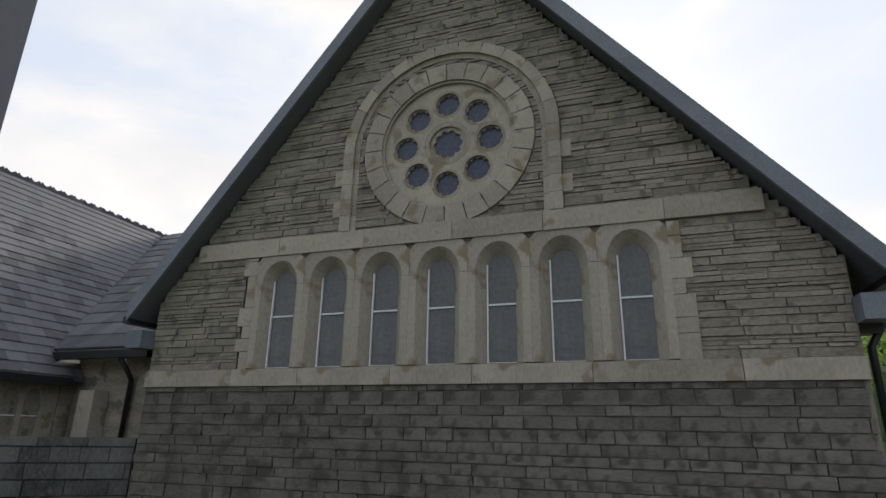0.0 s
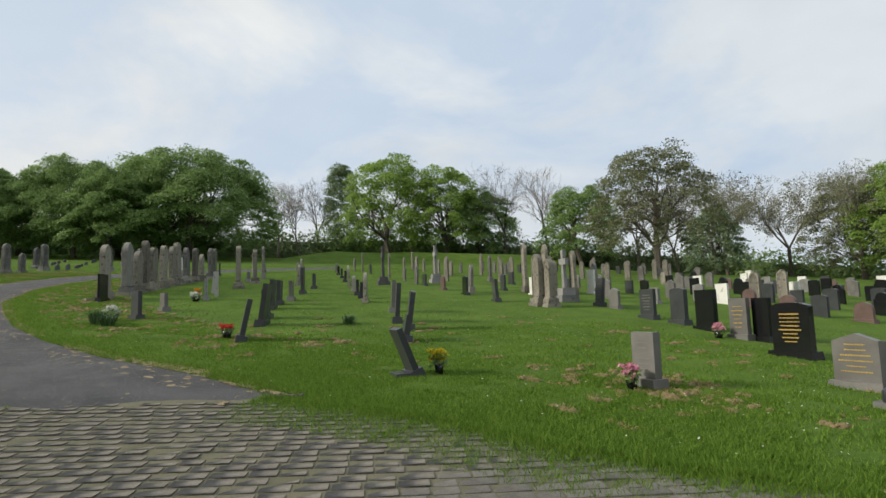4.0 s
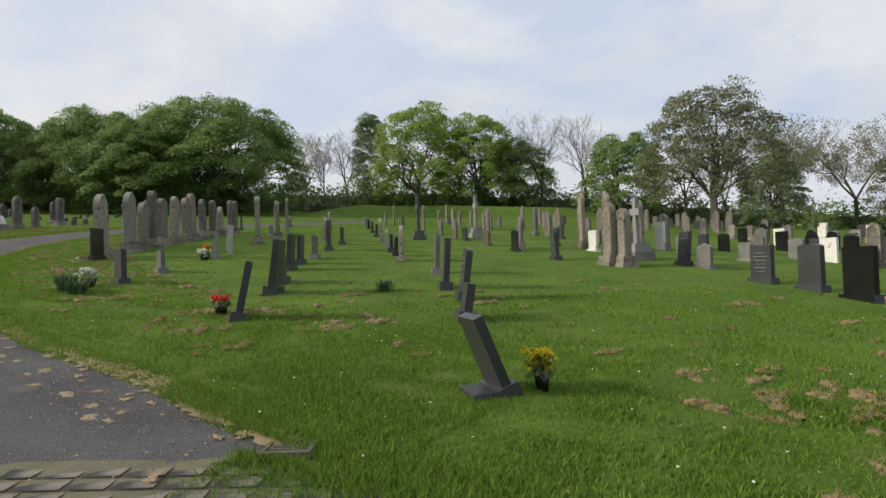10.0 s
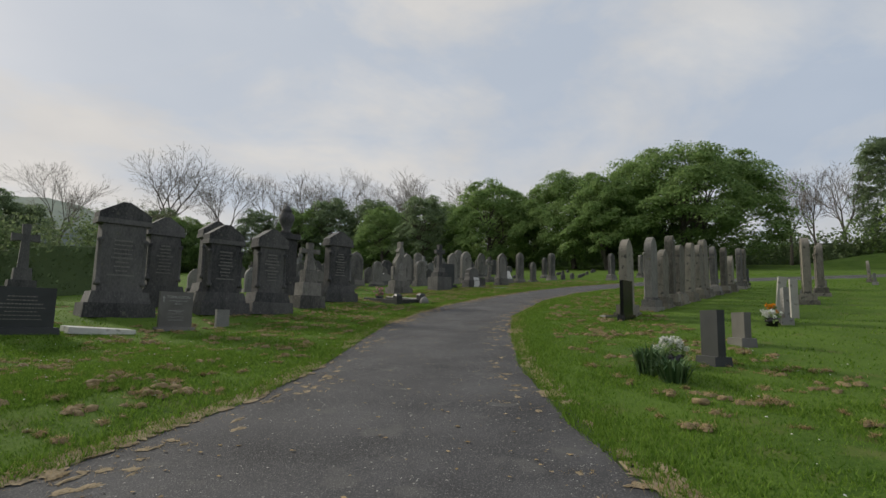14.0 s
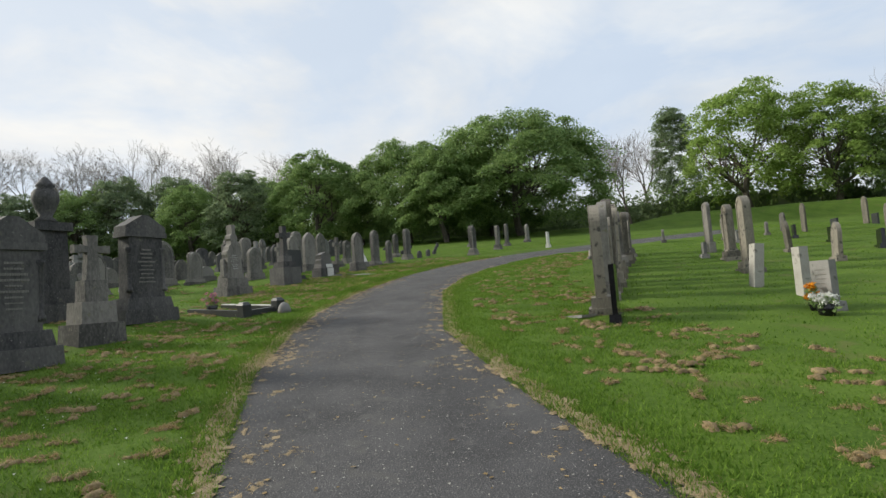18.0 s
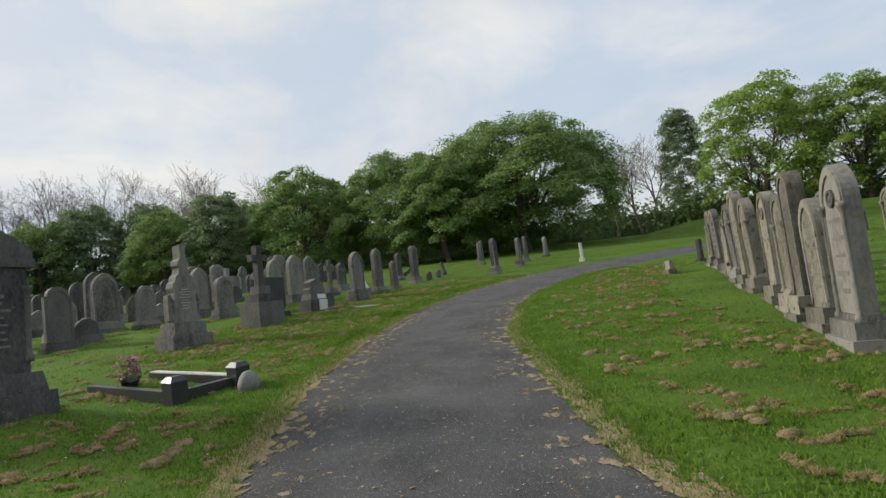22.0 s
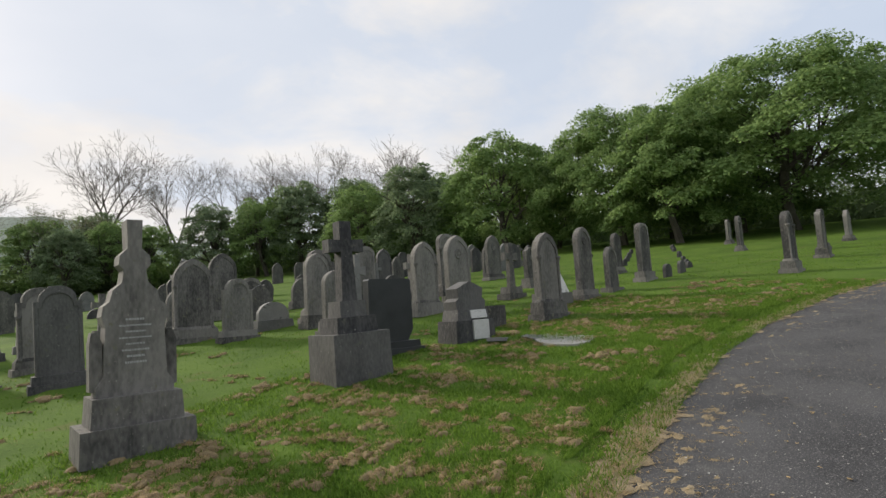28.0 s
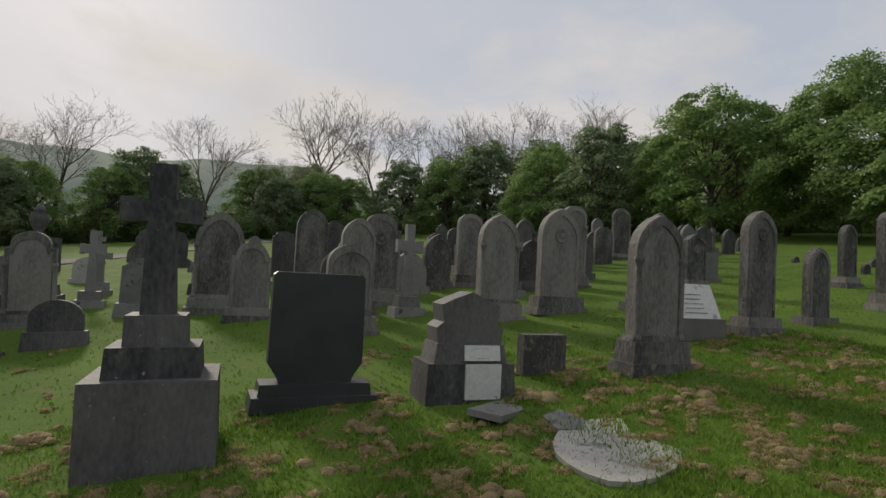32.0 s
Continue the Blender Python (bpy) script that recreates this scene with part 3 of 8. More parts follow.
def blocked(z0, z1):
    """Stretches of a course that hold dressed stone or openings in place of rubble."""
    out = []
    zm = (z0 + z1) / 2
    if 2.22 < zm < 2.48 or 4.36 < zm < 4.66:
        out.append((-99, 99))
    if 2.4 < zm < 4.5:
        out.append((SUR_L - 0.02, SUR_R + 0.02))
    if 4.6 < zm < 8.05:
        dz = max(0, zm - ROSE[1])
        w = 1.83 if dz <= 0 else math.sqrt(max(0, 1.83 ** 2 - dz ** 2))
        wi = 1.55 if dz <= 0 else math.sqrt(max(0, 1.55 ** 2 - dz ** 2))
        if wi > 0:
            out += [(ROSE[0] - w, ROSE[0] - wi), (ROSE[0] + wi, ROSE[0] + w)]
        else:
            out.append((ROSE[0] - w, ROSE[0] + w))
        d = 1.45 ** 2 - (zm - ROSE[1]) ** 2
        if d > 0:
            out.append((ROSE[0] - math.sqrt(d), ROSE[0] + math.sqrt(d)))
    return sorted(out)


# the bed of mortar behind the rubble, left open behind the windows
bm = bmesh.new()
cells = {}


def bed(i, j):
    if (i, j) not in cells:
        cells[i, j] = bm.verts.new((MID - HALF + i * 0.1, 0.016, j * 0.1))
    return cells[i, j]


for j in range(int(APEX / 0.1)):
    for i in range(int(2 * HALF / 0.1)):
        cx, cz = MID - HALF + (i + 0.5) * 0.1, (j + 0.5) * 0.1
        if abs(cx - MID) > rake(cz + 0.05) or (SUR_L < cx < SUR_R and 2.5 < cz < 4.3) or math.hypot(cx - ROSE[0], cz - ROSE[1]) < 1.25:
            continue
        bm.faces.new((bed(i, j), bed(i + 1, j), bed(i + 1, j + 1), bed(i, j + 1)))
part("mortar_bed", from_bm("mortar_bed", bm, M["mortar"]), chapel)
for side in (-1, 1):
    bm = bmesh.new()
    x0, x1 = sorted((MID + side * HALF, MID + side * (HALF - 0.25)))
    add_box(bm, x0, x1, 0.056, 0.31, 0, EAVE)
    part("corner", from_bm("corner", bm, M["mortar"]), chapel)
rng = random.Random(5)
rubble = []
z = 0.02
while z < APEX - 0.25:
    h = rng.choice((0.13, 0.15, 0.17, 0.2)) if z < 2.2 else rng.choice((0.05, 0.06, 0.075, 0.09, 0.12))
    for stop in (2.22, 4.36):
        if z < stop < z + h + 0.06:
            h = stop - z
    half = min(rake(z), rake(z + h)) - 0.02
    x = MID - half
    gaps = blocked(z, z + h)
    while x < MID + half - 0.06:
        w = rng.uniform(0.28, 0.75)
        x1 = min(x + w, MID + half)
        for lo, hi in gaps:
            if lo <= x < hi:
                x, x1 = hi, min(hi + w, MID + half)
            elif x < lo < x1:
                x1 = lo
        if x1 - x > 0.05 and x < MID + half:
            rubble.append((x, x1, z, z + h, rng.uniform(-0.006, 0.022) + (0.012 if z < 2.2 else 0)))
        x = max(x1, x + 0.01)
    if 2.22 <= z < 2.3:
        z = 2.48
    elif 4.36 <= z < 4.4:
        z = 4.66
    else:
        z += h


def stone_block(bm, x0, x1, z0, z1, proud, r):
    """One rock-faced stone: four corners at the wall, four drawn in at its face."""
    g, k = 0.003, 0.012
    y = -proud
    lo = [bm.verts.new(v) for v in ((x0 + g, 0.07, z0 + g), (x1 - g, 0.07, z0 + g), (x1 - g, 0.07, z1 - g), (x0 + g, 0.07, z1 - g))]
    hi = [bm.verts.new((vx, y + r.uniform(-0.008, 0.008), vz)) for vx, vz in ((x0 + g + k * r.random(), z0 + g + k * 0.6 * r.random()), (x1 - g - k * r.random(), z0 + g + k * 0.6 * r.random()), (x1 - g - k * r.random(), z1 - g - k * 0.6 * r.random()), (x0 + g + k * r.random(), z1 - g - k * 0.6 * r.random()))]
    bm.faces.new(hi)
    for i in range(4):
        bm.faces.new((lo[i], lo[(i + 1) % 4], hi[(i + 1) % 4], hi[i]))


near = sorted(range(len(rubble)), key=lambda i: abs(rubble[i][0] - 1.0) + 1.5 * abs(rubble[i][2] - 2.2))[:290]
near_set = set(near)
bm = bmesh.new()
for i, s in enumerate(rubble):
    if i not in near_set and s[2] >= 2.2:
        stone_block(bm, *s, rng)
tagged(part("rubble_stones", from_bm("rubble_stones", bm, M["wall"]), chapel), kind="stuff")
bm = bmesh.new()
for i, s in enumerate(rubble):
    if i not in near_set and s[2] < 2.2:
        stone_block(bm, *s, rng)
tagged(part("plinth_stones", from_bm("plinth_stones", bm, M["plinth_stone"]), chapel), kind="stuff")
for i in near:
    bm = bmesh.new()
    x0, x1, z0, z1, pr = rubble[i]
    cx = (x0 + x1) / 2
    stone_block(bm, x0 - cx, x1 - cx, z0, z1, pr, rng)
    part("stone", from_bm("stone", bm, M["wall" if z0 >= 2.2 else "plinth_stone"]), chapel, Matrix.Translation((cx, 0, 0)))

# string courses in long dressed blocks
for z0, z1, parts_ in ((2.22, 2.48, 7), (4.36, 4.66, 6)):
    half = min(rake(z0), rake(z1)) - (0.0 if z0 < 3 else 0.03)
    cuts = [MID - half] + sorted(MID - half + 2 * half * (i + rng.uniform(-0.2, 0.2)) / parts_ for i in range(1, parts_)) + [MID + half]
    for x0, x1 in zip(cuts, cuts[1:]):
        bm = bmesh.new()
        add_box(bm, x0 + 0.004 - (x0 + x1) / 2, x1 - 0.004 - (x0 + x1) / 2, -0.055, 0.08, z0, z1)
        part("string_block", from_bm("string_block", bm, M["ashlar"], 0.02), chapel, Matrix.Translation(((x0 + x1) / 2, 0, 0)))


def arch_points(w, spring, n=8, rise=1.0):
    return [(w * math.cos(math.pi * i / n), spring + w * rise * math.sin(math.pi * i / n)) for i in range(n + 1)]


# the arcade of seven lancets: jamb blocks and arched heads round each opening
def lancet_panel(left, right, width, name):
    """Dressed stone of one bay with an arched opening cut through it."""
    bm = bmesh.new()
    outer_w = width + 0.13
    arch = arch_points(width, WIN_SPRING, 10, 1.25)
    reveal = arch_points(outer_w, WIN_SPRING, 10, 1.25)

    def loop(pts, y):
        return [bm.verts.new((x, y, z)) for x, z in pts]

    inner = loop([(width, WIN_LO)] + arch + [(-width, WIN_LO)], 0.16)
    outer = loop([(outer_w, WIN_LO)] + reveal + [(-outer_w, WIN_LO)], -0.03)
    for i in range(len(inner) - 1):
        bm.faces.new((outer[i], outer[i + 1], inner[i + 1], inner[i]))
    top = 4.36
    n = len(reveal)
    rim = [(right, WIN_LO)] + [(right if i < n // 2 else left if i > n // 2 else 0, top if 0 < i < n - 1 or True else 0) for i in range(n)] + [(left, WIN_LO)]
    rim = [(right, WIN_LO)]
    for i, (x, zz) in enumerate(reveal):
        t = i / (n - 1)
        if t < 0.25:
            rim.append((right, WIN_SPRING + (top - WIN_SPRING) * t / 0.25))
        elif t > 0.75:
            rim.append((left, WIN_SPRING + (top - WIN_SPRING) * (1 - t) / 0.25))
        else:
            rim.append((right + (left - right) * (t - 0.25) / 0.5, top))
    rim.append((left, WIN_LO))
    far = loop(rim, -0.03)
    for i in range(len(far) - 1):
        bm.faces.new((far[i], far[i + 1], outer[i + 1], outer[i]))
    return from_bm(name, bm, M["ashlar"])


panel = lancet_panel(-0.463, 0.463, WIN_W, "lancet_surround")
glass_outline = [(WIN_W + 0.01, WIN_LO)] + arch_points(WIN_W + 0.01, WIN_SPRING, 10, 1.25) + [(-WIN_W - 0.01, WIN_LO)]
glass_me = slab_mesh("pane", glass_outline[::-1][::-1], 0.012, M["glass"], 0)
for i, wx in enumerate(WIN):
    w = part("window", panel, chapel, Matrix.Translation((wx, 0, 0)))
    part("pane", glass_me, w, Matrix.Translation((0, 0.17, 0)), "dusty leaded glass pane")
    bar = bmesh.new()
    add_box(bar, -WIN_W, WIN_W, 0.14, 0.17, 3.34, 3.365)
    add_box(bar, -WIN_W, -WIN_W + 0.022, 0.13, 0.17, WIN_LO, WIN_SPRING + 0.12)
    add_box(bar, -WIN_W, WIN_W, 0.13, 0.17, WIN_LO, WIN_LO + 0.02)
    part("frame", from_bm("frame", bar, M["lead"]), w, None, "pale painted frame and crossbar")
for side in (-1, 1):
    edge_x = WIN[0] - 0.463 if side < 0 else WIN[-1] + 0.463
    zz = 2.48
    while zz < 4.3:
        hh = rng.uniform(0.2, 0.34)
        wide = rng.choice((0.16, 0.26))
        bm = bmesh.new()
        x0, x1 = (edge_x - wide, edge_x) if side < 0 else (edge_x, edge_x + wide)
        add_box(bm, x0, x1, -0.035, 0.08, zz + 0.004, min(zz + hh, 4.355) - 0.004)
        part("quoin", from_bm("quoin", bm, M["ashlar"], 0.01), chapel)
        zz += hh
for wx in WIN[:-1]:
    bm = bmesh.new()
    add_box(bm, wx + 0.35, wx + 0.58, -0.034, -0.029, WIN_SPRING, WIN_SPRING + 0.009)
    add_box(bm, wx + 0.461, wx + 0.469, -0.034, -0.029, WIN_SPRING + 0.009, 4.35)
    part("joint", from_bm("joint", bm, M["mortar"]), chapel)


def ring_mesh(name, r0, r1, y0, y1, mat, a0=0.0, a1=360.0, n=48):
    """A flat ring or a piece of one, with depth; y0 is its face."""
    bm = bmesh.new()
    rows_ = []
    for i in range(n + 1):
        t = radians(a0 + (a1 - a0) * i / n)
        c, s = math.cos(t), math.sin(t)
        rows_.append([bm.verts.new((r * c, y, r * s)) for r, y in ((r0, y1), (r0, y0), (r1, y0), (r1, y1))])
    for p, q in zip(rows_, rows_[1:]):
        for k in range(3):
            bm.faces.new((p[k], p[k + 1], q[k + 1], q[k]))
    return from_bm(name, bm, mat)


def rose_window():
    rose = part("rose_window", ring_mesh("rose_window", 1.09, 1.135, 0.0, 0.12, M["ashlar"]), chapel, Matrix.Translation((ROSE[0], 0, ROSE[1])))
    for i in range(24):
        part("ring_stone", ring_mesh("ring_stone", 1.13, 1.44, -0.035, 0.1, M["ashlar"], i * 15 + 0.35, i * 15 + 14.65, 4), rose)
    # the smooth disc, pierced by sunk rounds that each hold a lobed plate before the glass
    holes = [(0, 0, 0.33, 0.24)] + [(0.715 * math.sin(math.pi * 2 * i / 8), 0.715 * math.cos(math.pi * 2 * i / 8), 0.235, 0.195) for i in range(8)]
    bm = bmesh.new()
    grid = 0.025
    k = int(1.12 / grid) + 1
    pts = {}

    def vert(i, j):
        if (i, j) not in pts:
            pts[i, j] = bm.verts.new((i * grid, 0.05, j * grid))
        return pts[i, j]

    for i in range(-k, k):
        for j in range(-k, k):
            cx, cz = (i + 0.5) * grid, (j + 0.5) * grid
            if math.hypot(cx, cz) < 1.12 and not any(math.hypot(cx - h[0], cz - h[1]) < h[2] - 0.005 for h in holes):
                bm.faces.new((vert(i, j), vert(i + 1, j), vert(i + 1, j + 1), vert(i, j + 1)))
    part("tracery", from_bm("tracery", bm, M["ashlar"]), rose, None, "pale sandstone disc pierced by nine foiled openings")
    for h in holes:
        at = Matrix.Translation((h[0], 0, h[1]))
        part("ring_mould", ring_mesh("ring_mould", h[2] - 0.025, h[2] + 0.018, 0.046, 0.11, M["ashlar"], n=32), rose, at)
        part("foil", foil_mesh(h[2] - 0.02, h[3]), rose, at)
        part("pane", lathe_pane(h[3] + 0.02), rose, Matrix.Translation((h[0], 0.125, h[1])), "dark blue stained glass")
    part("ring_mould", ring_mesh("ring_mould", 0.375, 0.385, 0.047, 0.07, M["mortar"], n=40), rose)


def foil_mesh(r_out, r_in, lobes=10):
    """A plate with a lobed opening."""
    rl, bm = r_in * 0.26, bmesh.new()
    rc = r_in - rl
    rows_ = []
    for i in range(lobes * 6 + 1):
        t = 2 * math.pi * i / (lobes * 6)
        p = (t + math.pi / lobes) % (2 * math.pi / lobes) - math.pi / lobes
        r = rc * math.cos(p) + math.sqrt(max(0.0, rl * rl - (rc * math.sin(p)) ** 2))
        rows_.append([bm.verts.new((q * math.cos(t), y, q * math.sin(t))) for q, y in ((r_out, 0.085), (r + 0.012, 0.085), (r, 0.12))])
    for p, q in zip(rows_, rows_[1:]):
        for j in range(2):
            bm.faces.new((p[j], p[j + 1], q[j + 1], q[j]))
    return from_bm("foil", bm, M["ashlar"])


def lathe_pane(r):
    bm = bmesh.new()
    vs = [bm.verts.new((r * math.cos(2 * math.pi * i / 20), 0, r * math.sin(2 * math.pi * i / 20))) for i in range(20)]
    bm.faces.new(vs)
    ob = bmesh.ops.extrude_face_region(bm, geom=bm.faces[:])
    for v in ob["geom"]:
        if isinstance(v, bmesh.types.BMVert):
            v.co.y = 0.012
    return from_bm("pane", bm, M["stained"])


rose_window()
# the hood arch over the rose, voussoir by voussoir, and its jambs down to the string course
hood_at = Matrix.Translation((ROSE[0], 0, ROSE[1]))
for i in range(13):
    s0 = i * 180 / 13
    part("voussoir", ring_mesh("voussoir", 1.63, 1.82, -0.065, 0.1, M["ashlar"], s0 + 0.2, s0 + 13.65, 5), chapel, hood_at)
part("arch_chamfer", ring_mesh("arch_chamfer", 1.54, 1.632, -0.015, 0.1, M["ashlar"], 0, 180, 40), chapel, hood_at)
for side in (-1, 1):
    for k in range(5):
        bm = bmesh.new()
        z0, z1 = 4.66 - ROSE[1] + k * 0.278 + 0.003, 4.66 - ROSE[1] + (k + 1) * 0.278 - 0.003
        x0, x1 = sorted((side * 1.63, side * 1.82))
        add_box(bm, x0, x1, -0.065, 0.1, z0, z1)
        x0, x1 = sorted((side * 1.54, side * 1.63))
        add_box(bm, x0, x1, -0.015, 0.1, z0, z1)
        part("jamb_stone", from_bm("jamb_stone", bm, M["ashlar"]), chapel, hood_at)
        if k % 2:
            bm = bmesh.new()
            x0, x1 = sorted((side * 1.82, side * 1.97))
            add_box(bm, x0, x1, -0.025, 0.1, z0, z1)
            part("jamb_stone", from_bm("jamb_stone", bm, M["ashlar"]), chapel, hood_at)

# roof: two slopes with slates in rows along the verge, boards at the gable
for side in (-1, 1):
    bm = bmesh.new()
    out = HALF + 0.30
    zl = EAVE - 0.30 * SLOPE
    pts = [(MID + side * out, zl), (MID, APEX + 0.02)]
    prof = [(pts[0][0], pts[0][1]), (pts[1][0], pts[1][1]), (pts[1][0], pts[1][1] + 0.22), (pts[0][0], pts[0][1] + 0.22)]
    va = [bm.verts.new((x, -0.30, zz)) for x, zz in prof]
    vb = [bm.verts.new((x, DEPTH + 0.3, zz)) for x, zz in prof]
    bm.faces.new(va)
    bm.faces.new(vb)
    for i in range(4):
        bm.faces.new((va[i], va[(i + 1) % 4], vb[(i + 1) % 4], vb[i]))
    part("roof", from_bm("roof", bm, M["slate"]), chapel, None, "dark blue-grey slate roof slope")
    bm = bmesh.new()
    prof = [(pts[0][0] + side * 0.03, pts[0][1] - 0.03), (MID, APEX - 0.04), (MID, APEX + 0.30), (pts[0][0] + side * 0.03, pts[0][1] + 0.31)]
    va = [bm.verts.new((x, -0.36, zz)) for x, zz in prof]
    vb = [bm.verts.new((x, -0.302, zz)) for x, zz in prof]
    bm.faces.new(va)
    bm.faces.new(vb)
    for i in range(4):
        bm.faces.new((va[i], va[(i + 1) % 4], vb[(i + 1) % 4], vb[i]))
    part("bargeboard", from_bm("bargeboard", bm, M["board"]), chapel, None, "dark painted bargeboard with flaking paint")
    bm = bmesh.new()
    x0, x1 = sorted((MID + side * (out - 0.02), MID + side * (out + 0.12)))
    add_box(bm, x0, x1, -0.34, DEPTH, zl - 0.06, zl + 0.06)
    part("gutter", from_bm("gutter", bm, M["iron"], 0.02), chapel)
for side in (-1, 1):
    bm = bmesh.new()
    x0, x1 = sorted((MID + side * (HALF - 0.02), MID + side * (HALF + 0.3)))
    add_box(bm, x0, x1, -0.3, 0.0, 2.86, 3.16, 1.0)
    part("eave_bracket", from_bm("eave_bracket", bm, M["board"], 0.02), chapel)
x_pipe = MID + HALF + 0.12
part("downpipe", tube_mesh("downpipe", [(MID + HALF + 0.34, 0.15, 3.1), (MID + HALF + 0.3, 0.15, 2.9), (x_pipe, 0.15, 2.6), (x_pipe, 0.15, 0.02)], 0.045, M["iron"], 10), chapel)
bm = bmesh.new()
add_box(bm, x_pipe - 0.1, x_pipe + 0.1, 0.04, 0.26, 2.75, 3.0, 1.25)
part("hopper", from_bm("hopper", bm, M["iron"], 0.01), chapel)
part("gable_vent", slab_mesh("gable_vent", [(-0.19, 0), (0.19, 0), (0.16, 0.12), (0.05, 0.22), (-0.05, 0.22), (-0.16, 0.12)], 0.1, M["pale"], 0.01), chapel, Matrix.Translation((MID, 0.0, 9.1)), "cream carved stone vent below the gable's point")

# the long roof of the wing that runs back beside the chapel
wing = thing("chapel_wing", chapel_at @ pose(-10.65, 0, 0), "sandstone wing with steep slate roof, crested ridge and paired windows", "building")
WE, WR, WX, W0, W1 = 2.72, 7.35, -3.75, -2.6, 13.0
WK = (WR - WE) / -WX
bm = bmesh.new()
sec = [(0, 0), (0, WE), (WX, WR - 0.1), (2 * WX, WE), (2 * WX, 0)]
va = [bm.verts.new((x, W0, zz)) for x, zz in sec]
vb = [bm.verts.new((x, W1, zz)) for x, zz in sec]
bm.faces.new(va)
bm.faces.new(vb)
for i in range(5):
    bm.faces.new((va[i], va[(i + 1) % 5], vb[(i + 1) % 5], vb[i]))
part("wall", from_bm("wall", bm, M["wall"]), wing)
for side in (1, -1):
    bm = bmesh.new()
    pr = [(WX + side * (-WX + 0.28), WE - 0.28 * WK), (WX, WR), (WX, WR + 0.06), (WX + side * (-WX + 0.28), WE - 0.28 * WK + 0.06)]
    va = [bm.verts.new((x, W0 - 0.2, zz)) for x, zz in pr]
    vb = [bm.verts.new((x, W1 + 0.2, zz)) for x, zz in pr]
    bm.faces.new(va)
    bm.faces.new(vb)
    for i in range(4):
        bm.faces.new((va[i], va[(i + 1) % 4], vb[(i + 1) % 4], vb[i]))
    part("roof", from_bm("roof", bm, M["slate"]), wing, None, "steep slope of weathered purple-grey slates")
bm = bmesh.new()
rows_n, run = 27, -WX + 0.28
slates = []
for r in range(rows_n):
    t0, t1 = r / rows_n, min(1, (r + 1.2) / rows_n)
    x0, x1 = 0.28 - run * t0, 0.28 - run * t1
    for c in range(34):
        y0 = W0 - 0.2 + (c + 0.5 * (r % 2)) * 0.36
        lift_ = 0.075 + rng.uniform(-0.003, 0.006)
        slates.append((x0, x1, y0 + 0.003, min(y0 + 0.355, 9.6), lift_))


def slate_piece(bm, x0, x1, y0, y1, lift_):
    z0, z1 = WE - x0 * WK, WE - x1 * WK
    v = [bm.verts.new(p) for p in ((x0, y0, z0 + lift_ + 0.02), (x0, y1, z0 + lift_ + 0.02), (x1, y1, z1 + lift_ - 0.012), (x1, y0, z1 + lift_ - 0.012))]
    u = [bm.verts.new((p.co.x, p.co.y, p.co.z - 0.026)) for p in v[:2]]
    bm.faces.new(v)
    bm.faces.new((u[0], u[1], v[1], v[0]))


pick = sorted(range(len(slates)), key=lambda i: abs(slates[i][2] - 1.0) + 0.8 * abs(slates[i][0]))[:180]
for i in pick:
    b2 = bmesh.new()
    slate_piece(b2, *slates[i])
    part("slate", from_bm("slate", b2, M["slate"]), wing)
chosen = set(pick)
for i, s in enumerate(slates):
    if i not in chosen:
        slate_piece(bm, *s)
tagged(part("slates", from_bm("slates", bm, M["slate"]), wing), kind="stuff")
crest = slab_mesh("ridge_tile", [(0.15, 0), (0.15, 0.1), (0.11, 0.15), (0.06, 0.1), (0.035, 0.1), (0.0, 0.07), (-0.035, 0.1), (-0.06, 0.1), (-0.11, 0.15), (-0.15, 0.1), (-0.15, 0)], 0.05, M["slate"], 0)
for c in range(44):
    part("ridge_tile", crest, wing, pose(WX, W0 + c * 0.305, WR + 0.04, 0, 0, 90))
bm = bmesh.new()
add_box(bm, 0.26, 0.38, W0, 0.3, WE - 0.44, WE - 0.3)
part("gutter", from_bm("gutter", bm, M["iron"], 0.02), wing)
# the paired lights in their buff frame
bm = bmesh.new()
add_box(bm, -0.02, 0.03, -0.75, 0.62, 1.22, 1.38)
add_box(bm, -0.02, 0.05, -0.75, 0.62, 2.3, 2.42)
add_box(bm, -0.02, 0.02, -0.75, -0.42, 1.38, 2.3)
add_box(bm, -0.02, 0.02, 0.3, 0.62, 1.38, 2.3)
add_box(bm, -0.02, 0.02, -0.1, 0.0, 1.38, 2.3)
frame_w = part("window", from_bm("window", bm, M["ashlar"], 0.01), wing, Matrix.Translation((0, -0.3, 0)), "buff stone frame with two pointed lights")
for wy in (-0.255, 0.145):
    spandrel = [(0.165, 0.5)] + [(0.165 * math.cos(a_), 0.5 + 0.32 * math.sin(a_)) for a_ in (0.4, 0.8, 1.2, 1.57, 1.94, 2.34, 2.74)] + [(-0.165, 0.5), (-0.165, 0.92), (0.165, 0.92)]
    part("light_head", slab_mesh("light_head", spandrel[::-1], 0.03, M["ashlar"], 0), frame_w, pose(0.0, wy, 1.38, 0, 0, 90))
    part("pane", box_mesh("pane", 0.01, 0.33, 0.86, M["glass"], 0), frame_w, Matrix.Translation((-0.012, wy, 1.4)))
    bars = bmesh.new()
    add_box(bars, -0.005, 0.008, wy - 0.165, wy + 0.165, 1.72, 1.74)
    add_box(bars, -0.005, 0.008, wy - 0.165, wy - 0.145, 1.38, 1.95)
    part("glazing_bar", from_bm("glazing_bar", bars, M["lead"]), frame_w)
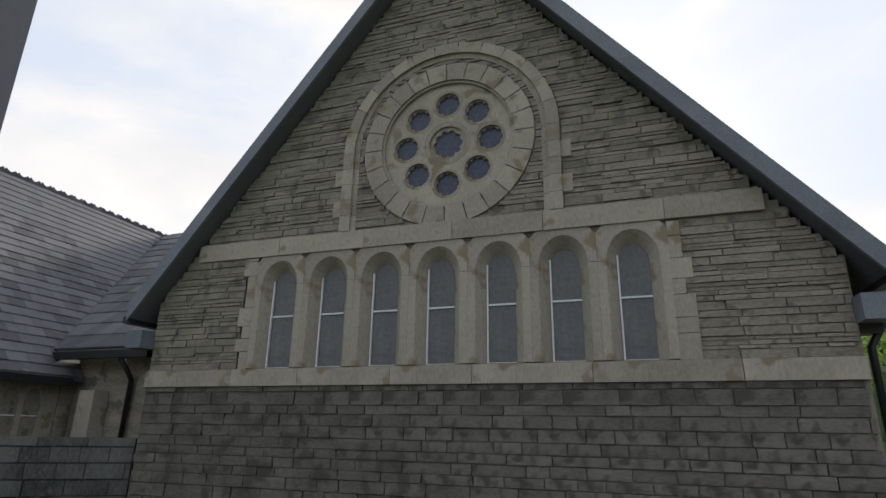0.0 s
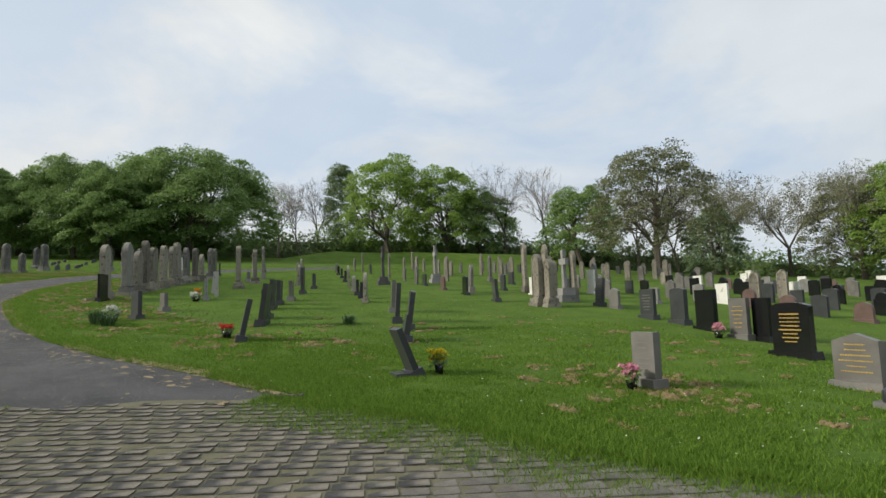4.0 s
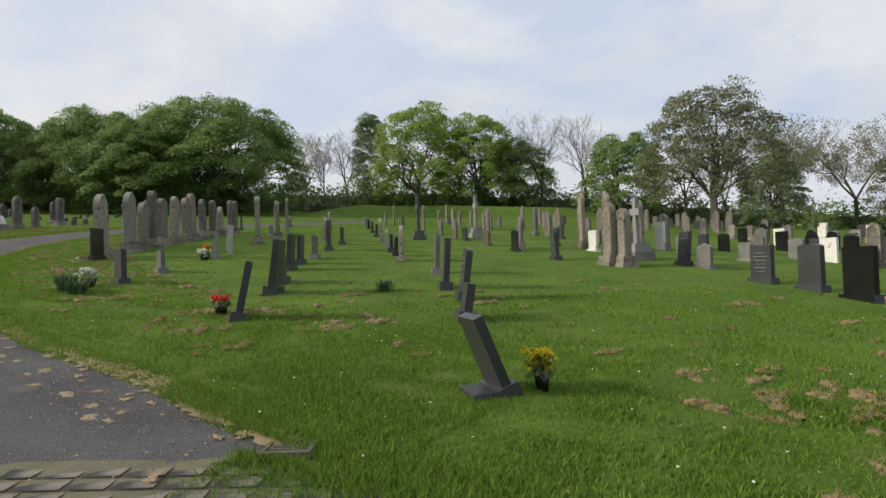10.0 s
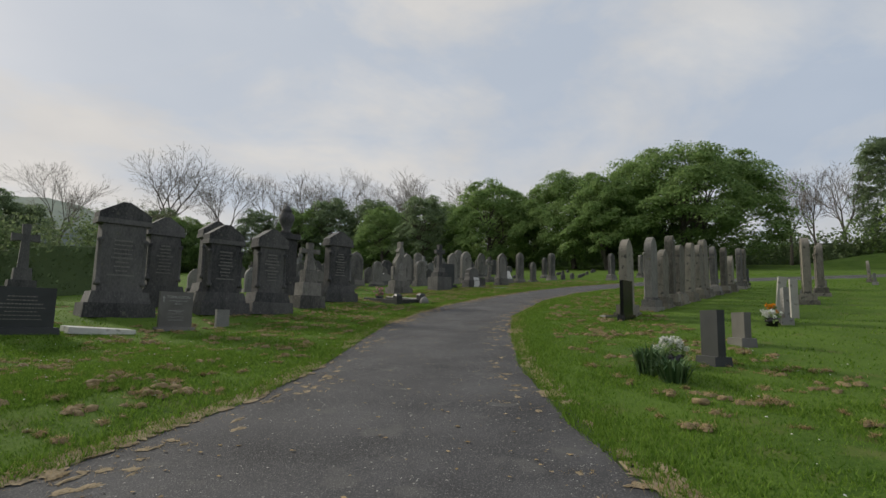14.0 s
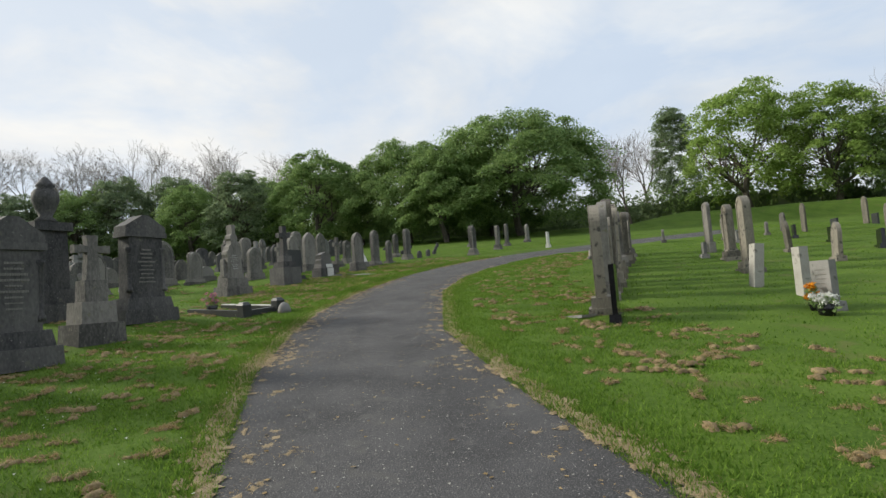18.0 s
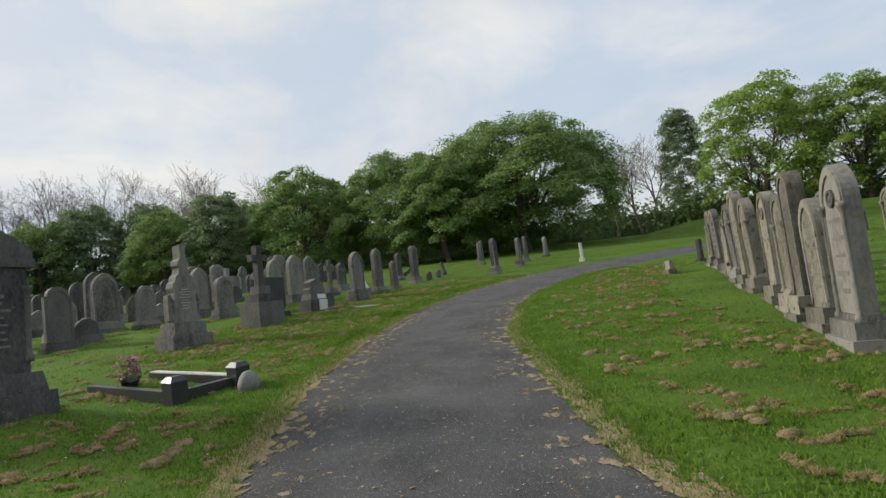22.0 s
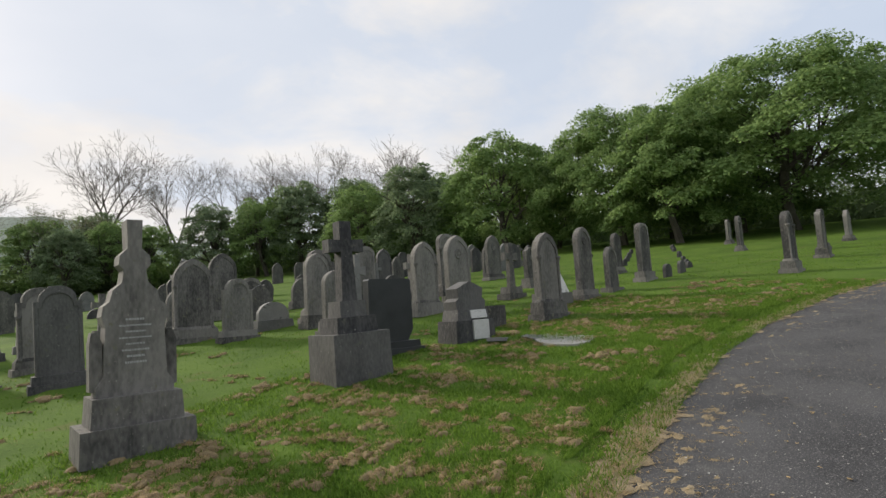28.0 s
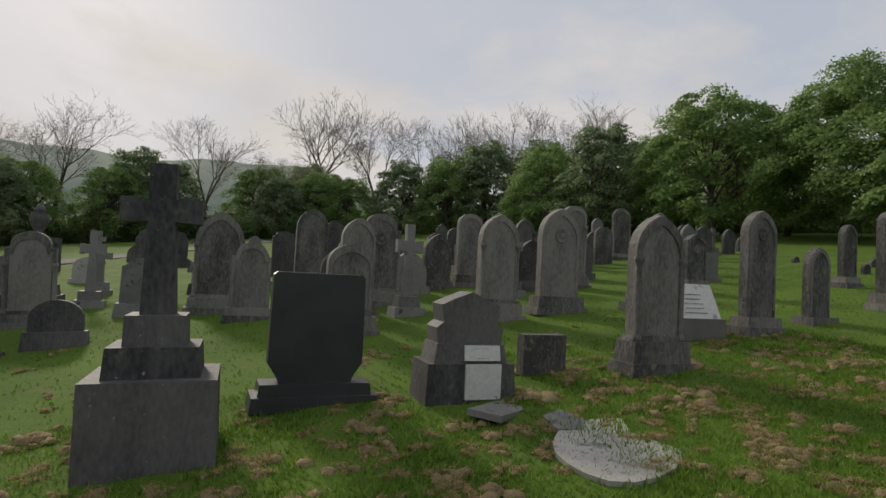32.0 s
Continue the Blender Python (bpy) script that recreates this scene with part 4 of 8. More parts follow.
for zz in (1.05, 1.35, 1.65, 1.95, 2.25):
    bm = bmesh.new()
    add_box(bm, -0.02, 0.022, 0.34, 0.34 + rng.choice((0.2, 0.34)), zz, zz + 0.29)
    part("quoin", from_bm("quoin", bm, M["ashlar"], 0.006), wing)

# the cross range between wing and chapel, its slates facing the yard
link = thing("link_building", chapel_at @ pose(-11.0, 0.45, 0), "dark stone cross range with slate roof between chapel and wing", "building")
bm = bmesh.new()
add_box(bm, 0.4, 2.85, 0.15, 7.0, 0, 2.95)
part("wall", from_bm("wall", bm, M["wall"]), link)
bm = bmesh.new()
v = [bm.verts.new(p) for p in ((-2.5, -0.25, 2.85), (2.75, -0.25, 2.85), (2.75, 5.15, 7.3), (-4.2, 5.15, 7.3), (-2.5, -0.25, 2.95), (2.75, -0.25, 2.95), (2.75, 5.15, 7.4), (-4.2, 5.15, 7.4))]
for f in ((0, 1, 2, 3), (4, 5, 6, 7), (0, 1, 5, 4), (1, 2, 6, 5), (2, 3, 7, 6), (3, 0, 4, 7)):
    bm.faces.new([v[i] for i in f])
part("roof", from_bm("roof", bm, M["slate"]), link)
for r in range(14):
    for c in range(9):
        bm = bmesh.new()
        t0, t1 = r / 14, (r + 1.15) / 14
        y0, y1, x0 = -0.28 + 5.4 * t0, -0.28 + 5.4 * t1, -0.9 - r * 0.18 + (c + 0.5 * (r % 2)) * 0.4
        if x0 > 2.3:
            continue
        z0, z1 = 2.95 + 4.45 * t0, 2.95 + 4.45 * t1
        v = [bm.verts.new(p) for p in ((x0, y0, z0 + 0.035), (x0 + 0.394, y0, z0 + 0.035), (x0 + 0.394, y1, z1 + 0.005), (x0, y1, z1 + 0.005), (x0, y0, z0 + 0.01), (x0 + 0.394, y0, z0 + 0.01))]
        bm.faces.new(v[:4])
        bm.faces.new((v[4], v[5], v[1], v[0]))
        part("slate", from_bm("slate", bm, M["slate"]), link)
bm = bmesh.new()
add_box(bm, 0.2, 2.6, -0.36, -0.24, 2.76, 2.9)
part("gutter", from_bm("gutter", bm, M["iron"], 0.02), link)
bm = bmesh.new()
add_box(bm, 0.95, 1.35, -0.2, 0.15, 0, 2.2, 0.9)
part("buttress", from_bm("buttress", bm, M["ashlar"], 0.01), link)
part("downpipe", tube_mesh("downpipe", [(1.95, -0.3, 2.76), (1.9, 0.06, 2.4), (1.85, 0.06, 0.0)], 0.05, M["iron"], 8), link)
tower = thing("church_tower", pose(-5.1, 15.2, 1.4, 0, 0, -19), "tall grey stone tower rising behind the chapel wing", "tower")
part("shaft", box_mesh("shaft", 3.0, 3.0, 15.0, M["slate"], 0.02), tower)
part("cornice", box_mesh("cornice", 3.3, 3.3, 0.3, M["ashlar"], 0.03), tower, Matrix.Translation((0, 0, 15.0)))
part("spire", lathe_mesh("spire", [(1.75, 0), (0.9, 4.0), (0.1, 8.0)], M["slate"], 8, False), tower, Matrix.Translation((0, 0, 15.3)))
yard_wall = thing("yard_wall", chapel_at @ pose(-8.3, 0.1, 0, 0, 0, 38), "low blackened rough stone garden wall with flat coping", "wall")
bm = bmesh.new()
add_box(bm, -3.6, 0, 0, 0.3, 0, 1.26)
part("wall", from_bm("wall", bm, M["soot_black"]), yard_wall)
for r in range(5):
    x = -3.6
    while x < -0.1:
        w = rng.uniform(0.35, 0.7)
        bm = bmesh.new()
        add_box(bm, x + 0.01, min(x + w, -0.02), -0.04 - rng.uniform(0, 0.03), 0.05, r * 0.25 + 0.01, r * 0.25 + 0.24)
        part("stone", from_bm("stone", bm, M["soot_black"], 0.025), yard_wall)
        x += w
cope = box_mesh("coping", 0.7, 0.42, 0.13, M["soot_black"], 0.02)
for c in range(5):
    part("coping", cope, yard_wall, Matrix.Translation((-0.36 - c * 0.71, 0.15, 1.26)))


# ---- headstones ----
MESH = {}


def outline(kind, w, h):
    """Half-width w, height h: the face of a stone, anticlockwise from its right foot."""
    n = 8
    if kind == "round":
        return [(w, 0)] + [(w * math.cos(math.pi * i / 14), h - w * 0.8 + w * 0.8 * math.sin(math.pi * i / 14)) for i in range(15)] + [(-w, 0)]
    if kind == "gothic":
        s = h - 1.25 * w
        right = [(-w * 0.55 + 1.55 * w * math.cos(t), s + 1.55 * w * math.sin(t) * 0.86) for t in np.linspace(0, math.acos(0.55 / 1.55), n)]
        return [(w, 0)] + right + [(-x, z) for x, z in right[-2::-1]] + [(-w, 0)]
    if kind == "ogee":
        s = h - 0.5 * w
        right = [(w, s), (w * 0.86, s + 0.04 * w), (w * 0.72, s + 0.16 * w), (w * 0.5, s + 0.32 * w), (w * 0.25, s + 0.44 * w), (0, h)]
        return [(w, 0)] + right + [(-x, z) for x, z in right[-2::-1]] + [(-w, 0)]
    if kind == "shoulder":
        s = h - 0.75 * w
        right = [(w, s), (w * 0.78, s), (w * 0.78, s + 0.1 * w)] + [(w * 0.78 * math.cos(t), s + 0.1 * w + 0.65 * w * math.sin(t)) for t in np.linspace(0.2, math.pi / 2, 7)]
        return [(w, 0)] + right + [(-x, z) for x, z in right[-2::-1]] + [(-w, 0)]
    if kind == "peak":
        return [(w, 0), (w, h - 0.35 * w), (0, h), (-w, h - 0.35 * w), (-w, 0)]
    if kind == "camber":
        return [(w, 0)] + [(w * math.cos(math.pi * i / 10), h - 0.22 * w + 0.22 * w * math.sin(math.pi * i / 10)) for i in range(11)] + [(-w, 0)]
    if kind == "heart":
        pts = []
        for i in range(40):
            t = 2 * math.pi * i / 40
            pts.append((w * (16 * math.sin(t) ** 3) / 16, h * 0.50 + h * 0.50 * (13 * math.cos(t) - 5 * math.cos(2 * t) - 2 * math.cos(3 * t) - math.cos(4 * t)) / 14.5))
        return pts[::-1]
    if kind == "chamfer":
        return [(w * 0.76, 0), (w * 0.8, 0.05), (w, 0.2), (w * 0.97, h - 0.03), (w * 0.9, h), (-w * 0.9, h), (-w * 0.97, h - 0.03), (-w, 0.2), (-w * 0.8, 0.05), (-w * 0.76, 0)]
    if kind == "taper":
        return [(w, 0), (w * 0.82, h * 0.9), (w * 0.74, h), (-w * 0.74, h), (-w * 0.82, h * 0.9), (-w, 0)]
    return [(w, 0), (w, h), (-w, h), (-w, 0)]


def stone_mesh(kind, w, h, d, mat):
    key = (kind, round(w, 2), round(h, 2), round(d, 2), mat)
    if key not in MESH:
        MESH[key] = slab_mesh("tablet", outline(kind, w / 2, h), d, M[mat], min(0.015, d / 6))
    return MESH[key]


def block(sx, sy, sz, mat, top=1.0, name="plinth"):
    key = ("block", round(sx, 2), round(sy, 2), round(sz, 2), mat, top)
    if key not in MESH:
        MESH[key] = box_mesh(name, sx, sy, sz, M[mat], 0.012, top)
    return MESH[key]


def writing(w, h, mat, seed, lines=6, wide=0.75):
    """Rows of short bars for an inscription that is too small or worn to read."""
    key = ("writing", round(w, 1), round(h, 1), mat, seed % 4, lines)
    if key in MESH:
        return MESH[key]
    r, bm = random.Random(seed % 4 + 11), bmesh.new()
    for i in range(lines):
        z = h * (0.86 - 0.66 * i / max(1, lines - 1))
        half = w / 2 * wide * r.uniform(0.45, 1.0)
        x, t = -half, h * 0.013 * r.uniform(0.8, 1.5)
        while x < half - 0.01:
            step = r.uniform(0.018, 0.042) * (w / 0.6)
            x1 = min(half, x + step)
            add_box(bm, x, x1 - 0.008 * (w / 0.6), -0.003, 0.0, z - t, z + t)
            x = x1
    MESH[key] = from_bm("inscription", bm, M[mat])
    return MESH[key]


def inscribe(t, me, m, label=""):
    return tagged(part("inscription", me, t, m, label), kind="stuff")


def panel_mesh(kind, w, h, mat):
    """A raised border round the face of an old stone, following its head."""
    key = ("panel", kind, round(w, 2), round(h, 2), mat)
    if key not in MESH:
        bm = bmesh.new()
        o = outline(kind, w / 2 * 0.97, h - 0.012)
        q = [(x * 0.8, 0.1 + (z - 0.1) * (1 - 0.16 * w / h) if z > 0.1 else 0.12) for x, z in outline(kind, w / 2, h - 0.02)]
        rows_ = [[bm.verts.new((a[0], 0, a[1])), bm.verts.new((a[0] * 0.985, -0.022, a[1])), bm.verts.new((b[0] * 1.03, -0.022, b[1])), bm.verts.new((b[0], 0, b[1]))] for a, b in zip(o, q)]
        for r0, r1 in zip(rows_, rows_[1:]):
            for k in range(3):
                bm.faces.new((r0[k], r0[k + 1], r1[k + 1], r1[k]))
        MESH[key] = from_bm("panel", bm, M[mat])
    return MESH[key]


def roundel_mesh(w, mat):
    key = ("roundel", round(w, 1), mat)
    if key not in MESH:
        n = 14
        verts = [(r * math.cos(2 * math.pi * i / n), y, r * math.sin(2 * math.pi * i / n)) for r, y in ((w * 0.17, 0), (w * 0.16, -0.03), (w * 0.11, -0.03), (w * 0.09, -0.012), (w * 0.04, -0.03)) for i in range(n)]
        faces = [(k * n + i, k * n + (i + 1) % n, (k + 1) * n + (i + 1) % n, (k + 1) * n + i) for k in range(4) for i in range(n)] + [tuple(range(4 * n, 5 * n))]
        MESH[key] = mesh_of("roundel", verts, faces, M[mat])
    return MESH[key]


GROUPS = {"N": "headstones beside the upper drive", "S": "headstones on the south lawn", "V": "headstones by the valley drive"}
WORDS = {"soot": "blackened sandstone", "soot_black": "sooty black stone", "sandstone": "buff sandstone", "greystone": "grey stone", "granite": "polished black granite", "granite_dull": "dull black granite", "granite_grey": "speckled grey granite", "granite_red": "red granite", "marble": "white marble", "lichen": "pale grey stone"}
SHAPES = {"round": "round-topped", "gothic": "pointed-arch", "ogee": "ogee-topped", "shoulder": "shouldered", "peak": "peaked", "camber": "cambered", "flat": "square-topped", "taper": "tapering square", "chamfer": "chamfered square", "heart": "heart-shaped"}
count = [0]
FAR = []


def headstone(kind, x, y, h=0.9, w=0.6, mat="soot", face=0.0, d=0.11, plinth=0.12, text="", lines=6, lean=0.0, tip=0.0, group="S", sink=0.05, label="", far=False):
    """A stone on a plinth. face: degrees its front is turned from south; the upper drive's face south, the south lawn's north."""
    count[0] += 1
    face += -27 if group == "N" else -6 if group == "S" and x > 21 else 0
    z = lawn_at(x, y) - sink
    if far:
        FAR.append((stone_mesh(kind, w, h, d, mat), pose(x, y, z, tip, lean, face + (180 if group in ("S", "V") else 0))))
        return None
    turn = face + (180 if group in ("S", "V") else 0)
    words = label or f"{SHAPES[kind]} {WORDS[mat]} headstone" + (" with gilt lettering" if text == "gold" else "") + (", leaning" if abs(lean) + abs(tip) > 5 else "") + " on the grass"
    t = thing("headstone", pose(x, y, z, tip, lean, turn), words, "headstone", GROUPS[group])
    p = 0.0
    if plinth:
        part("plinth", block(w * 1.22, d * 2.3, plinth + sink, mat, 0.94), t)
        p = plinth + sink
    if h > 1.3 and plinth and d > 0.13:
        part("base", block(w * 1.34, d * 2.9, 0.1 + sink, mat, 0.97, "base"), t)
    part("tablet", stone_mesh(kind, w, h - p + (0.0 if plinth else sink), d, mat), t, Matrix.Translation((0, 0, p)))
    if h > 1.3 and kind in ("gothic", "round", "shoulder", "ogee"):
        part("panel", panel_mesh(kind, w, h - p, mat), t, Matrix.Translation((0, -d / 2, p)))
        if count[0] % 2 == 0 and h > 1.8:
            tall_ = h - p - w * 0.72
            key = ("shaft", round(tall_, 2), mat)
            if key not in MESH:
                MESH[key] = lathe_mesh("shaft", [(0.055, 0), (0.055, 0.06), (0.034, 0.09), (0.032, tall_ - 0.14), (0.05, tall_ - 0.07), (0.062, tall_ - 0.05), (0.062, tall_)], M[mat], 8)
            for s_x in (-1, 1):
                part("shaft", MESH[key], t, Matrix.Translation((s_x * (w / 2 - 0.03), -d / 2 - 0.01, p)))
            part("ledge", block(w * 1.14, d * 1.5, 0.07, mat, 0.9, "ledge"), t, Matrix.Translation((0, 0, p)))
        if count[0] % 3 == 0:
            part("roundel", roundel_mesh(w, mat), t, Matrix.Translation((0, -d / 2, h - w * 0.62)))
    if text:
        tm = {"gold": "gold", "pale": "letter", "dim": "dim_letter"}[text]
        inscribe(t, writing(w, (h - p) * 0.86, tm, count[0], lines), Matrix.Translation((0, -d / 2 - 0.002, p + 0.02)), {"gold": "gilt lettering", "pale": "pale cut lettering", "dim": "worn lettering"}[text])
    return t


def heart_stone(x, y):
    """A fat heart sunk into a sloping base block."""
    t = thing("headstone", pose(x, y, lawn_at(x, y) - 0.04, 0, 0, 178), "dull black heart-shaped granite headstone on a sloping base", "headstone", GROUPS["S"])
    part("slab", block(0.8, 0.46, 0.07, "greystone"), t)
    part("plinth", block(0.7, 0.34, 0.1, "granite_dull"), t, Matrix.Translation((0, 0, 0.07)))
    w, h = 0.33, 0.6
    shoulders = [(0.33, 0), (0.31, 0.05), (0.2, 0.1), (0.15, 0.17), (-0.15, 0.17), (-0.2, 0.1), (-0.31, 0.05), (-0.33, 0)]
    part("cradle", slab_mesh("cradle", shoulders, 0.2, M["granite_dull"], 0.01), t, Matrix.Translation((0, 0, 0.17)))
    pts = [(0, 0.0), (0.15, 0.06), (0.28, 0.2), (0.35, 0.37), (0.345, 0.47), (0.29, 0.555), (0.19, 0.585), (0.08, 0.56), (0, 0.5)]
    pts = pts + [(-a, b) for a, b in pts[-2:0:-1]]
    part("tablet", slab_mesh("tablet", pts, 0.12, M["granite_dull"], 0.012), t, Matrix.Translation((0, 0, 0.22)))
    part("flower_block", block(0.16, 0.18, 0.16, "granite"), t, Matrix.Translation((0.3, 0.24, 0.07)))
    return t


def monument(x, y, h=2.65, w=0.95, face=0.0, mat="soot_black", d=0.42, lit=True):
    """A tall family monument: stepped base, die, side columns, pediment."""
    z = lawn_at(x, y) - 0.05
    t = thing("monument", pose(x, y, z, 0, 0, face - 27), "tall blackened stone family monument with stepped base and pediment", "monument", GROUPS["N"])
    part("base", block(w * 1.42, d * 1.9, 0.34, mat, 0.97), t)
    part("base", block(w * 1.22, d * 1.6, 0.27, mat, 0.9), t, Matrix.Translation((0, 0, 0.34)))
    part("die", block(w * 0.9, d, h - 1.15, mat, 0.96), t, Matrix.Translation((0, 0, 0.61)))
    for s in (-1, 1):
        key = ("col", h, mat)
        if key not in MESH:
            MESH[key] = lathe_mesh("column", [(0.075, 0), (0.075, 0.08), (0.05, 0.12), (0.048, h * 0.36), (0.075, h * 0.36 + 0.06), (0.08, h * 0.36 + 0.12)], M[mat], 10)
        part("column", MESH[key], t, Matrix.Translation((s * w * 0.44, -d * 0.42, 0.75)))
    part("cornice", block(w * 1.08, d * 1.15, 0.12, mat), t, Matrix.Translation((0, 0, h - 0.54)))
    g = w * 0.52
    part("pediment", slab_mesh("pediment", [(g, 0), (g, 0.14), (0.08, 0.42), (-0.08, 0.42), (-g, 0.14), (-g, 0)], d * 1.05, M[mat], 0.015), t, Matrix.Translation((0, 0, h - 0.42)))
    inscribe(t, writing(w * 0.7, h * 0.45, "dim_letter", int(x * 7), 9), Matrix.Translation((0, -d / 2 - 0.004, 0.75)))
    return t


def scroll_monument(x, y):
    """A family stone with scrolled shoulders and a broken finial on three steps."""
    t = thing("monument", pose(x, y, lawn_at(x, y) - 0.06, 0, 0, -30), "worn grey stone monument with scrolled shoulders on a stepped base", "monument", GROUPS["N"])
    part("base", block(1.12, 0.72, 0.36, "soot", 0.98), t)
    part("base", block(0.9, 0.56, 0.3, "soot", 0.96), t, Matrix.Translation((0, 0, 0.36)))
    half_ = [(0.38, 0), (0.38, 0.1), (0.31, 0.2), (0.29, 0.72), (0.33, 0.84), (0.31, 0.95), (0.25, 1.0), (0.22, 1.12), (0.13, 1.2), (0.11, 1.34), (0.16, 1.4), (0.15, 1.5), (0.07, 1.58), (0.08, 1.9)]
    part("tablet", slab_mesh("tablet", half_ + [(-a, b) for a, b in half_[::-1]], 0.28, M["soot"], 0.02), t, Matrix.Translation((0, 0, 0.66)))
    for s in (-1, 1):
        part("buttress", slab_mesh("buttress", [(0.06, 0), (0.06, 0.5), (0.02, 0.62), (-0.04, 0.62), (-0.06, 0.5), (-0.06, 0)], 0.18, M["soot"], 0.015), t, Matrix.Translation((s * 0.37, 0.02, 0.72)))
    inscribe(t, writing(0.52, 0.7, "letter", 3, 8), Matrix.Translation((0, -0.143, 0.86)), "pale worn lettering")
    return t


def cross_stone(x, y, h=1.7, w=0.6, face=0.0, mat="soot", group="N", base=(0.75, 0.5, 0.3), lean=0.0, steps=2, label="stone cross on a stepped base"):
    z = lawn_at(x, y) - 0.05
    t = thing("cross_memorial", pose(x, y, z, 0, lean, face + (168 if group != "N" else -27)), label, "memorial", GROUPS[group])
    z0 = 0.0
    for k in range(steps):
        f = 1 - 0.26 * k
        part("base", block(base[0] * f, base[1] * f, base[2], mat, 0.95), t, Matrix.Translation((0, 0, z0)))
        z0 += base[2]
    s, ch = w * 0.16, h - z0
    pts = [(s * 1.25, 0), (s * 0.9, ch * 0.62), (w / 2, ch * 0.6), (w / 2, ch * 0.78), (s * 0.9, ch * 0.76), (s, ch), (-s, ch), (-s * 0.9, ch * 0.76), (-w / 2, ch * 0.78), (-w / 2, ch * 0.6), (-s * 0.9, ch * 0.62), (-s * 1.25, 0)]
    part("cross", slab_mesh("cross", pts, 0.15, M[mat], 0.015), t, Matrix.Translation((0, 0, z0)))
    return t


# ---- north side of the upper drive ----
headstone("flat", 28.20, 15.75, 0.80, 0.95, "granite_dull", group='N', plinth=0.2, text='dim', lines=3)
headstone("flat", 30.10, 15.30, 0.88, 1.00, "granite_dull", group='N', text='dim', lines=7)
headstone("flat", 34.00, 14.20, 0.40, 0.30, "greystone", group='N', plinth=0)
monument(33.3, 16.7, 2.75, 1.1)
monument(35.9, 18.0, 2.6, 0.95)
monument(37.9, 17.9, 2.6, 0.9)
monument(35.7, 15.7, 2.45, 0.95)
monument(36.95, 15.1, 2.45, 0.9)
monument(41.7, 15.5, 2.6, 1.0)
cross_stone(39.1, 15.1, 2.15, 0.7, base=(0.95, 0.7, 0.42), steps=3, mat="soot", label="brown stone pedestal with a broken cross")
cross_stone(28.9, 18.6, 1.55, 0.55, mat="greystone", base=(0.6, 0.5, 0.2), lean=5, label="grey stone cross leaning on its base")
cross_stone(36.5, 24.5, 2.7, 0.8, mat="soot_black", base=(1.1, 0.9, 0.4), steps=3, label="tall blackened cross on stepped plinth")
headstone("flat", 32.50, 26.50, 1.90, 1.10, "soot", group='N', plinth=0.1)
headstone("camber", 35.20, 26.00, 0.90, 1.30, "greystone", group='N', text='dim')
scroll_monument(48.2, 15.75)
headstone("chamfer", 52.82, 14.84, 1.40, 0.98, "granite_dull", group="N", d=0.16, plinth=0.22)
headstone("flat", 55.25, 13.55, 0.46, 0.6, "soot", group="N", plinth=0, d=0.16)
headstone("gothic", 56.15, 12.52, 1.95, 0.74, "soot", group='N', d=0.16, plinth=0.35)
headstone("gothic", 59.30, 12.05, 2.00, 0.62, "soot", group='N', d=0.16, plinth=0.25)
headstone("gothic", 60.80, 11.45, 1.35, 0.50, "soot", group='N', d=0.14, plinth=0.1)
headstone("round", 63.20, 10.55, 1.95, 0.62, "soot", group='N', d=0.16, plinth=0.3)
headstone("round", 63.90, 9.85, 0.44, 0.45, "soot_black", group='N', plinth=0)
headstone("round", 65.20, 9.35, 0.43, 0.42, "soot_black", group='N', plinth=0)
headstone("round", 74.40, 20.90, 2.40, 0.95, "soot", group='N', d=0.16, plinth=0.25)
headstone("gothic", 69.10, 17.20, 2.10, 0.90, "soot", group='N', d=0.16, plinth=0.25)
headstone("gothic", 67.00, 11.60, 1.65, 0.50, "soot", group='N', d=0.16, plinth=0.25)
headstone("round", 83.60, 5.60, 1.60, 0.50, "soot", group='N', d=0.16, plinth=0.25)
headstone("gothic", 75.30, 6.10, 1.80, 0.45, "soot", group='N', d=0.16, plinth=0.25)
headstone("round", 71.40, 3.50, 1.75, 0.45, "soot", group='N', d=0.16, plinth=0.25)
headstone("gothic", 76.00, 1.30, 1.55, 0.65, "soot", group='N', d=0.16, plinth=0.25)
headstone("flat", 64.6, 1.6, 1.05, 0.36, "marble", group='N', plinth=0.2)
for kx, ky, kh, kw, kk in ((55.4, 21.8, 2.25, 1.0, "gothic"), (60.2, 25.0, 2.45, 1.0, "gothic"), (58.1, 19.6, 2.15, 0.95, "shoulder"), (62.2, 20.2, 2.15, 0.75, "round"), (58.0, 16.2, 2.05, 0.8, "gothic"), (59.4, 15.7, 2.15, 0.9, "gothic"), (63.2, 17.4, 2.3, 0.75, "round"), (55.4, 17.4, 1.57, 0.78, "round"), (63.8, 14.4, 1.5, 0.6, "ogee"), (56.85, 18.9, 2.05, 0.7, "gothic"), (62.6, 6.5, 1.85, 0.55, "gothic"), (67.0, 4.6, 1.7, 0.45, "round")):
    headstone(kk, kx, ky, kh, kw, "soot", group='N', d=0.18, plinth=0.32)
cross_stone(60.6, 14.4, 1.75, 0.6, mat="soot", base=(0.8, 0.55, 0.2), label="blackened stone wheel cross on a stepped base")


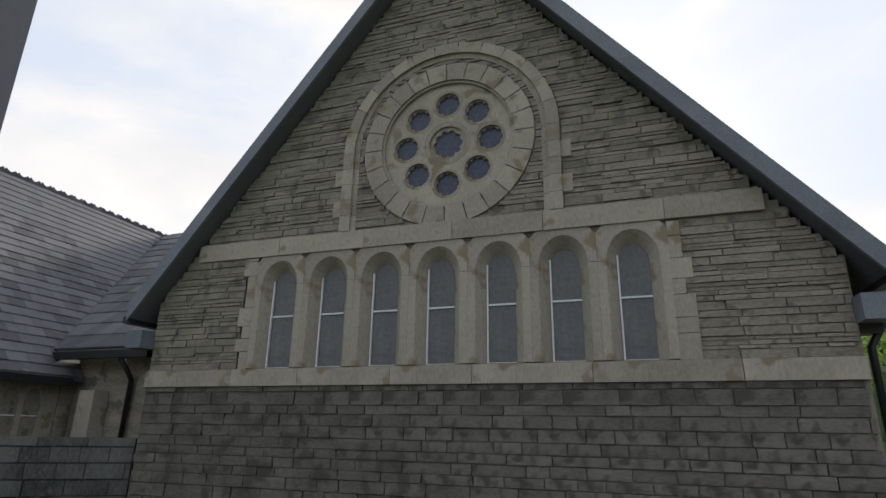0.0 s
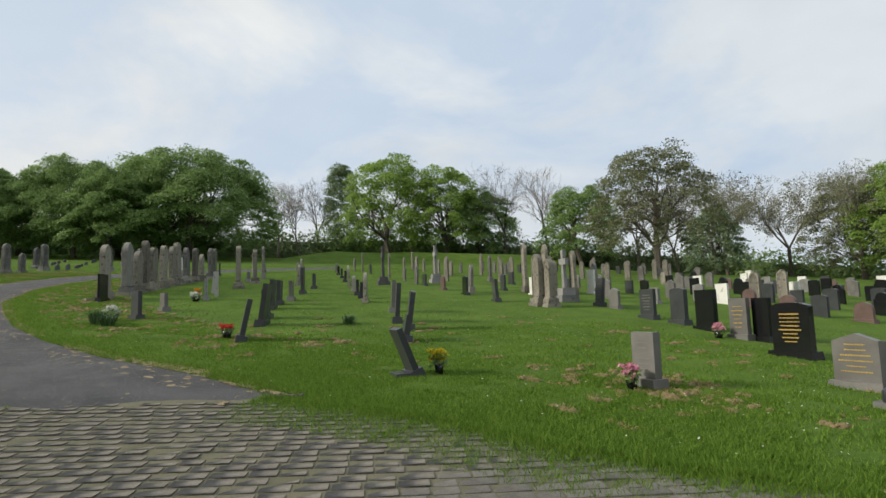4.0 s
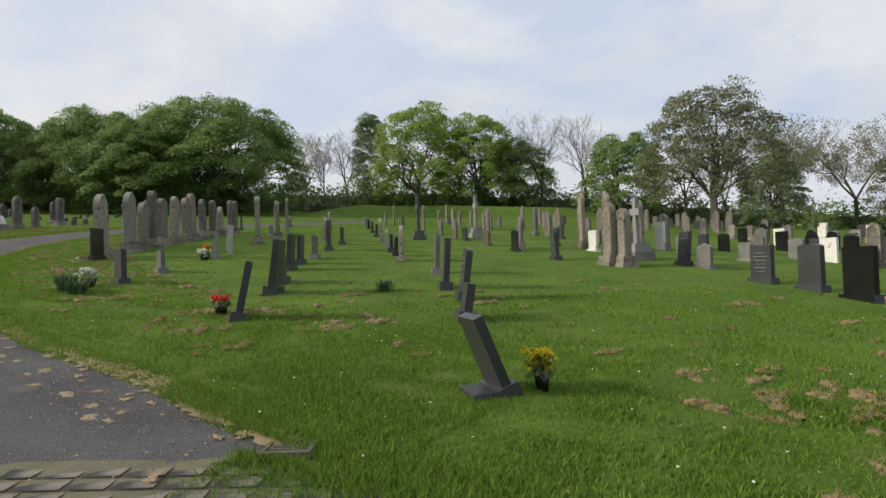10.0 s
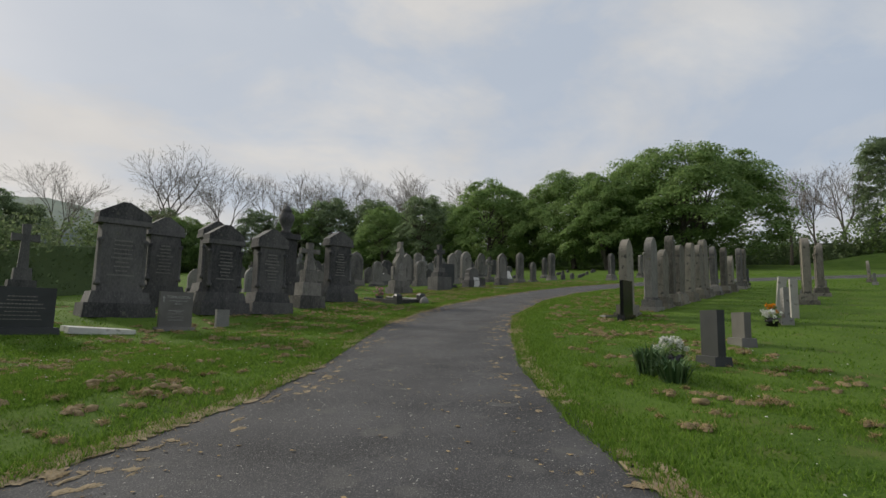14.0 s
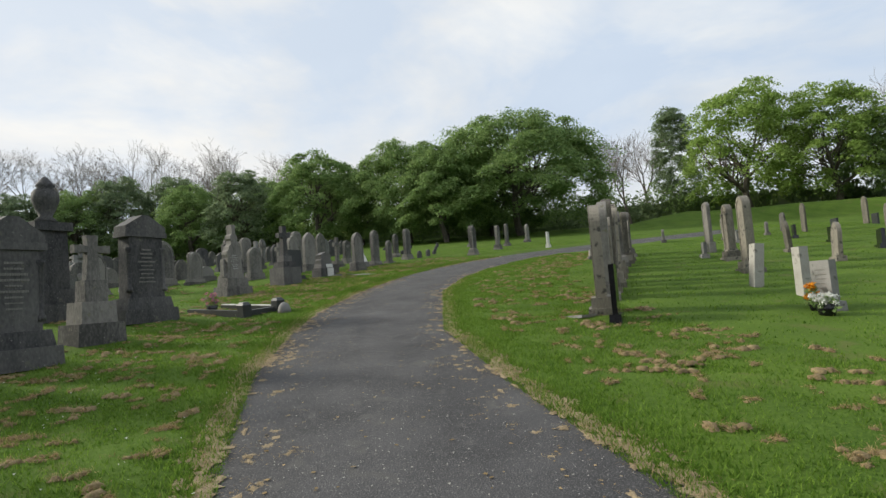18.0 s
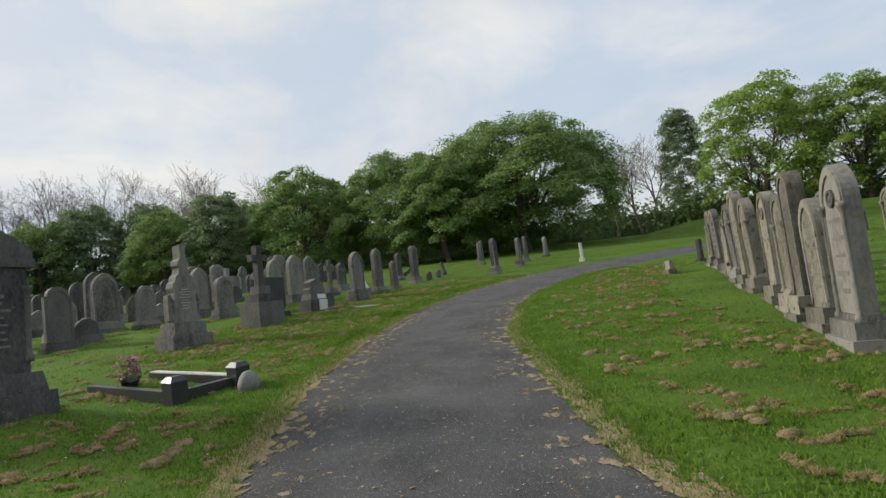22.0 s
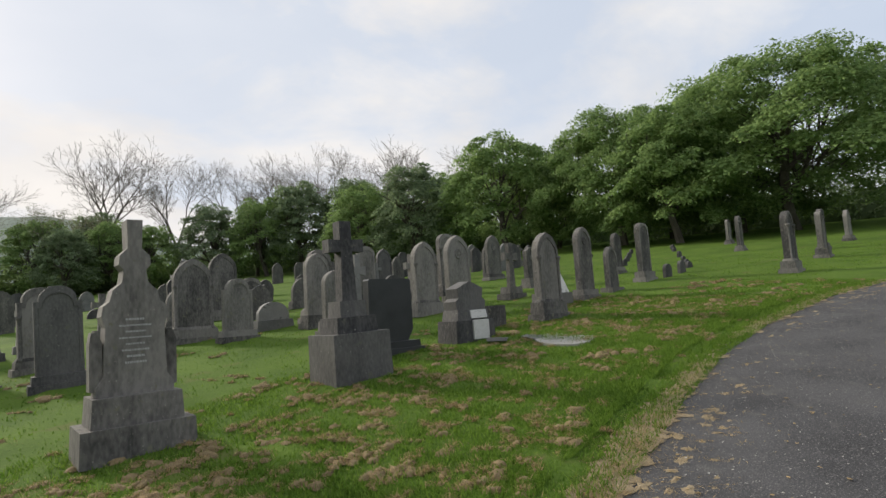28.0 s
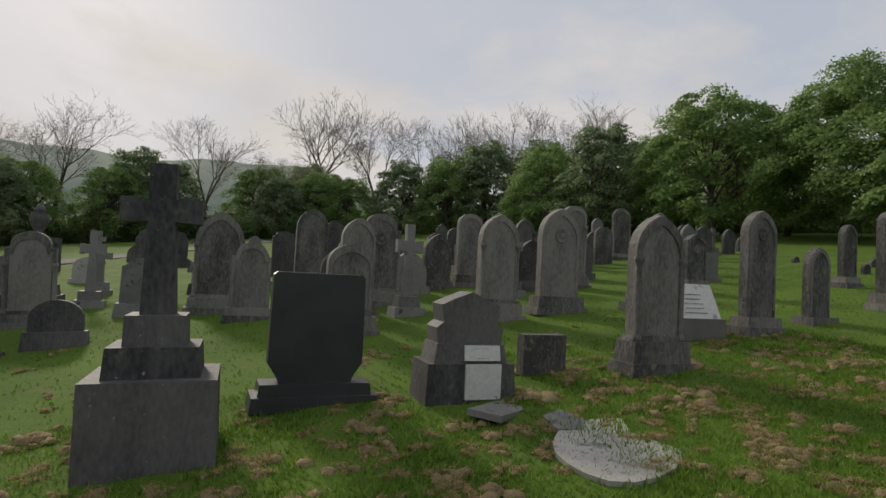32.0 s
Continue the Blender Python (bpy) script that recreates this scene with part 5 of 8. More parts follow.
# ---- south side of the upper drive ----
headstone("flat", 37.92, 5.22, 1.02, 0.62, "granite", text='gold', lines=9, face=-14, d=0.09)
row_r = random.Random(19)
for kx, ky, kh, kk, km in ((38.85, 5.2, 2.1, "gothic", "sandstone"), (40.75, 4.55, 2.2, "gothic", "soot"), (41.75, 4.2, 1.85, "gothic", "sandstone"), (43.35, 3.62, 2.0, "round", "sandstone"), (44.5, 3.2, 2.1, "shoulder", "sandstone"), (46.0, 2.7, 2.05, "gothic", "sandstone"), (46.85, 2.45, 2.25, "round", "sandstone"), (48.1, 1.95, 2.0, "gothic", "soot"), (49.1, 1.5, 1.95, "round", "sandstone"), (50.25, 1.07, 1.6, "gothic", "sandstone"), (52.0, 0.43, 1.95, "gothic", "soot"), (53.0, 0.16, 1.9, "round", "sandstone")):
    headstone(kk, kx, ky, kh, 0.66, km, face=-10 + row_r.uniform(-3, 3), d=0.18, plinth=0.3, lean=round(row_r.uniform(-2, 2), 1), tip=round(row_r.uniform(-2, 2), 1), text="dim" if row_r.random() < 0.4 else "")
headstone("gothic", 42.6, 3.9, 2.3, 0.42, "sandstone", face=-8, d=0.22, plinth=0.36, lean=1.5)
headstone("flat", 52.30, 2.00, 0.45, 0.50, "soot")
headstone("flat", 55.20, -0.40, 0.90, 0.35, "granite_dull")
headstone("flat", 40.80, 1.25, 0.95, 0.30, "lichen", plinth=0, d=0.2, tip=-6)
headstone("flat", 39.0, 1.3, 0.95, 0.3, "lichen", plinth=0, d=0.16)
headstone("flat", 37.60, 1.80, 0.85, 0.60, "greystone", text='dim')
headstone("round", 51.30, -2.60, 2.10, 0.60, "soot", plinth=0.4)
headstone("gothic", 47.35, -1.50, 1.95, 0.44, "sandstone", plinth=0.3, d=0.2)
headstone("gothic", 43.65, -0.15, 2.15, 0.46, "sandstone", plinth=0.3, d=0.2)
headstone("flat", 19.90, -2.50, 0.80, 0.40, "granite_grey", d=0.13, plinth=0.12, text='dim')
leaning = headstone("flat", 21.98, 0.08, 0.8, 0.42, "granite_dull", tip=22, d=0.09, plinth=0.1, lean=0)
part("base", block(0.5, 0.42, 0.16, "granite_dull", 0.92, "base"), leaning, pose(0, -0.18, 0, -22))
headstone("flat", 26.5, 2.0, 0.92, 0.46, "granite_dull", lean=0, tip=-12, d=0.1)
headstone("flat", 31.60, 4.00, 0.80, 0.42, "granite_dull", face=30)
headstone("flat", 33.80, 3.30, 0.60, 0.50, "granite_grey", face=20)
headstone("camber", 20.92, -7.45, 1.10, 0.74, "granite", text='gold', lines=8, d=0.16, plinth=0.12)
headstone("peak", 18.67, -5.30, 0.82, 0.62, "granite_grey", text='gold', d=0.14, plinth=0.1)
twin = headstone("round", 17.40, -4.30, 1.02, 0.44, "granite_dull", plinth=0.26, d=0.16, label="streaked dark stone memorial with an arched stone beside a square one")
part("tablet", stone_mesh("flat", 0.34, 0.62, 0.14, "granite_dull"), twin, Matrix.Translation((-0.33, 0.06, 0.24)))
part("base", block(0.84, 0.46, 0.16, "greystone", 0.95, "base"), twin, Matrix.Translation((-0.12, 0, 0)))
part("flower_block", lathe_mesh("flower_block", [(0.11, 0), (0.13, 0.02), (0.13, 0.14), (0.1, 0.17)], M["granite_dull"], 14), twin, Matrix.Translation((-0.28, -0.2, 0.16)))
headstone("camber", 16.70, -13.40, 1.18, 1.05, "greystone", text="dim", d=0.2, plinth=0.12)
heart_stone(16.03, -3.05)
headstone("gothic", 31.66, -9.35, 2.00, 0.53, "sandstone", d=0.2, plinth=0.3)
headstone("gothic", 31.18, -9.50, 1.82, 0.46, "sandstone", d=0.2, plinth=0.3)
headstone("gothic", 33.37, -11.38, 1.73, 0.38, "sandstone", d=0.2, plinth=0.3)
headstone("flat", 23.05, -8.85, 1.02, 0.50, "granite_grey", text='gold', d=0.12)
headstone("flat", 22.62, -9.05, 1.06, 0.44, "granite", d=0.12)
headstone("flat", 24.48, -9.50, 1.12, 0.62, "granite", d=0.14)
headstone("camber", 25.75, -9.95, 1.08, 0.55, "granite_dull", d=0.14)
headstone("flat", 27.05, -10.10, 0.96, 0.60, "granite_dull", d=0.12, text='dim')
headstone("flat", 22.10, -18.60, 1.25, 0.80, "marble", text='dim')
headstone("flat", 20.70, -18.90, 1.35, 0.84, "granite", text='gold')
headstone("flat", 18.60, -17.90, 1.20, 0.76, "granite", text='gold')
headstone("gothic", 29.00, -18.14, 1.49, 0.46, "sandstone")
headstone("gothic", 30.95, -22.98, 1.50, 0.53, "sandstone")
headstone("flat", 36.16, -15.90, 1.26, 0.53, "marble")
named_v = headstone("camber", 15.15, -10.80, 0.85, 0.78, "granite_grey", group='V', d=0.1)
headstone("camber", 14.0, -7.35, 0.68, 0.57, "granite_grey", text='dim', group='V', d=0.1)
headstone("flat", 13.27, -6.45, 0.66, 0.54, "granite_dull", text='', group='V', d=0.12)
headstone("shoulder", 12.63, -17.9, 1.55, 0.72, "granite", text='gold', group='V', d=0.12)
headstone("flat", 11.3, -15.7, 0.73, 0.8, "granite", text='gold', group='V', d=0.1)
headstone("flat", 13.97, -24.07, 1.53, 1.02, "granite", text='gold', group='V', d=0.1)
headstone("flat", 20.05, -19.35, 0.97, 0.94, "granite", text='gold', group='V', d=0.1)


# ---- beside the lane to the valley ----
headstone("taper", 9.45, -3.30, 1.2, 0.70, "lichen", group='V', text='dim', plinth=0.28, face=-20, d=0.14)
slab_v = headstone("flat", 9.75, -0.30, 1.30, 0.7, "granite", group='V', plinth=0.2, face=-20, d=0.12)
headstone("peak", 11.15, -0.95, 0.55, 0.76, "soot", group='V', plinth=0, face=-20, d=0.12, text='dim', lines=4)
headstone("flat", 7.64, -7.50, 0.94, 0.50, "granite", group='V', text='gold', face=-30)
headstone("flat", 6.68, -7.25, 0.54, 0.55, "granite", group='V', face=-30)
headstone("flat", 6.60, -5.40, 0.77, 0.90, "granite", group='V', text='gold', face=-30)


# ---- the leaning rows of the south lawn ----
for sx, sy, sh, sk, sm, tilt_ in ((29.1, 1.14, 1.1, "flat", "granite_dull", 8), (30.6, 0.75, 0.85, "flat", "granite_dull", -3), (33.39, 0.13, 1.0, "flat", "granite_dull", 4), (34.89, -0.41, 0.9, "flat", "granite_dull", 2), (36.43, -1.17, 0.8, "flat", "granite_grey", 0), (39.72, -2.38, 1.25, "camber", "granite_dull", 0), (42.5, -3.6, 0.8, "flat", "granite_dull", 0), (25.28, -1.15, 0.6, "flat", "granite_dull", 10), (27.17, -2.05, 1.0, "camber", "granite_dull", 8), (28.64, -2.35, 1.1, "flat", "granite_dull", 4), (31.22, -3.27, 1.05, "flat", "granite_grey", 3), (38.42, -10.28, 1.45, "gothic", "soot", 2), (33.7, -8.76, 0.95, "flat", "granite_dull", -4), (37.05, -13.79, 2.5, "gothic", "sandstone", 0), (36.3, -14.9, 2.2, "gothic", "sandstone", 0), (38.0, -13.2, 2.5, "gothic", "sandstone", 0), (36.15, -16.09, 1.6, "shoulder", "greystone", 0), (30.93, -11.64, 1.1, "flat", "granite_dull", 5), (47.13, -16.76, 1.8, "gothic", "soot", 0), (41.78, -27.15, 0.9, "round", "sandstone", 0), (40.63, -27.2, 0.9, "round", "sandstone", 0)):
    headstone(sk, sx, sy, sh, 0.62, sm, face=-14, d=0.12, plinth=0.14 if sh < 1.3 else 0.3, text="dim" if sm == "granite_dull" and sh > 0.9 else "", lines=6, tip=-tilt_)
cross_stone(44.89, -8.19, 2.3, 0.6, mat="soot_black", group="S", base=(0.8, 0.7, 0.25), label="tall black stone cross on the south lawn")
cross_stone(45.93, -12.06, 2.4, 0.6, mat="greystone", group="S", base=(0.8, 0.7, 0.3), label="tall pale stone cross on the south lawn")
cross_stone(32.97, -11.66, 2.2, 0.6, mat="greystone", group="S", base=(1.0, 0.8, 0.3), label="pale stone cross on a broad pale base")


# ---- trees ----
def limbs(r, height, trunk, spread, levels, bare, seedlings=5, lean=0.0):
    """Grows a skeleton: rows of start, end, radius at each."""
    segs = []

    def grow(p, d, length, rad, level):
        steps = 3 if level < 3 else 2
        for s in range(steps):
            wob = Vector((r.gauss(0, 1), r.gauss(0, 1), r.gauss(0, 0.6))) * (0.10 + 0.05 * level)
            d2 = (d + wob + Vector((0, 0, 0.10 if level > 0 else 0.0))).normalized()
            q = p + d2 * length / steps
            rad2 = rad * (0.86 if level else 0.9)
            segs.append((p, q, rad, rad2, level))
            if level < levels and (s > 0 or level > 0):
                for _ in range(1 if level > 1 else 2):
                    side = Vector((r.gauss(0, 1), r.gauss(0, 1), r.gauss(0.15, 0.5)))
                    side = (side - d2 * side.dot(d2)).normalized()
                    d3 = (d2 * r.uniform(0.5, 0.9) + side * spread * r.uniform(0.6, 1.1)).normalized()
                    grow(q, d3, length * r.uniform(0.55, 0.8), rad2 * r.uniform(0.5, 0.68), level + 1)
            p, d, rad = q, d2, rad2
        if level < levels:
            grow(p, d, length * 0.7, rad * 0.85, level + 1)

    grow(Vector((0, 0, -0.2)), Vector((lean, 0, 1)).normalized(), trunk, height * 0.022 + 0.06, 0)
    return segs


def limb_mesh(name, segs, mat, scale):
    verts, faces = [], []
    for p, q, ra, rb, level in segs:
        sides = 6 if level < 2 else 3
        d = (q - p).normalized()
        e = d.orthogonal().normalized()
        f = d.cross(e)
        k = len(verts)
        for c, rad in ((p, ra), (q, rb)):
            for i in range(sides):
                t = 2 * math.pi * i / sides
                verts.append((c + (e * math.cos(t) + f * math.sin(t)) * rad) * scale)
        faces += [(k + i, k + (i + 1) % sides, k + sides + (i + 1) % sides, k + sides + i) for i in range(sides)]
    return mesh_of(name, verts, faces, mat)


def leaf_cloud(name, centres, radii, per, size, mat, seed, flat=1.0, droop=0.3):
    """Many small bent leaves in uneven clumps: two triangles each, thickest at a clump's rim."""
    g = np.random.default_rng(seed)
    c = np.repeat(np.array(centres), per, axis=0)
    rr = np.repeat(np.array(radii), per)
    v = g.normal(size=(len(c), 3))
    v /= np.linalg.norm(v, axis=1, keepdims=True)
    v[:, 2] *= flat
    c = c + v * (rr * g.uniform(0.3, 1.0, len(c)) ** 0.4)[:, None]
    a = g.normal(size=(len(c), 3))
    a /= np.linalg.norm(a, axis=1, keepdims=True)
    up = v * 0.8 + g.normal(size=v.shape) * 0.6 + np.array([0, 0, 0.5])
    b = np.cross(up, a)
    b /= np.linalg.norm(b, axis=1, keepdims=True) + 1e-9
    a = np.cross(b, up)
    a /= np.linalg.norm(a, axis=1, keepdims=True) + 1e-9
    s = (size * g.uniform(0.6, 1.4, len(c)))[:, None]
    p0, p2 = c - a * s, c + a * s
    bend = np.array([0, 0, -1.0]) * s * droop
    p1, p3 = c + b * s * 0.55 + bend, c - b * s * 0.55 + bend
    verts = np.stack([p0, p1, p2, p3], 1).reshape(-1, 3)
    k = np.arange(len(c))[:, None] * 4
    faces = np.concatenate([k + [0, 1, 2], k + [0, 2, 3]])
    return big_mesh(name, verts, faces, mat)


def bough_cloud(name, r, height, width, low, boughs, per, size, mat, seed, top_round=1.0, flat=0.42, spread=0.17):
    """A crown of overlapping sprays: each bough is a domed, drooping shelf of leaves that face the light, dark beneath, with gaps between."""
    g = np.random.default_rng(seed)
    cs, ax, rs = [], [], []
    for k in range(boughs):
        az = k * 2.39996 + r.uniform(-0.35, 0.35)
        u = ((k + 0.5) / boughs) ** 0.85
        lift_ = 0.03 + 0.9 * u
        ring = max(0.02, 1 - lift_ ** (2.2 * top_round)) ** 0.5 * min(1.0, 0.72 + 1.3 * lift_)
        k_in = r.choice((1.0, 1.0, 0.95, 0.8, 0.55)) * r.uniform(0.88, 1.06)
        cs.append((ring * k_in * width / 2 * math.cos(az), ring * k_in * width / 2 * math.sin(az), low + (height - low) * lift_ * r.uniform(0.94, 1.03)))
        ax.append((math.cos(az), math.sin(az), 0.75 * (1 - lift_)))
        rs.append(spread * width * r.uniform(0.55, 1.1))
    c, a, rr = (np.repeat(np.array(v, float), per, axis=0) for v in (cs, ax, rs))
    n = len(c)
    disc = np.sqrt(g.random(n)) * (0.75 + 0.35 * np.sin(g.uniform(0, 6.28, n) * 3))
    th = g.uniform(0, 2 * math.pi, n)
    dx, dy = disc * np.cos(th) * rr, disc * np.sin(th) * rr
    dome = (1 - np.clip(disc, 0, 1.2) ** 2) * flat * rr * g.choice((1.0, 1.0, 0.85, 0.4, -0.3), n)
    out = dx * a[:, 0] + dy * a[:, 1]
    p = c + np.stack([dx, dy, dome - a[:, 2] * 0.55 * out + g.normal(0, 0.09, n) * rr], 1)
    up = np.stack([dx / rr * 0.6 + a[:, 0] * 0.25, dy / rr * 0.6 + a[:, 1] * 0.25, np.full(n, 0.8)], 1) + g.normal(0, 0.42, (n, 3))
    t = g.normal(size=(n, 3))
    b = np.cross(up, t)
    b /= np.linalg.norm(b, axis=1, keepdims=True) + 1e-9
    t = np.cross(b, up)
    t /= np.linalg.norm(t, axis=1, keepdims=True) + 1e-9
    s = (size * g.uniform(0.6, 1.4, n))[:, None]
    bend = np.array([0, 0, -1.0]) * s * 0.3
    verts = np.stack([p - t * s, p + b * s * 0.6 + bend, p + t * s, p - b * s * 0.6 + bend], 1).reshape(-1, 3)
    k4 = np.arange(n)[:, None] * 4
    return big_mesh(name, verts, np.concatenate([k4 + [0, 1, 2], k4 + [0, 2, 3]]), mat)


TREES = {}


def tree_kind(key, seed, height, width, low, leaf, clumps, per, size, label, spread=0.9, levels=3, top_round=1.0, flat=0.42, lobe=0.17):
    r = random.Random(seed)
    t = new("tree")
    tagged(t, label, "tree")
    segs = limbs(r, height, height * 0.3, spread, levels, False)
    top = max(q.z for _, q, *_ in segs)
    wide = max(math.hypot(q.x, q.y) for _, q, *_ in segs)
    f = min(height * 0.9 / top, width * 0.48 / wide)
    part("trunk", limb_mesh("trunk", segs, M["bark"], f), t)
    if leaf:
        part("crown", bough_cloud("crown", r, height, width, low, clumps, per, size, M[leaf], seed, top_round, flat, lobe), t)
    TREES[key] = t
    return t


def fine_limbs(r, spread, levels=6):
    """The skeleton of a winter ash: a forking fan of limbs that ends in a rounded spray of fine twigs."""
    segs = []

    def grow(p, d, length, rad, level):
        for step in range(2):
            wob = Vector((r.gauss(0, 1), r.gauss(0, 1), r.gauss(0, 0.5))) * (0.05 + 0.035 * level)
            d = (d + wob + Vector((0, 0, 0.05))).normalized()
            q = p + d * length / 2
            segs.append((p, q, rad, rad * 0.88, level))
            p, rad = q, rad * 0.88
            if level < levels and (step == 1 or level > 0):
                turn0 = r.uniform(0, 6.28)
                for n_ in range(3 if step == 1 and level < 4 else 2 if step == 1 else 1):
                    e = d.orthogonal().normalized()
                    side = e * math.cos(turn0 + n_ * 2.1) + d.cross(e) * math.sin(turn0 + n_ * 2.1)
                    a = r.uniform(0.32, 0.62) * spread * (1.25 if step == 0 else 1.0)
                    grow(p, (d * math.cos(a) + side * math.sin(a)).normalized(), length * r.uniform(0.6, 0.82) * (0.75 if step == 0 else 1.0), rad * r.uniform(0.55, 0.72), level + 1)

    grow(Vector((0, 0, -0.2)), Vector((r.uniform(-0.05, 0.05), r.uniform(-0.05, 0.05), 1)), 6.0, 0.34, 0)
    return segs


def bare_kind(key, seed, height, label, spread=0.75, buds=""):
    r = random.Random(seed)
    t = new("tree")
    tagged(t, label, "tree")
    segs = fine_limbs(r, spread, 6)
    top = max(q.z for _, q, *_ in segs)
    f = height / top
    part("trunk", limb_mesh("trunk", [s for s in segs if s[4] < 3], M["bark"], f), t)
    part("twig_spray", limb_mesh("twig_spray", [(p, q, max(a, 0.014 / f), max(b, 0.011 / f), l) for p, q, a, b, l in segs if s_ok(l)], M["twig"], f), t)
    if buds:
        ends = [tuple(q * f) for _, q, _, _, l in segs if l >= 5][::2]
        part("crown", leaf_cloud("crown", ends, [0.5] * len(ends), 4, 0.1, M[buds], seed), t)
    TREES[key] = t
    return t


def s_ok(level):
    return level >= 3


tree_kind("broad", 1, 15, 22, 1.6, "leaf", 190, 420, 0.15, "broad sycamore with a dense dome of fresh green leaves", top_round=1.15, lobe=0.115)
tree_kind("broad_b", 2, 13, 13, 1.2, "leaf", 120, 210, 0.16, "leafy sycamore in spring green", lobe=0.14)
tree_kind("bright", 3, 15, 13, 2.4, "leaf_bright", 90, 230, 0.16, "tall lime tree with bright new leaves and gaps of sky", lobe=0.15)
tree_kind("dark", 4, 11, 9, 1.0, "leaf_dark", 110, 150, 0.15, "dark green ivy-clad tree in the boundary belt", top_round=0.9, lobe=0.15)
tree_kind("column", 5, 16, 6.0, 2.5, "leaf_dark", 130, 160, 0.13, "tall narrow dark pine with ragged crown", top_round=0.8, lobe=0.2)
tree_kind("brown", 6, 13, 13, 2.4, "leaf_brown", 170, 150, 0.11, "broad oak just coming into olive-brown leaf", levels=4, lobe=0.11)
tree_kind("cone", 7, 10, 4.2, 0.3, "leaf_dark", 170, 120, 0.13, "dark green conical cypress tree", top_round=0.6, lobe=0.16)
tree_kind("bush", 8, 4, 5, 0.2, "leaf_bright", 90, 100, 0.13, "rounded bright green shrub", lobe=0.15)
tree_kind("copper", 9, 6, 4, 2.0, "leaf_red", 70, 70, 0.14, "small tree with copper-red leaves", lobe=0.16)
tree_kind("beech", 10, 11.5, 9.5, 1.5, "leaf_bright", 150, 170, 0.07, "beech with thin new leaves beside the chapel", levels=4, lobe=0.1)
bare_kind("bare_a", 21, 18, "tall ash still bare of leaves", 1.0)
bare_kind("bare_b", 22, 18, "leafless ash with upright branches", 0.85)
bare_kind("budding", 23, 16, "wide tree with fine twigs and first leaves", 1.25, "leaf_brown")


def plant_tree(key, x, y, h, turn=0.0, wide=1.0, sink=0.15):
    src = TREES[key]
    base = {"broad": 15, "broad_b": 13, "bright": 15, "dark": 11, "column": 16, "brown": 13, "cone": 10, "bush": 4, "copper": 6, "beech": 11.5, "bare_a": 18, "bare_b": 18, "budding": 16}[key]
    s = h / base
    z = lawn_at(x, y) - sink
    if key not in PLANTED:
        PLANTED.add(key)
        ob = src
    else:
        ob = copy_thing(src, Matrix())
    ob.matrix_basis = pose(x, y, z, 0, 0, turn) @ Matrix.Diagonal((s * wide, s * wide, s, 1))
    ob["group"] = "boundary trees"
    return ob


PLANTED = set()


# ---- where the trees stand ----
plant_tree("broad", 97, -1, 14.3, 20, 1.12)
plant_tree("broad", 99, 12.5, 12.4, 100, 0.92)
plant_tree("broad_b", 100, 24, 12.5, 40)
for tx, ty, th, tk, tr in ((111, -26, 17.5, "column", 0), (113, -22, 15, "bare_a", 40), (99, -30, 17, "bright", 0), (95, -38, 15.5, "bright", 120), (104, -40, 17, "bare_b", 20), (90, -46, 16.5, "bare_a", 80), (86, -52, 16, "bare_b", 10), (80, -53, 12, "broad_b", 70), (55, -41, 13, "brown", 0), (68, -69, 15.5, "budding", 20), (59, -69, 14.5, "budding", 80), (48, -64, 13.5, "budding", 0), (50, -68, 13, "brown", 160), (37.5, -58, 12.8, "bright", 30), (28, -62, 11.5, "bare_a", 140), (22, -64, 12, "budding", 200), (18, -57, 12.2, "broad_b", 90), (11.7, -57, 12.4, "broad_b", 200), (5, -51, 9, "bright", 200), (-1.9, -54, 10, "cone", 0), (-12, -67, 15.5, "brown", 60), (-8, -48, 6, "bush", 10), (16, -46, 5.6, "copper", 0),
                       (110, 91, 27, "bare_a", 0), (117, 73, 20, "bare_b", 30), (121, 67, 21, "bare_a", 90), (126, 58, 20, "bare_b", 140), (130, 48, 20, "bare_a", 200), (133, 39, 18, "bare_b", 250), (110, 55, 12.5, "dark", 0), (114, 49, 12.5, "dark", 90), (116, 28, 12, "broad_b", 0), (118, 38, 11, "dark", 200), (112, 64, 10, "dark", 300), (100, 86, 13, "budding", 60), (92, 96, 20, "bare_b", 60), (84, 100, 14, "dark", 20), (75, 105, 22, "bare_a", 300), (62, 100, 18, "bare_b", 10), (44, 59, 13, "dark", 40), (38, 62, 11, "dark", 140), (56, 90, 12, "broad_b", 140), (104, 76, 9, "broad_b", 240), (95, 80, 9, "dark", 100)):
    plant_tree(tk, tx, ty, th, tr)
plant_tree("beech", 17.7, 22.9, 12.0, 60, 0.92)
plant_tree("beech", 29.0, 34.5, 13.0, 200, 1.0)
for tx, ty, th, tk, tr in ((103, 2, 12, "broad_b", 10), (92, 8, 11, "broad_b", 60), (106, -14, 13, "bare_a", 10), (108, -18, 13, "bare_b", 60), (100, 34, 11, "dark", 30), (104, 42, 10, "broad_b", 70), (122, 50, 17, "bare_a", 160), (124, 44, 17, "bare_b", 100), (119, 62, 18, "bare_a", 30), (114, 80, 20, "bare_b", 200), (106, 88, 12, "dark", 10), (88, 98, 12, "dark", 80), (70, 103, 12, "broad_b", 20), (50, 66, 12, "dark", 70), (34, 66, 12, "dark", 10), (76, -60, 15, "bare_a", 33), (72, -64, 14, "bare_b", 93), (63, -60, 9, "dark", 13), (44, -66, 14, "bright", 10), (32, -64, 11, "dark", 50), (14, -64, 12, "budding", 20), (94, -44, 12, "broad_b", 20)):
    plant_tree(tk, tx, ty, th, tr)
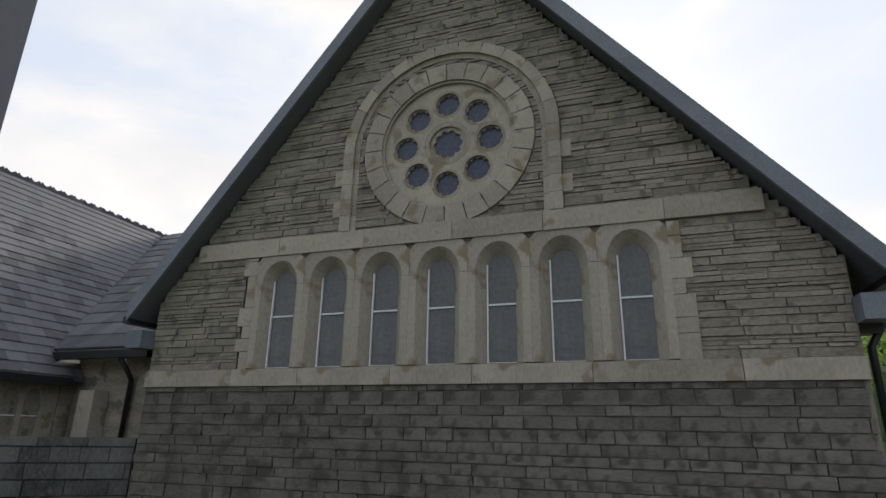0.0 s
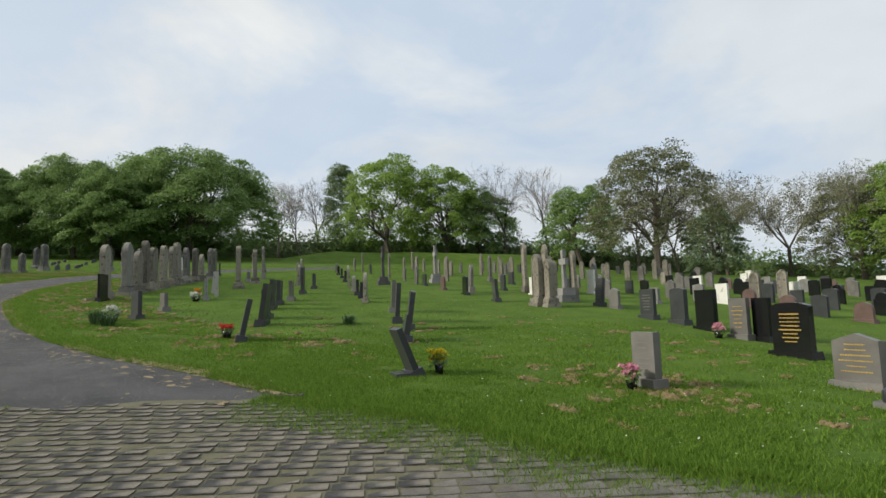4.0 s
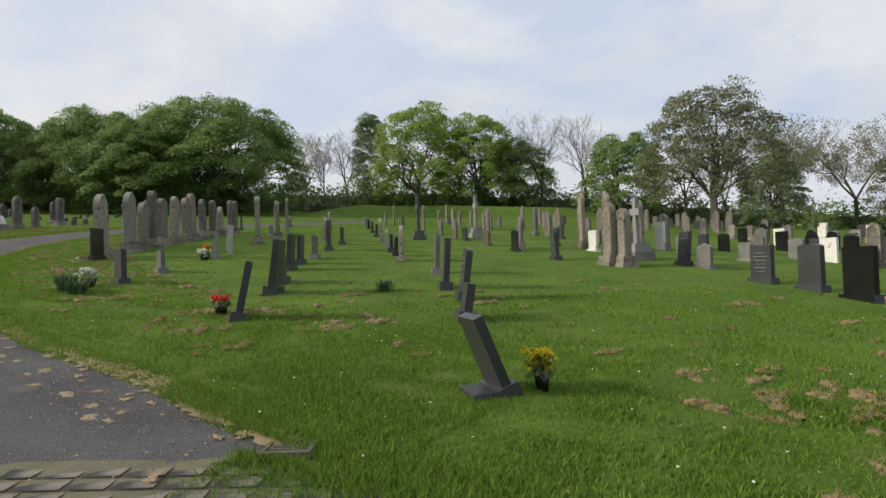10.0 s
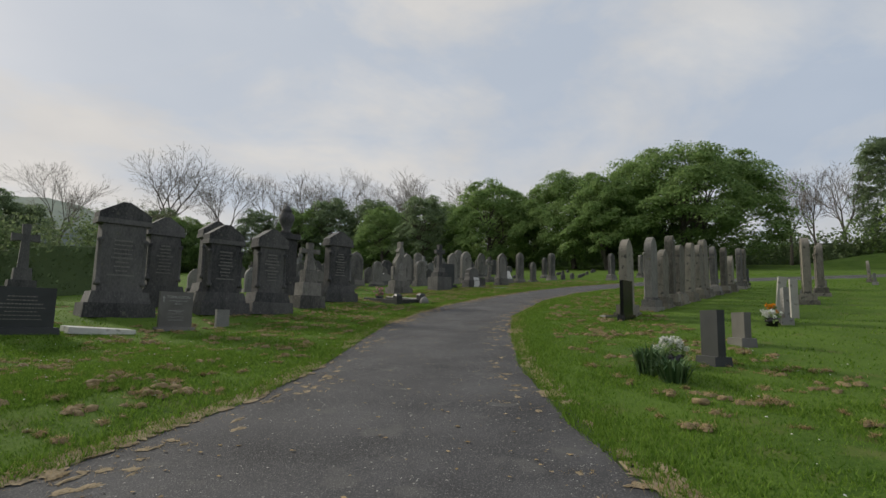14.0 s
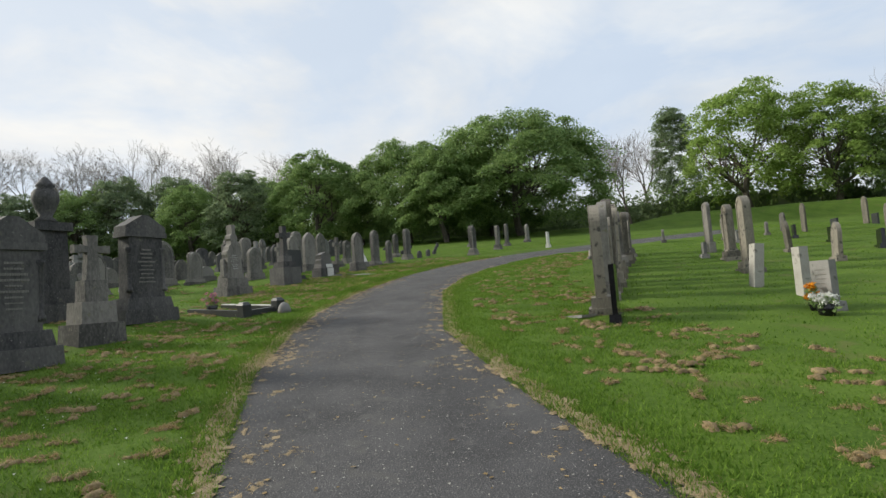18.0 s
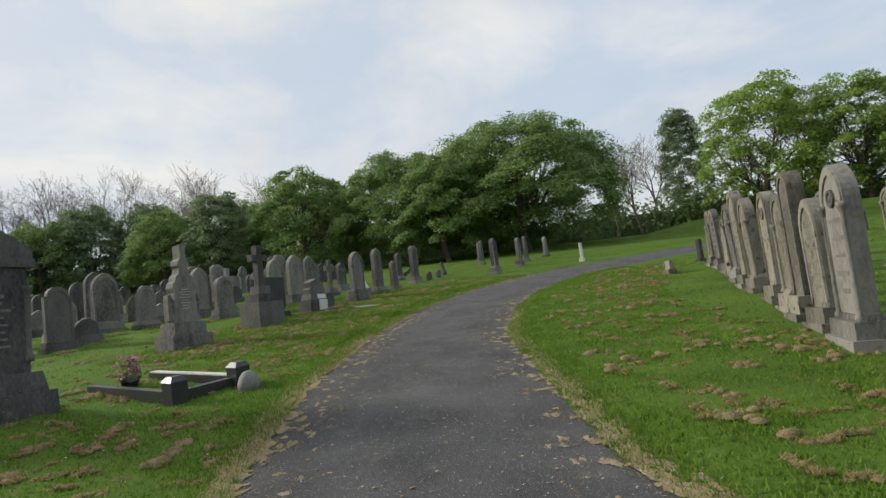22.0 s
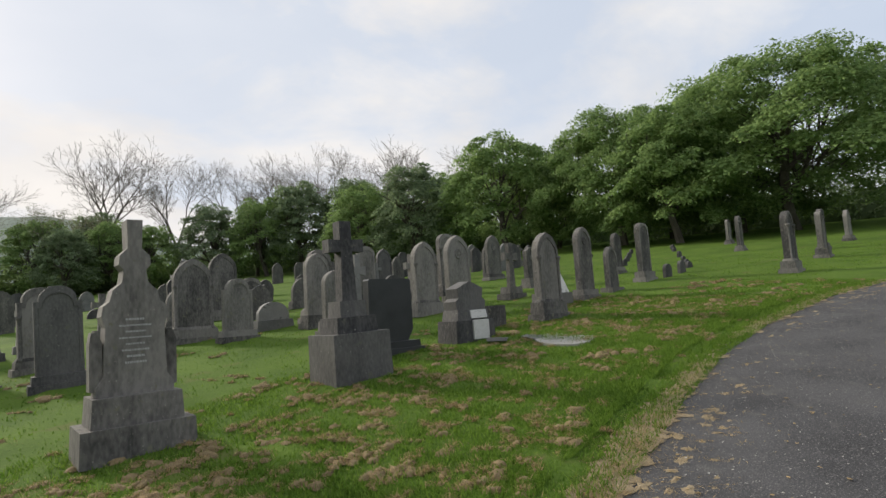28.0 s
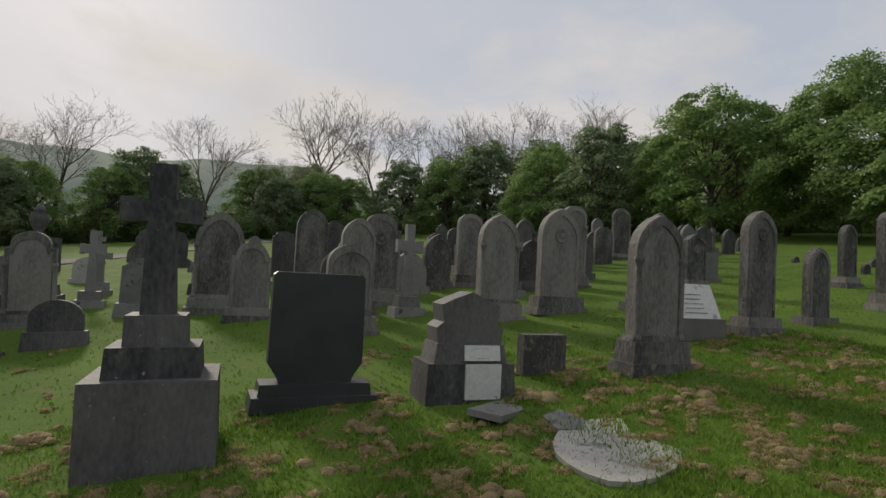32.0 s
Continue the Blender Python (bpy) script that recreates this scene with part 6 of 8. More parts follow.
for tx, ty, th, tk, tr, tw in ((-14.4, -37.1, 4.4, "bush", 10, 1.1), (-25.9, -37.7, 5.2, "brown", 30, 1.4), (-17.1, -32.3, 2.0, "bush", 80, 1.3), (-34.6, -33.7, 6.8, "bright", 20, 1.0), (-30.6, -27.2, 3.8, "bush", 200, 1.1), (-37.2, -25.9, 4.8, "brown", 90, 1.3), (-25.3, -16.3, 4.8, "broad_b", 60, 1.0), (3.9, -57.9, 10, "broad_b", 140, 0.85), (-10.7, -57.6, 9.8, "broad_b", 10, 0.8), (-13.4, -51.9, 7.0, "brown", 20, 0.9), (-15.6, -48.4, 5.8, "broad_b", 220, 0.8), (7.8, -62.6, 12, "broad_b", 300, 0.7), (2.1, -50.4, 6.5, "bright", 100, 0.7), (-6.5, -50, 5.5, "broad_b", 20, 0.9), (-20, -44, 4.5, "bush", 20, 1.4)):
    plant_tree(tk, tx, ty, th, tr, tw)
for tx, ty, th, tk, tr in ((113, 34, 11, "broad_b", 15), (115, 43, 10, "dark", 45), (112, 46, 9, "broad_b", 95), (109, 60, 11, "broad_b", 125), (107, 68, 11, "dark", 175), (102, 80, 10, "broad_b", 205), (97, 88, 11, "broad_b", 235), (80, 98, 11, "broad_b", 265), (66, 98, 11, "dark", 295), (108, 20, 11, "broad_b", 325), (106, 8, 12, "dark", 55)):
    plant_tree(tk, tx, ty, th, tr)


# ---- the setted yard ----
def at_chapel(x, y):
    p = chapel_at.inverted() @ Vector((x, y, 0))
    return -9.8 < p.x < MID + HALF + 0.05 and -0.02 < p.y < DEPTH


yx, yy = np.meshgrid(np.arange(-6, 24.6, 0.4), np.arange(-4, 26, 0.4), indexing="ij")
keep = inside(YARD, yx, yy)
vid = np.full(yx.shape, -1)
used = keep.copy()
used[1:] |= keep[:-1]
used[:, 1:] |= keep[:, :-1]
used[1:, 1:] |= keep[:-1, :-1]
vid[used] = np.arange(used.sum())
fi, fj = np.nonzero(keep[:-1, :-1])
yq = np.stack([vid[fi, fj], vid[fi + 1, fj], vid[fi + 1, fj + 1], vid[fi, fj + 1]], -1)
yq = yq[(yq >= 0).all(1)]
yz = base_height(yx, yy) + 0.002
yard = new("pavement", big_mesh("pavement", np.stack([yx[used], yy[used], yz[used]], -1), yq, M["joint"]))
tagged(yard, "yard of worn stone setts with mossy joints before the chapel", "pavement", kind="structure")

g = np.random.default_rng(8)
du, dv = np.array([0.36, 0.933]), np.array([0.933, -0.36])
centres = []
for i, v in enumerate(np.arange(-12, 26, 0.165)):
    u0 = -8 + (i % 2) * 0.1 + g.uniform(-0.03, 0.03)
    u = u0
    line = []
    while u < 34:
        step = g.uniform(0.2, 0.31)
        line.append((u + step / 2, step, v))
        u += step
    centres += line
centres = np.array(centres)
px_ = centres[:, :1] * du + centres[:, 2:] * dv
ok = inside(YARD, px_[:, 0], px_[:, 1]) & (px_[:, 1] > -3) & (px_[:, 0] > 2)
d_edge = edge_distance(YARD, px_[:, 0], px_[:, 1])
ok &= (d_edge > 0.1 * g.random(len(px_)))
centres, px_ = centres[ok], px_[ok]
ok = np.array([not at_chapel(*p) for p in px_])
centres, px_ = centres[ok], px_[ok]


def sett_arrays(c, p, r):
    """Eight corners and five faces for each sett: a splayed block with a rounded, tilted top."""
    n = len(c)
    hl, hw = c[:, 1] / 2 - 0.007, np.full(n, 0.0785) + r.uniform(-0.006, 0.004, n)
    z = base_height(p[:, 0], p[:, 1])
    tilt = r.normal(0, 0.0022, (n, 4)) + r.normal(0.006, 0.0022, (n, 1))
    out = []
    for top in (0, 1):
        k = 0.955 if top else 1.0
        for j, (a, b) in enumerate(((-1, -1), (1, -1), (1, 1), (-1, 1))):
            q = p + (a * hl * k)[:, None] * du + (b * hw * k)[:, None] * dv
            out.append(np.concatenate([q, (z - 0.03 if not top else z + tilt[:, j])[:, None]], 1))
    v = np.stack(out, 1)
    f = np.array([(4, 5, 6, 7), (1, 0, 4, 5), (2, 1, 5, 6), (3, 2, 6, 7), (0, 3, 7, 4)])[:, ::-1]
    return v, f


near_d = np.hypot(px_[:, 0] - 16.2, px_[:, 1] - 1.2)
order = np.argsort(near_d)
v, f = sett_arrays(centres[order[290:]], px_[order[290:]], g)
fs = (np.arange(len(v))[:, None, None] * 8 + f[None]).reshape(-1, 4)
rest = new("sett_paving", big_mesh("sett_paving", v.reshape(-1, 3), fs, M["sett"]))
rest.parent = yard
tagged(rest, kind="stuff")
v, f = sett_arrays(centres[order[:290]], px_[order[:290]], g)
for k in range(len(v)):
    c = v[k].mean(0)
    ob = new("sett", mesh_of("sett", v[k] - c, [tuple(q) for q in f], M["sett"]))
    ob.parent = yard
    ob.location = c


# ---- hedges and belts of leaves ----
def hedge(points, height, depth, leaf, label, per_metre=90, size=0.11, seed=1, bulge=0.35, name="hedge"):
    """A clipped or ragged hedge along a line: a leafy skin over a dark core."""
    r = np.random.default_rng(seed)
    line = resample(points, max(6, int(sum(math.dist(a, b) for a, b in zip(points, points[1:])) / 0.8)))
    mid = line[len(line) // 2]
    z0 = lawn_at(*mid)
    t = thing(name, Matrix.Translation((mid[0], mid[1], z0)), label, name)
    cs, rs = [], []
    for p in line:
        dz = lawn_at(*p) - z0
        hh = height * r.uniform(1 - bulge * 0.4, 1.0)
        for _ in range(7):
            cs.append((p[0] - mid[0] + r.normal(0, depth * 0.28), p[1] - mid[1] + r.normal(0, depth * 0.28), dz + hh * r.uniform(0.1, 0.92)))
            rs.append(depth * 0.45 * r.uniform(0.7, 1.1))
    part("foliage", leaf_cloud("foliage", cs, rs, max(8, per_metre // 7), size, M[leaf], seed), t)
    verts, faces = [], []
    for i, p in enumerate(line):
        d = line[min(i + 1, len(line) - 1)] - line[max(i - 1, 0)]
        nrm = np.array([-d[1], d[0]]) / (np.hypot(*d) + 1e-9) * depth * 0.2
        dz = lawn_at(*p) - z0
        for s, zz in ((-1, 0), (-1, height * 0.68), (1, height * 0.68), (1, 0)):
            verts.append((p[0] - mid[0] + s * nrm[0], p[1] - mid[1] + s * nrm[1], dz + zz * r.uniform(0.85, 1.0) - 0.1))
    n = len(line)
    faces = [(i * 4 + k, i * 4 + (k + 1) % 4, i * 4 + 4 + (k + 1) % 4, i * 4 + 4 + k) for i in range(n - 1) for k in range(4)] + [(0, 1, 2, 3), (n * 4 - 4, n * 4 - 3, n * 4 - 2, n * 4 - 1)]
    part("core", mesh_of("core", verts, faces, M["leaf_dark"]), t)
    return t


hedge([(22.0, 27.5), (25.5, 26.3), (28.6, 24.9)], 3.2, 1.5, "hedge", "tall dark clipped privet hedge beside the path", 900, 0.085, 3)
hedge([(34.5, 33), (39, 30.5), (42.5, 28.6)], 3.6, 2.0, "hedge", "rounded clipped green hedge among the graves", 800, 0.09, 4)
hedge([(28.5, 36), (33, 35), (36, 34)], 3.6, 2.0, "hedge", "long clipped green hedge with flat top", 700, 0.09, 5)
BELT = [(60, 108), (92, 98), (112, 82), (122, 60), (126, 36), (120, 18), (114, 6), (112, -10), (110, -24), (100, -40), (86, -58), (70, -72), (52, -74), (36, -68), (22, -68), (6, -60)]
for k, (p, q) in enumerate(zip(BELT, BELT[1:])):
    hedge([p, ((p[0] + q[0]) / 2 + (k % 3 - 1) * 1.5, (p[1] + q[1]) / 2 + 1), q], 4.6 if k < 5 else 4.0 + (k % 3) * 0.5, 5.0, ("leaf_dark", "hedge", "leaf")[k % 3], "dense belt of boundary shrubs below the trees", 170, 0.28, 20 + k, 0.9, "shrub_belt")

# ---- distance ----
def hills(name, near_r, height, az0, az1, mat, seed, label, base=-70, wob=0.25, step=0.8):
    r = random.Random(seed)
    ph = [r.uniform(0, 6) for _ in range(5)]
    n = int((az1 - az0) / step)
    verts, faces = [], []
    for i in range(n + 1):
        az = az0 + (az1 - az0) * i / n
        k = 1 + wob * (math.sin(az * 0.09 + ph[0]) * 0.6 + math.sin(az * 0.23 + ph[1]) * 0.3 + math.sin(az * 0.71 + ph[2]) * 0.08 + math.sin(az * 2.3 + ph[3]) * 0.025)
        e = math.sin(math.pi * min(1, max(0, i / n))) ** 0.25
        for rr, hh in ((near_r, base), (near_r * 1.25, base + (height * k - base) * 0.55 * e), (near_r * 1.5, height * k * e), (near_r * 2.2, base)):
            verts.append((20 + rr * math.sin(radians(az)), rr * math.cos(radians(az)), hh))
    for i in range(n):
        faces += [(i * 4 + k, i * 4 + k + 1, i * 4 + 5 + k, i * 4 + 4 + k) for k in range(3)]
    ob = new(name, mesh_of(name, verts, faces, mat, True))
    return tagged(ob, label, "backdrop", kind="structure")


# haze of the distance is mixed into the hills' base colours, paler with range
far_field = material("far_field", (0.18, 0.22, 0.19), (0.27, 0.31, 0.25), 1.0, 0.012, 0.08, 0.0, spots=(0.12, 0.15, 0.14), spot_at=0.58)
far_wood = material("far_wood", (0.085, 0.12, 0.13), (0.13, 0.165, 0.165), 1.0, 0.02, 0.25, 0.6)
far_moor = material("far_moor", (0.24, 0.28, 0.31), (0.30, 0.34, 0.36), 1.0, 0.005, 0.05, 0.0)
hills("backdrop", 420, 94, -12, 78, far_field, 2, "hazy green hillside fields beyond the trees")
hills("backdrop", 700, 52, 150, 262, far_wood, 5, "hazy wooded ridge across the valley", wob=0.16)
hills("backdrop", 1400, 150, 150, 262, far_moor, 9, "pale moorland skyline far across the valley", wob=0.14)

# ---- things by the fork of the drives ----
def bollard(x, y):
    t = thing("bollard", pose(x, y, lawn_at(x, y) - 0.05, 3, -7, -35), "square dark recycled-plastic bollard with a yellow band, leaning in the grass", "bollard")
    part("post", box_mesh("post", 0.125, 0.125, 0.98, M["post"], 0.01), t)
    part("band", box_mesh("band", 0.131, 0.131, 0.06, M["yellow"], 0.004), t, Matrix.Translation((0, 0, 0.84)), "yellow reflective band")
    part("cap", box_mesh("cap", 0.125, 0.125, 0.03, M["post"], 0.008, 0.6), t, Matrix.Translation((0, 0, 0.98)))


bollard(25.98, 10.42)


def litter_bin(x, y):
    t = thing("litter_bin", pose(x, y, lawn_at(x, y) - 0.02, 0, 0, 20), "small round slatted litter bin on the grass edge", "bin")
    part("liner", lathe_mesh("liner", [(0.2, 0), (0.22, 0.62), (0.2, 0.62), (0.19, 0.05)], M["iron"], 16), t)
    slat = box_mesh("slat", 0.055, 0.02, 0.66, M["post"], 0.004)
    pale_slat = box_mesh("slat", 0.055, 0.02, 0.66, M["lead"], 0.004)
    for i in range(14):
        part("slat", pale_slat if i % 2 else slat, t, pose(0, 0, 0, 0, 0, i * 360 / 14) @ Matrix.Translation((0, 0.235, 0)))


litter_bin(26.9, 20.6)


def drain(x, y, turn=0.0):
    z = float(base_height(x, y)) + 0.012
    t = thing("drain_grate", pose(x, y, z, 0, 0, turn), "rusty iron drain grating set in the tarmac edge", "drain")
    bm = bmesh.new()
    for a0, a1, b0, b1 in ((-0.24, 0.24, -0.17, -0.14), (-0.24, 0.24, 0.14, 0.17), (-0.24, -0.21, -0.14, 0.14), (0.21, 0.24, -0.14, 0.14)):
        add_box(bm, a0, a1, b0, b1, 0, 0.03)
    part("frame", from_bm("frame", bm, M["bark"]), t)
    bar = box_mesh("bar", 0.022, 0.28, 0.025, M["bark"], 0.003)
    for i in range(9):
        part("bar", bar, t, Matrix.Translation((-0.18 + i * 0.045, 0, 0)))


drain(21.55, 2.0, -25)
drain(11.75, -0.9, 30)


def flat_slab(x, y, w, d, mat, turn, label, z=0.05, tilt=(2, 3), sides=4):
    t = thing("fallen_slab", pose(x, y, lawn_at(x, y) - 0.03, tilt[0], tilt[1], turn), label, "gravestone")
    if sides == 4:
        part("slab", box_mesh("slab", w, d, z + 0.02, M[mat], 0.012), t)
    else:
        part("slab", slab_mesh("slab", [(w / 2 * math.cos(2 * math.pi * i / sides) * (1 + 0.04 * math.sin(5 * i)), d / 2 * math.sin(2 * math.pi * i / sides)) for i in range(sides)], z + 0.02, M[mat], 0.008), t, pose(0, 0, z / 2, 90))


flat_slab(31.3, 14.85, 1.15, 0.6, "marble", -25, "white marble slab lying flat in the grass", 0.1)
flat_slab(53.6, 11.85, 1.4, 1.0, "lichen", 20, "pale lichened oval slab lying in the grass", 0.04, (-1, -5), sides=18)
flat_slab(53.85, 13.1, 1.0, 0.35, "greystone", 10, "grey stone ledger sunk in the grass", 0.04)
flat_slab(53.85, 12.45, 0.6, 0.4, "greystone", 40, "broken corner of a grey slab in the grass", 0.05, (-1, -5), sides=5)
flat_slab(38.6, 5.75, 0.6, 0.35, "greystone", 30, "small grey slab lying before a headstone", 0.03)


def kerb_grave(corner, turn, wide, long_, mat, label, tall=0.16, posts=False, fill=None, text=False, tilt=(0, 0)):
    x, y = corner
    z = lawn_at(x, y) - 0.05
    t = thing("kerbed_grave", pose(x, y, z, tilt[0], tilt[1], turn), label, "grave")
    part("kerb", block(0.13, long_, tall + 0.05, mat, 1.0, "kerb"), t, Matrix.Translation((0, long_ / 2, 0)))
    part("kerb", block(0.13, long_, tall + 0.05, mat, 1.0, "kerb"), t, Matrix.Translation((wide, long_ / 2, 0)))
    part("kerb", block(wide - 0.13, 0.13, tall + 0.04, mat, 1.0, "kerb"), t, Matrix.Translation((wide / 2, 0.065, 0)))
    if fill:
        part("infill", block(wide - 0.14, long_ - 0.14, 0.1, fill, 1.0, "infill"), t, Matrix.Translation((wide / 2, long_ / 2 + 0.065, 0)))
    if posts:
        for px2 in (0, wide):
            part("corner_post", block(0.24, 0.24, 0.36, mat, 1.0, "corner_post"), t, Matrix.Translation((px2, 0, 0)))
            part("post_cap", block(0.26, 0.26, 0.07, mat, 0.55, "post_cap"), t, Matrix.Translation((px2, 0, 0.36)))
    if text:
        part("tablet", block(0.13, long_ * 0.9, 0.02, "marble", 1.0, "kerb_tablet"), t, Matrix.Translation((wide, long_ / 2 + 0.1, tall + 0.05)), "white inscribed strip")
        inscribe(t, writing(long_ * 0.8, 0.16, "dim_letter", 3, 2, 0.95), pose(wide, long_ / 2 + 0.1, tall + 0.0715, -90, 0, 90))
    return t


kerb_grave((42.0, 13.15), -36, 1.0, 2.5, "granite_dull", "black granite kerbed grave with square corner posts and white inscribed strip", 0.17, True, None, True, (3.2, -3.5))
boulder = thing("boulder", pose(42.45, 12.3, lawn_at(42.45, 12.3) - 0.04, 0, 0, 20), "rounded grey boulder beside a kerbed grave", "boulder", "", mesh_of("boulder", [(0.22 * math.cos(a) * c * (1 + 0.1 * math.sin(3 * a + b)), 0.18 * math.sin(a) * c * (1 + 0.08 * math.cos(2 * a)), 0.3 * math.sin(b)) for b, c in ((0, 1.0), (0.4, 0.98), (0.8, 0.78), (1.2, 0.42), (1.5, 0.08)) for a in [2 * math.pi * i / 14 for i in range(14)]], [(k * 14 + i, k * 14 + (i + 1) % 14, k * 14 + 14 + (i + 1) % 14, k * 14 + 14 + i) for k in range(4) for i in range(14)] + [tuple(range(56, 70)), tuple(range(13, -1, -1))], M["greystone"], True))


def bouquet(x, y, mat, label, h=0.32, r=0.16, pot="granite", n=26, z=None, pot_h=0.2):
    """Flowers in a small pot: stems, leaves, round heads."""
    z = lawn_at(x, y) if z is None else z
    t = thing("flower_pot", pose(x, y, z - 0.02), label, "flowers")
    part("pot", lathe_mesh("pot", [(r * 0.55, 0), (r * 0.62, pot_h * 0.4), (r * 0.8, pot_h), (r * 0.7, pot_h)], M[pot], 12), t)
    rr = random.Random(int(x * 100))
    cs = [(rr.gauss(0, r * 0.45), rr.gauss(0, r * 0.45), pot_h + rr.uniform(0.02, h - pot_h * 0.4)) for _ in range(n)]
    tagged(part("blooms", leaf_cloud("blooms", cs, [0.045] * n, 14, 0.026, M[mat], n, 0.9), t), kind="stuff")
    tagged(part("leaves", leaf_cloud("leaves", [(a * 0.9, b * 0.9, c - 0.07) for a, b, c in cs], [0.07] * n, 5, 0.04, M["leaf"], n + 1), t), kind="stuff")


bouquet(43.45, 14.55, "mauve_petal", "purple and orange flowers in a black vase on a kerbed grave", 0.42, 0.2, "granite")
bouquet(19.85, -2.15, "pink_petal", "pink silk flowers in a black pot by a headstone", 0.24, 0.11)
bouquet(21.86, -0.26, "yellow_petal", "yellow daffodils laid at the foot of a leaning stone", 0.26, 0.1)
bouquet(23.35, -8.45, "pink_petal", "bright pink flowers beside a granite headstone", 0.25, 0.14)
bouquet(31.25, 4.55, "white_petal", "white flowers in a low dark trough by a headstone", 0.3, 0.2)
bouquet(37.0, 2.2, "white_petal", "white and lilac flowers before a grey headstone", 0.24, 0.2)
bouquet(37.45, 2.1, "orange_petal", "orange flowers before a grey headstone", 0.34, 0.12)
bouquet(13.35, -6.1, "white_petal", "white flowers at the foot of a headstone", 0.2, 0.12)
bouquet(14.9, -10.2, "red_petal", "red and white flowers before a granite headstone", 0.2, 0.16)
bouquet(10.95, 0.75, "orange_petal", "orange flowers in a square black pot on green chippings", 0.3, 0.15)
bouquet(27.0, 2.2, "red_petal", "red and purple flowers at the foot of a leaning stone", 0.2, 0.14)


def daffodil_clump(x, y, label, n=160, h=0.5, r_=0.28):
    """Long strap leaves arching from one root."""
    g2 = np.random.default_rng(int(x * 10))
    az, ln = g2.uniform(0, 2 * math.pi, n), g2.uniform(0.6, 1.0, n) * h
    c = np.stack([np.cos(az), np.sin(az), 0 * az], 1)
    root = c * g2.uniform(0, 0.15, n)[:, None]
    side = np.stack([-np.sin(az), np.cos(az), 0 * az], 1) * 0.012
    up = np.array([0, 0, 1.0])
    out = g2.uniform(0.2, 1.0, n)[:, None] * r_
    mid = root + c * out * 0.45 + up * (ln * 0.7)[:, None]
    tip = root + c * out * 1.3 + up * (ln * g2.uniform(0.5, 1.0, n))[:, None]
    v = np.stack([root - side, root + side, mid + side * 0.9, mid - side * 0.9, tip], 1).reshape(-1, 3)
    k = np.arange(n)[:, None] * 5
    f = np.concatenate([k + [0, 1, 2], k + [0, 2, 3], k + [3, 2, 4]])
    t = thing("daffodil_clump", pose(x, y, lawn_at(x, y) - 0.02), label, "plant")
    part("leaves", big_mesh("leaves", v, f, M["daffodil"]), t)


daffodil_clump(30.7, 4.85, "clump of spent daffodil leaves in the grass")
daffodil_clump(30.2, 4.6, "clump of arching daffodil leaves beside a headstone", 120, 0.42)
daffodil_clump(28.6, -1.0, "tuft of daffodil leaves at a grave", 80, 0.35)

# ---- larger memorials of the upper drive ----
def block_cross(x, y):
    t = thing("cross_memorial", pose(x, y, lawn_at(x, y) - 0.06, 0, -1.5, -30), "weathered stone cross on a heavy three-stepped block base", "memorial", GROUPS["N"])
    part("base", block(0.98, 0.8, 0.74, "soot_black", 0.98), t)
    part("base", block(0.7, 0.56, 0.24, "soot_black", 0.95), t, Matrix.Translation((0, 0, 0.74)))
    part("base", block(0.46, 0.38, 0.24, "soot_black", 0.96), t, Matrix.Translation((0, 0, 0.98)))
    pts = [(0.13, 0), (0.1, 0.75), (0.3, 0.74), (0.3, 0.94), (0.1, 0.93), (0.1, 1.22), (-0.1, 1.22), (-0.1, 0.93), (-0.3, 0.94), (-0.3, 0.74), (-0.1, 0.75), (-0.13, 0)]
    part("cross", slab_mesh("cross", pts, 0.2, M["soot_black"], 0.02), t, Matrix.Translation((0, 0, 1.22)))


block_cross(51.15, 14.7)


def open_book(x, y):
    t = thing("book_memorial", pose(x, y, lawn_at(x, y) - 0.05, 0, 0, -30), "low sooty memorial with carved scrolls and a white marble tablet", "memorial", GROUPS["N"])
    part("base", block(1.0, 0.56, 0.42, "soot_black", 0.96), t)
    part("base", block(0.82, 0.46, 0.2, "soot_black", 0.92), t, Matrix.Translation((0, 0, 0.42)))
    pts = [(0.36, 0), (0.38, 0.16), (0.3, 0.22), (0.33, 0.4), (0.2, 0.46), (0, 0.54), (-0.2, 0.46), (-0.33, 0.4), (-0.3, 0.22), (-0.38, 0.16), (-0.36, 0)]
    part("crest", slab_mesh("crest", pts, 0.34, M["soot_black"], 0.03), t, Matrix.Translation((0, 0, 0.62)))
    part("tablet", box_mesh("tablet", 0.4, 0.03, 0.36, M["marble"], 0.004), t, Matrix.Translation((0.12, -0.285, 0.06)), "white marble tablet")
    part("tablet", box_mesh("tablet", 0.4, 0.03, 0.16, M["marble"], 0.004), t, pose(0.12, -0.25, 0.45, -14), "white marble tablet")
    inscribe(t, writing(0.36, 0.15, "dim_letter", 2, 2), pose(0.12, -0.272, 0.45, -14))


open_book(53.95, 13.75)


def desk_stone(x, y):
    t = thing("desk_tablet", pose(x, y, lawn_at(x, y) - 0.05, 0, 0, -30), "pinkish desk-shaped memorial with a white sloping tablet", "memorial", GROUPS["N"])
    part("body", block(1.0, 0.56, 0.36, "granite_grey", 0.97), t)
    part("face", box_mesh("face", 0.9, 0.05, 0.6, M["marble"], 0.006), t, pose(0, -0.2, 0.33, -26), "white sloping tablet")
    inscribe(t, writing(0.66, 0.46, "dim_letter", 5, 5, 0.8), pose(0, -0.227, 0.36, -26))


desk_stone(58.35, 12.8)


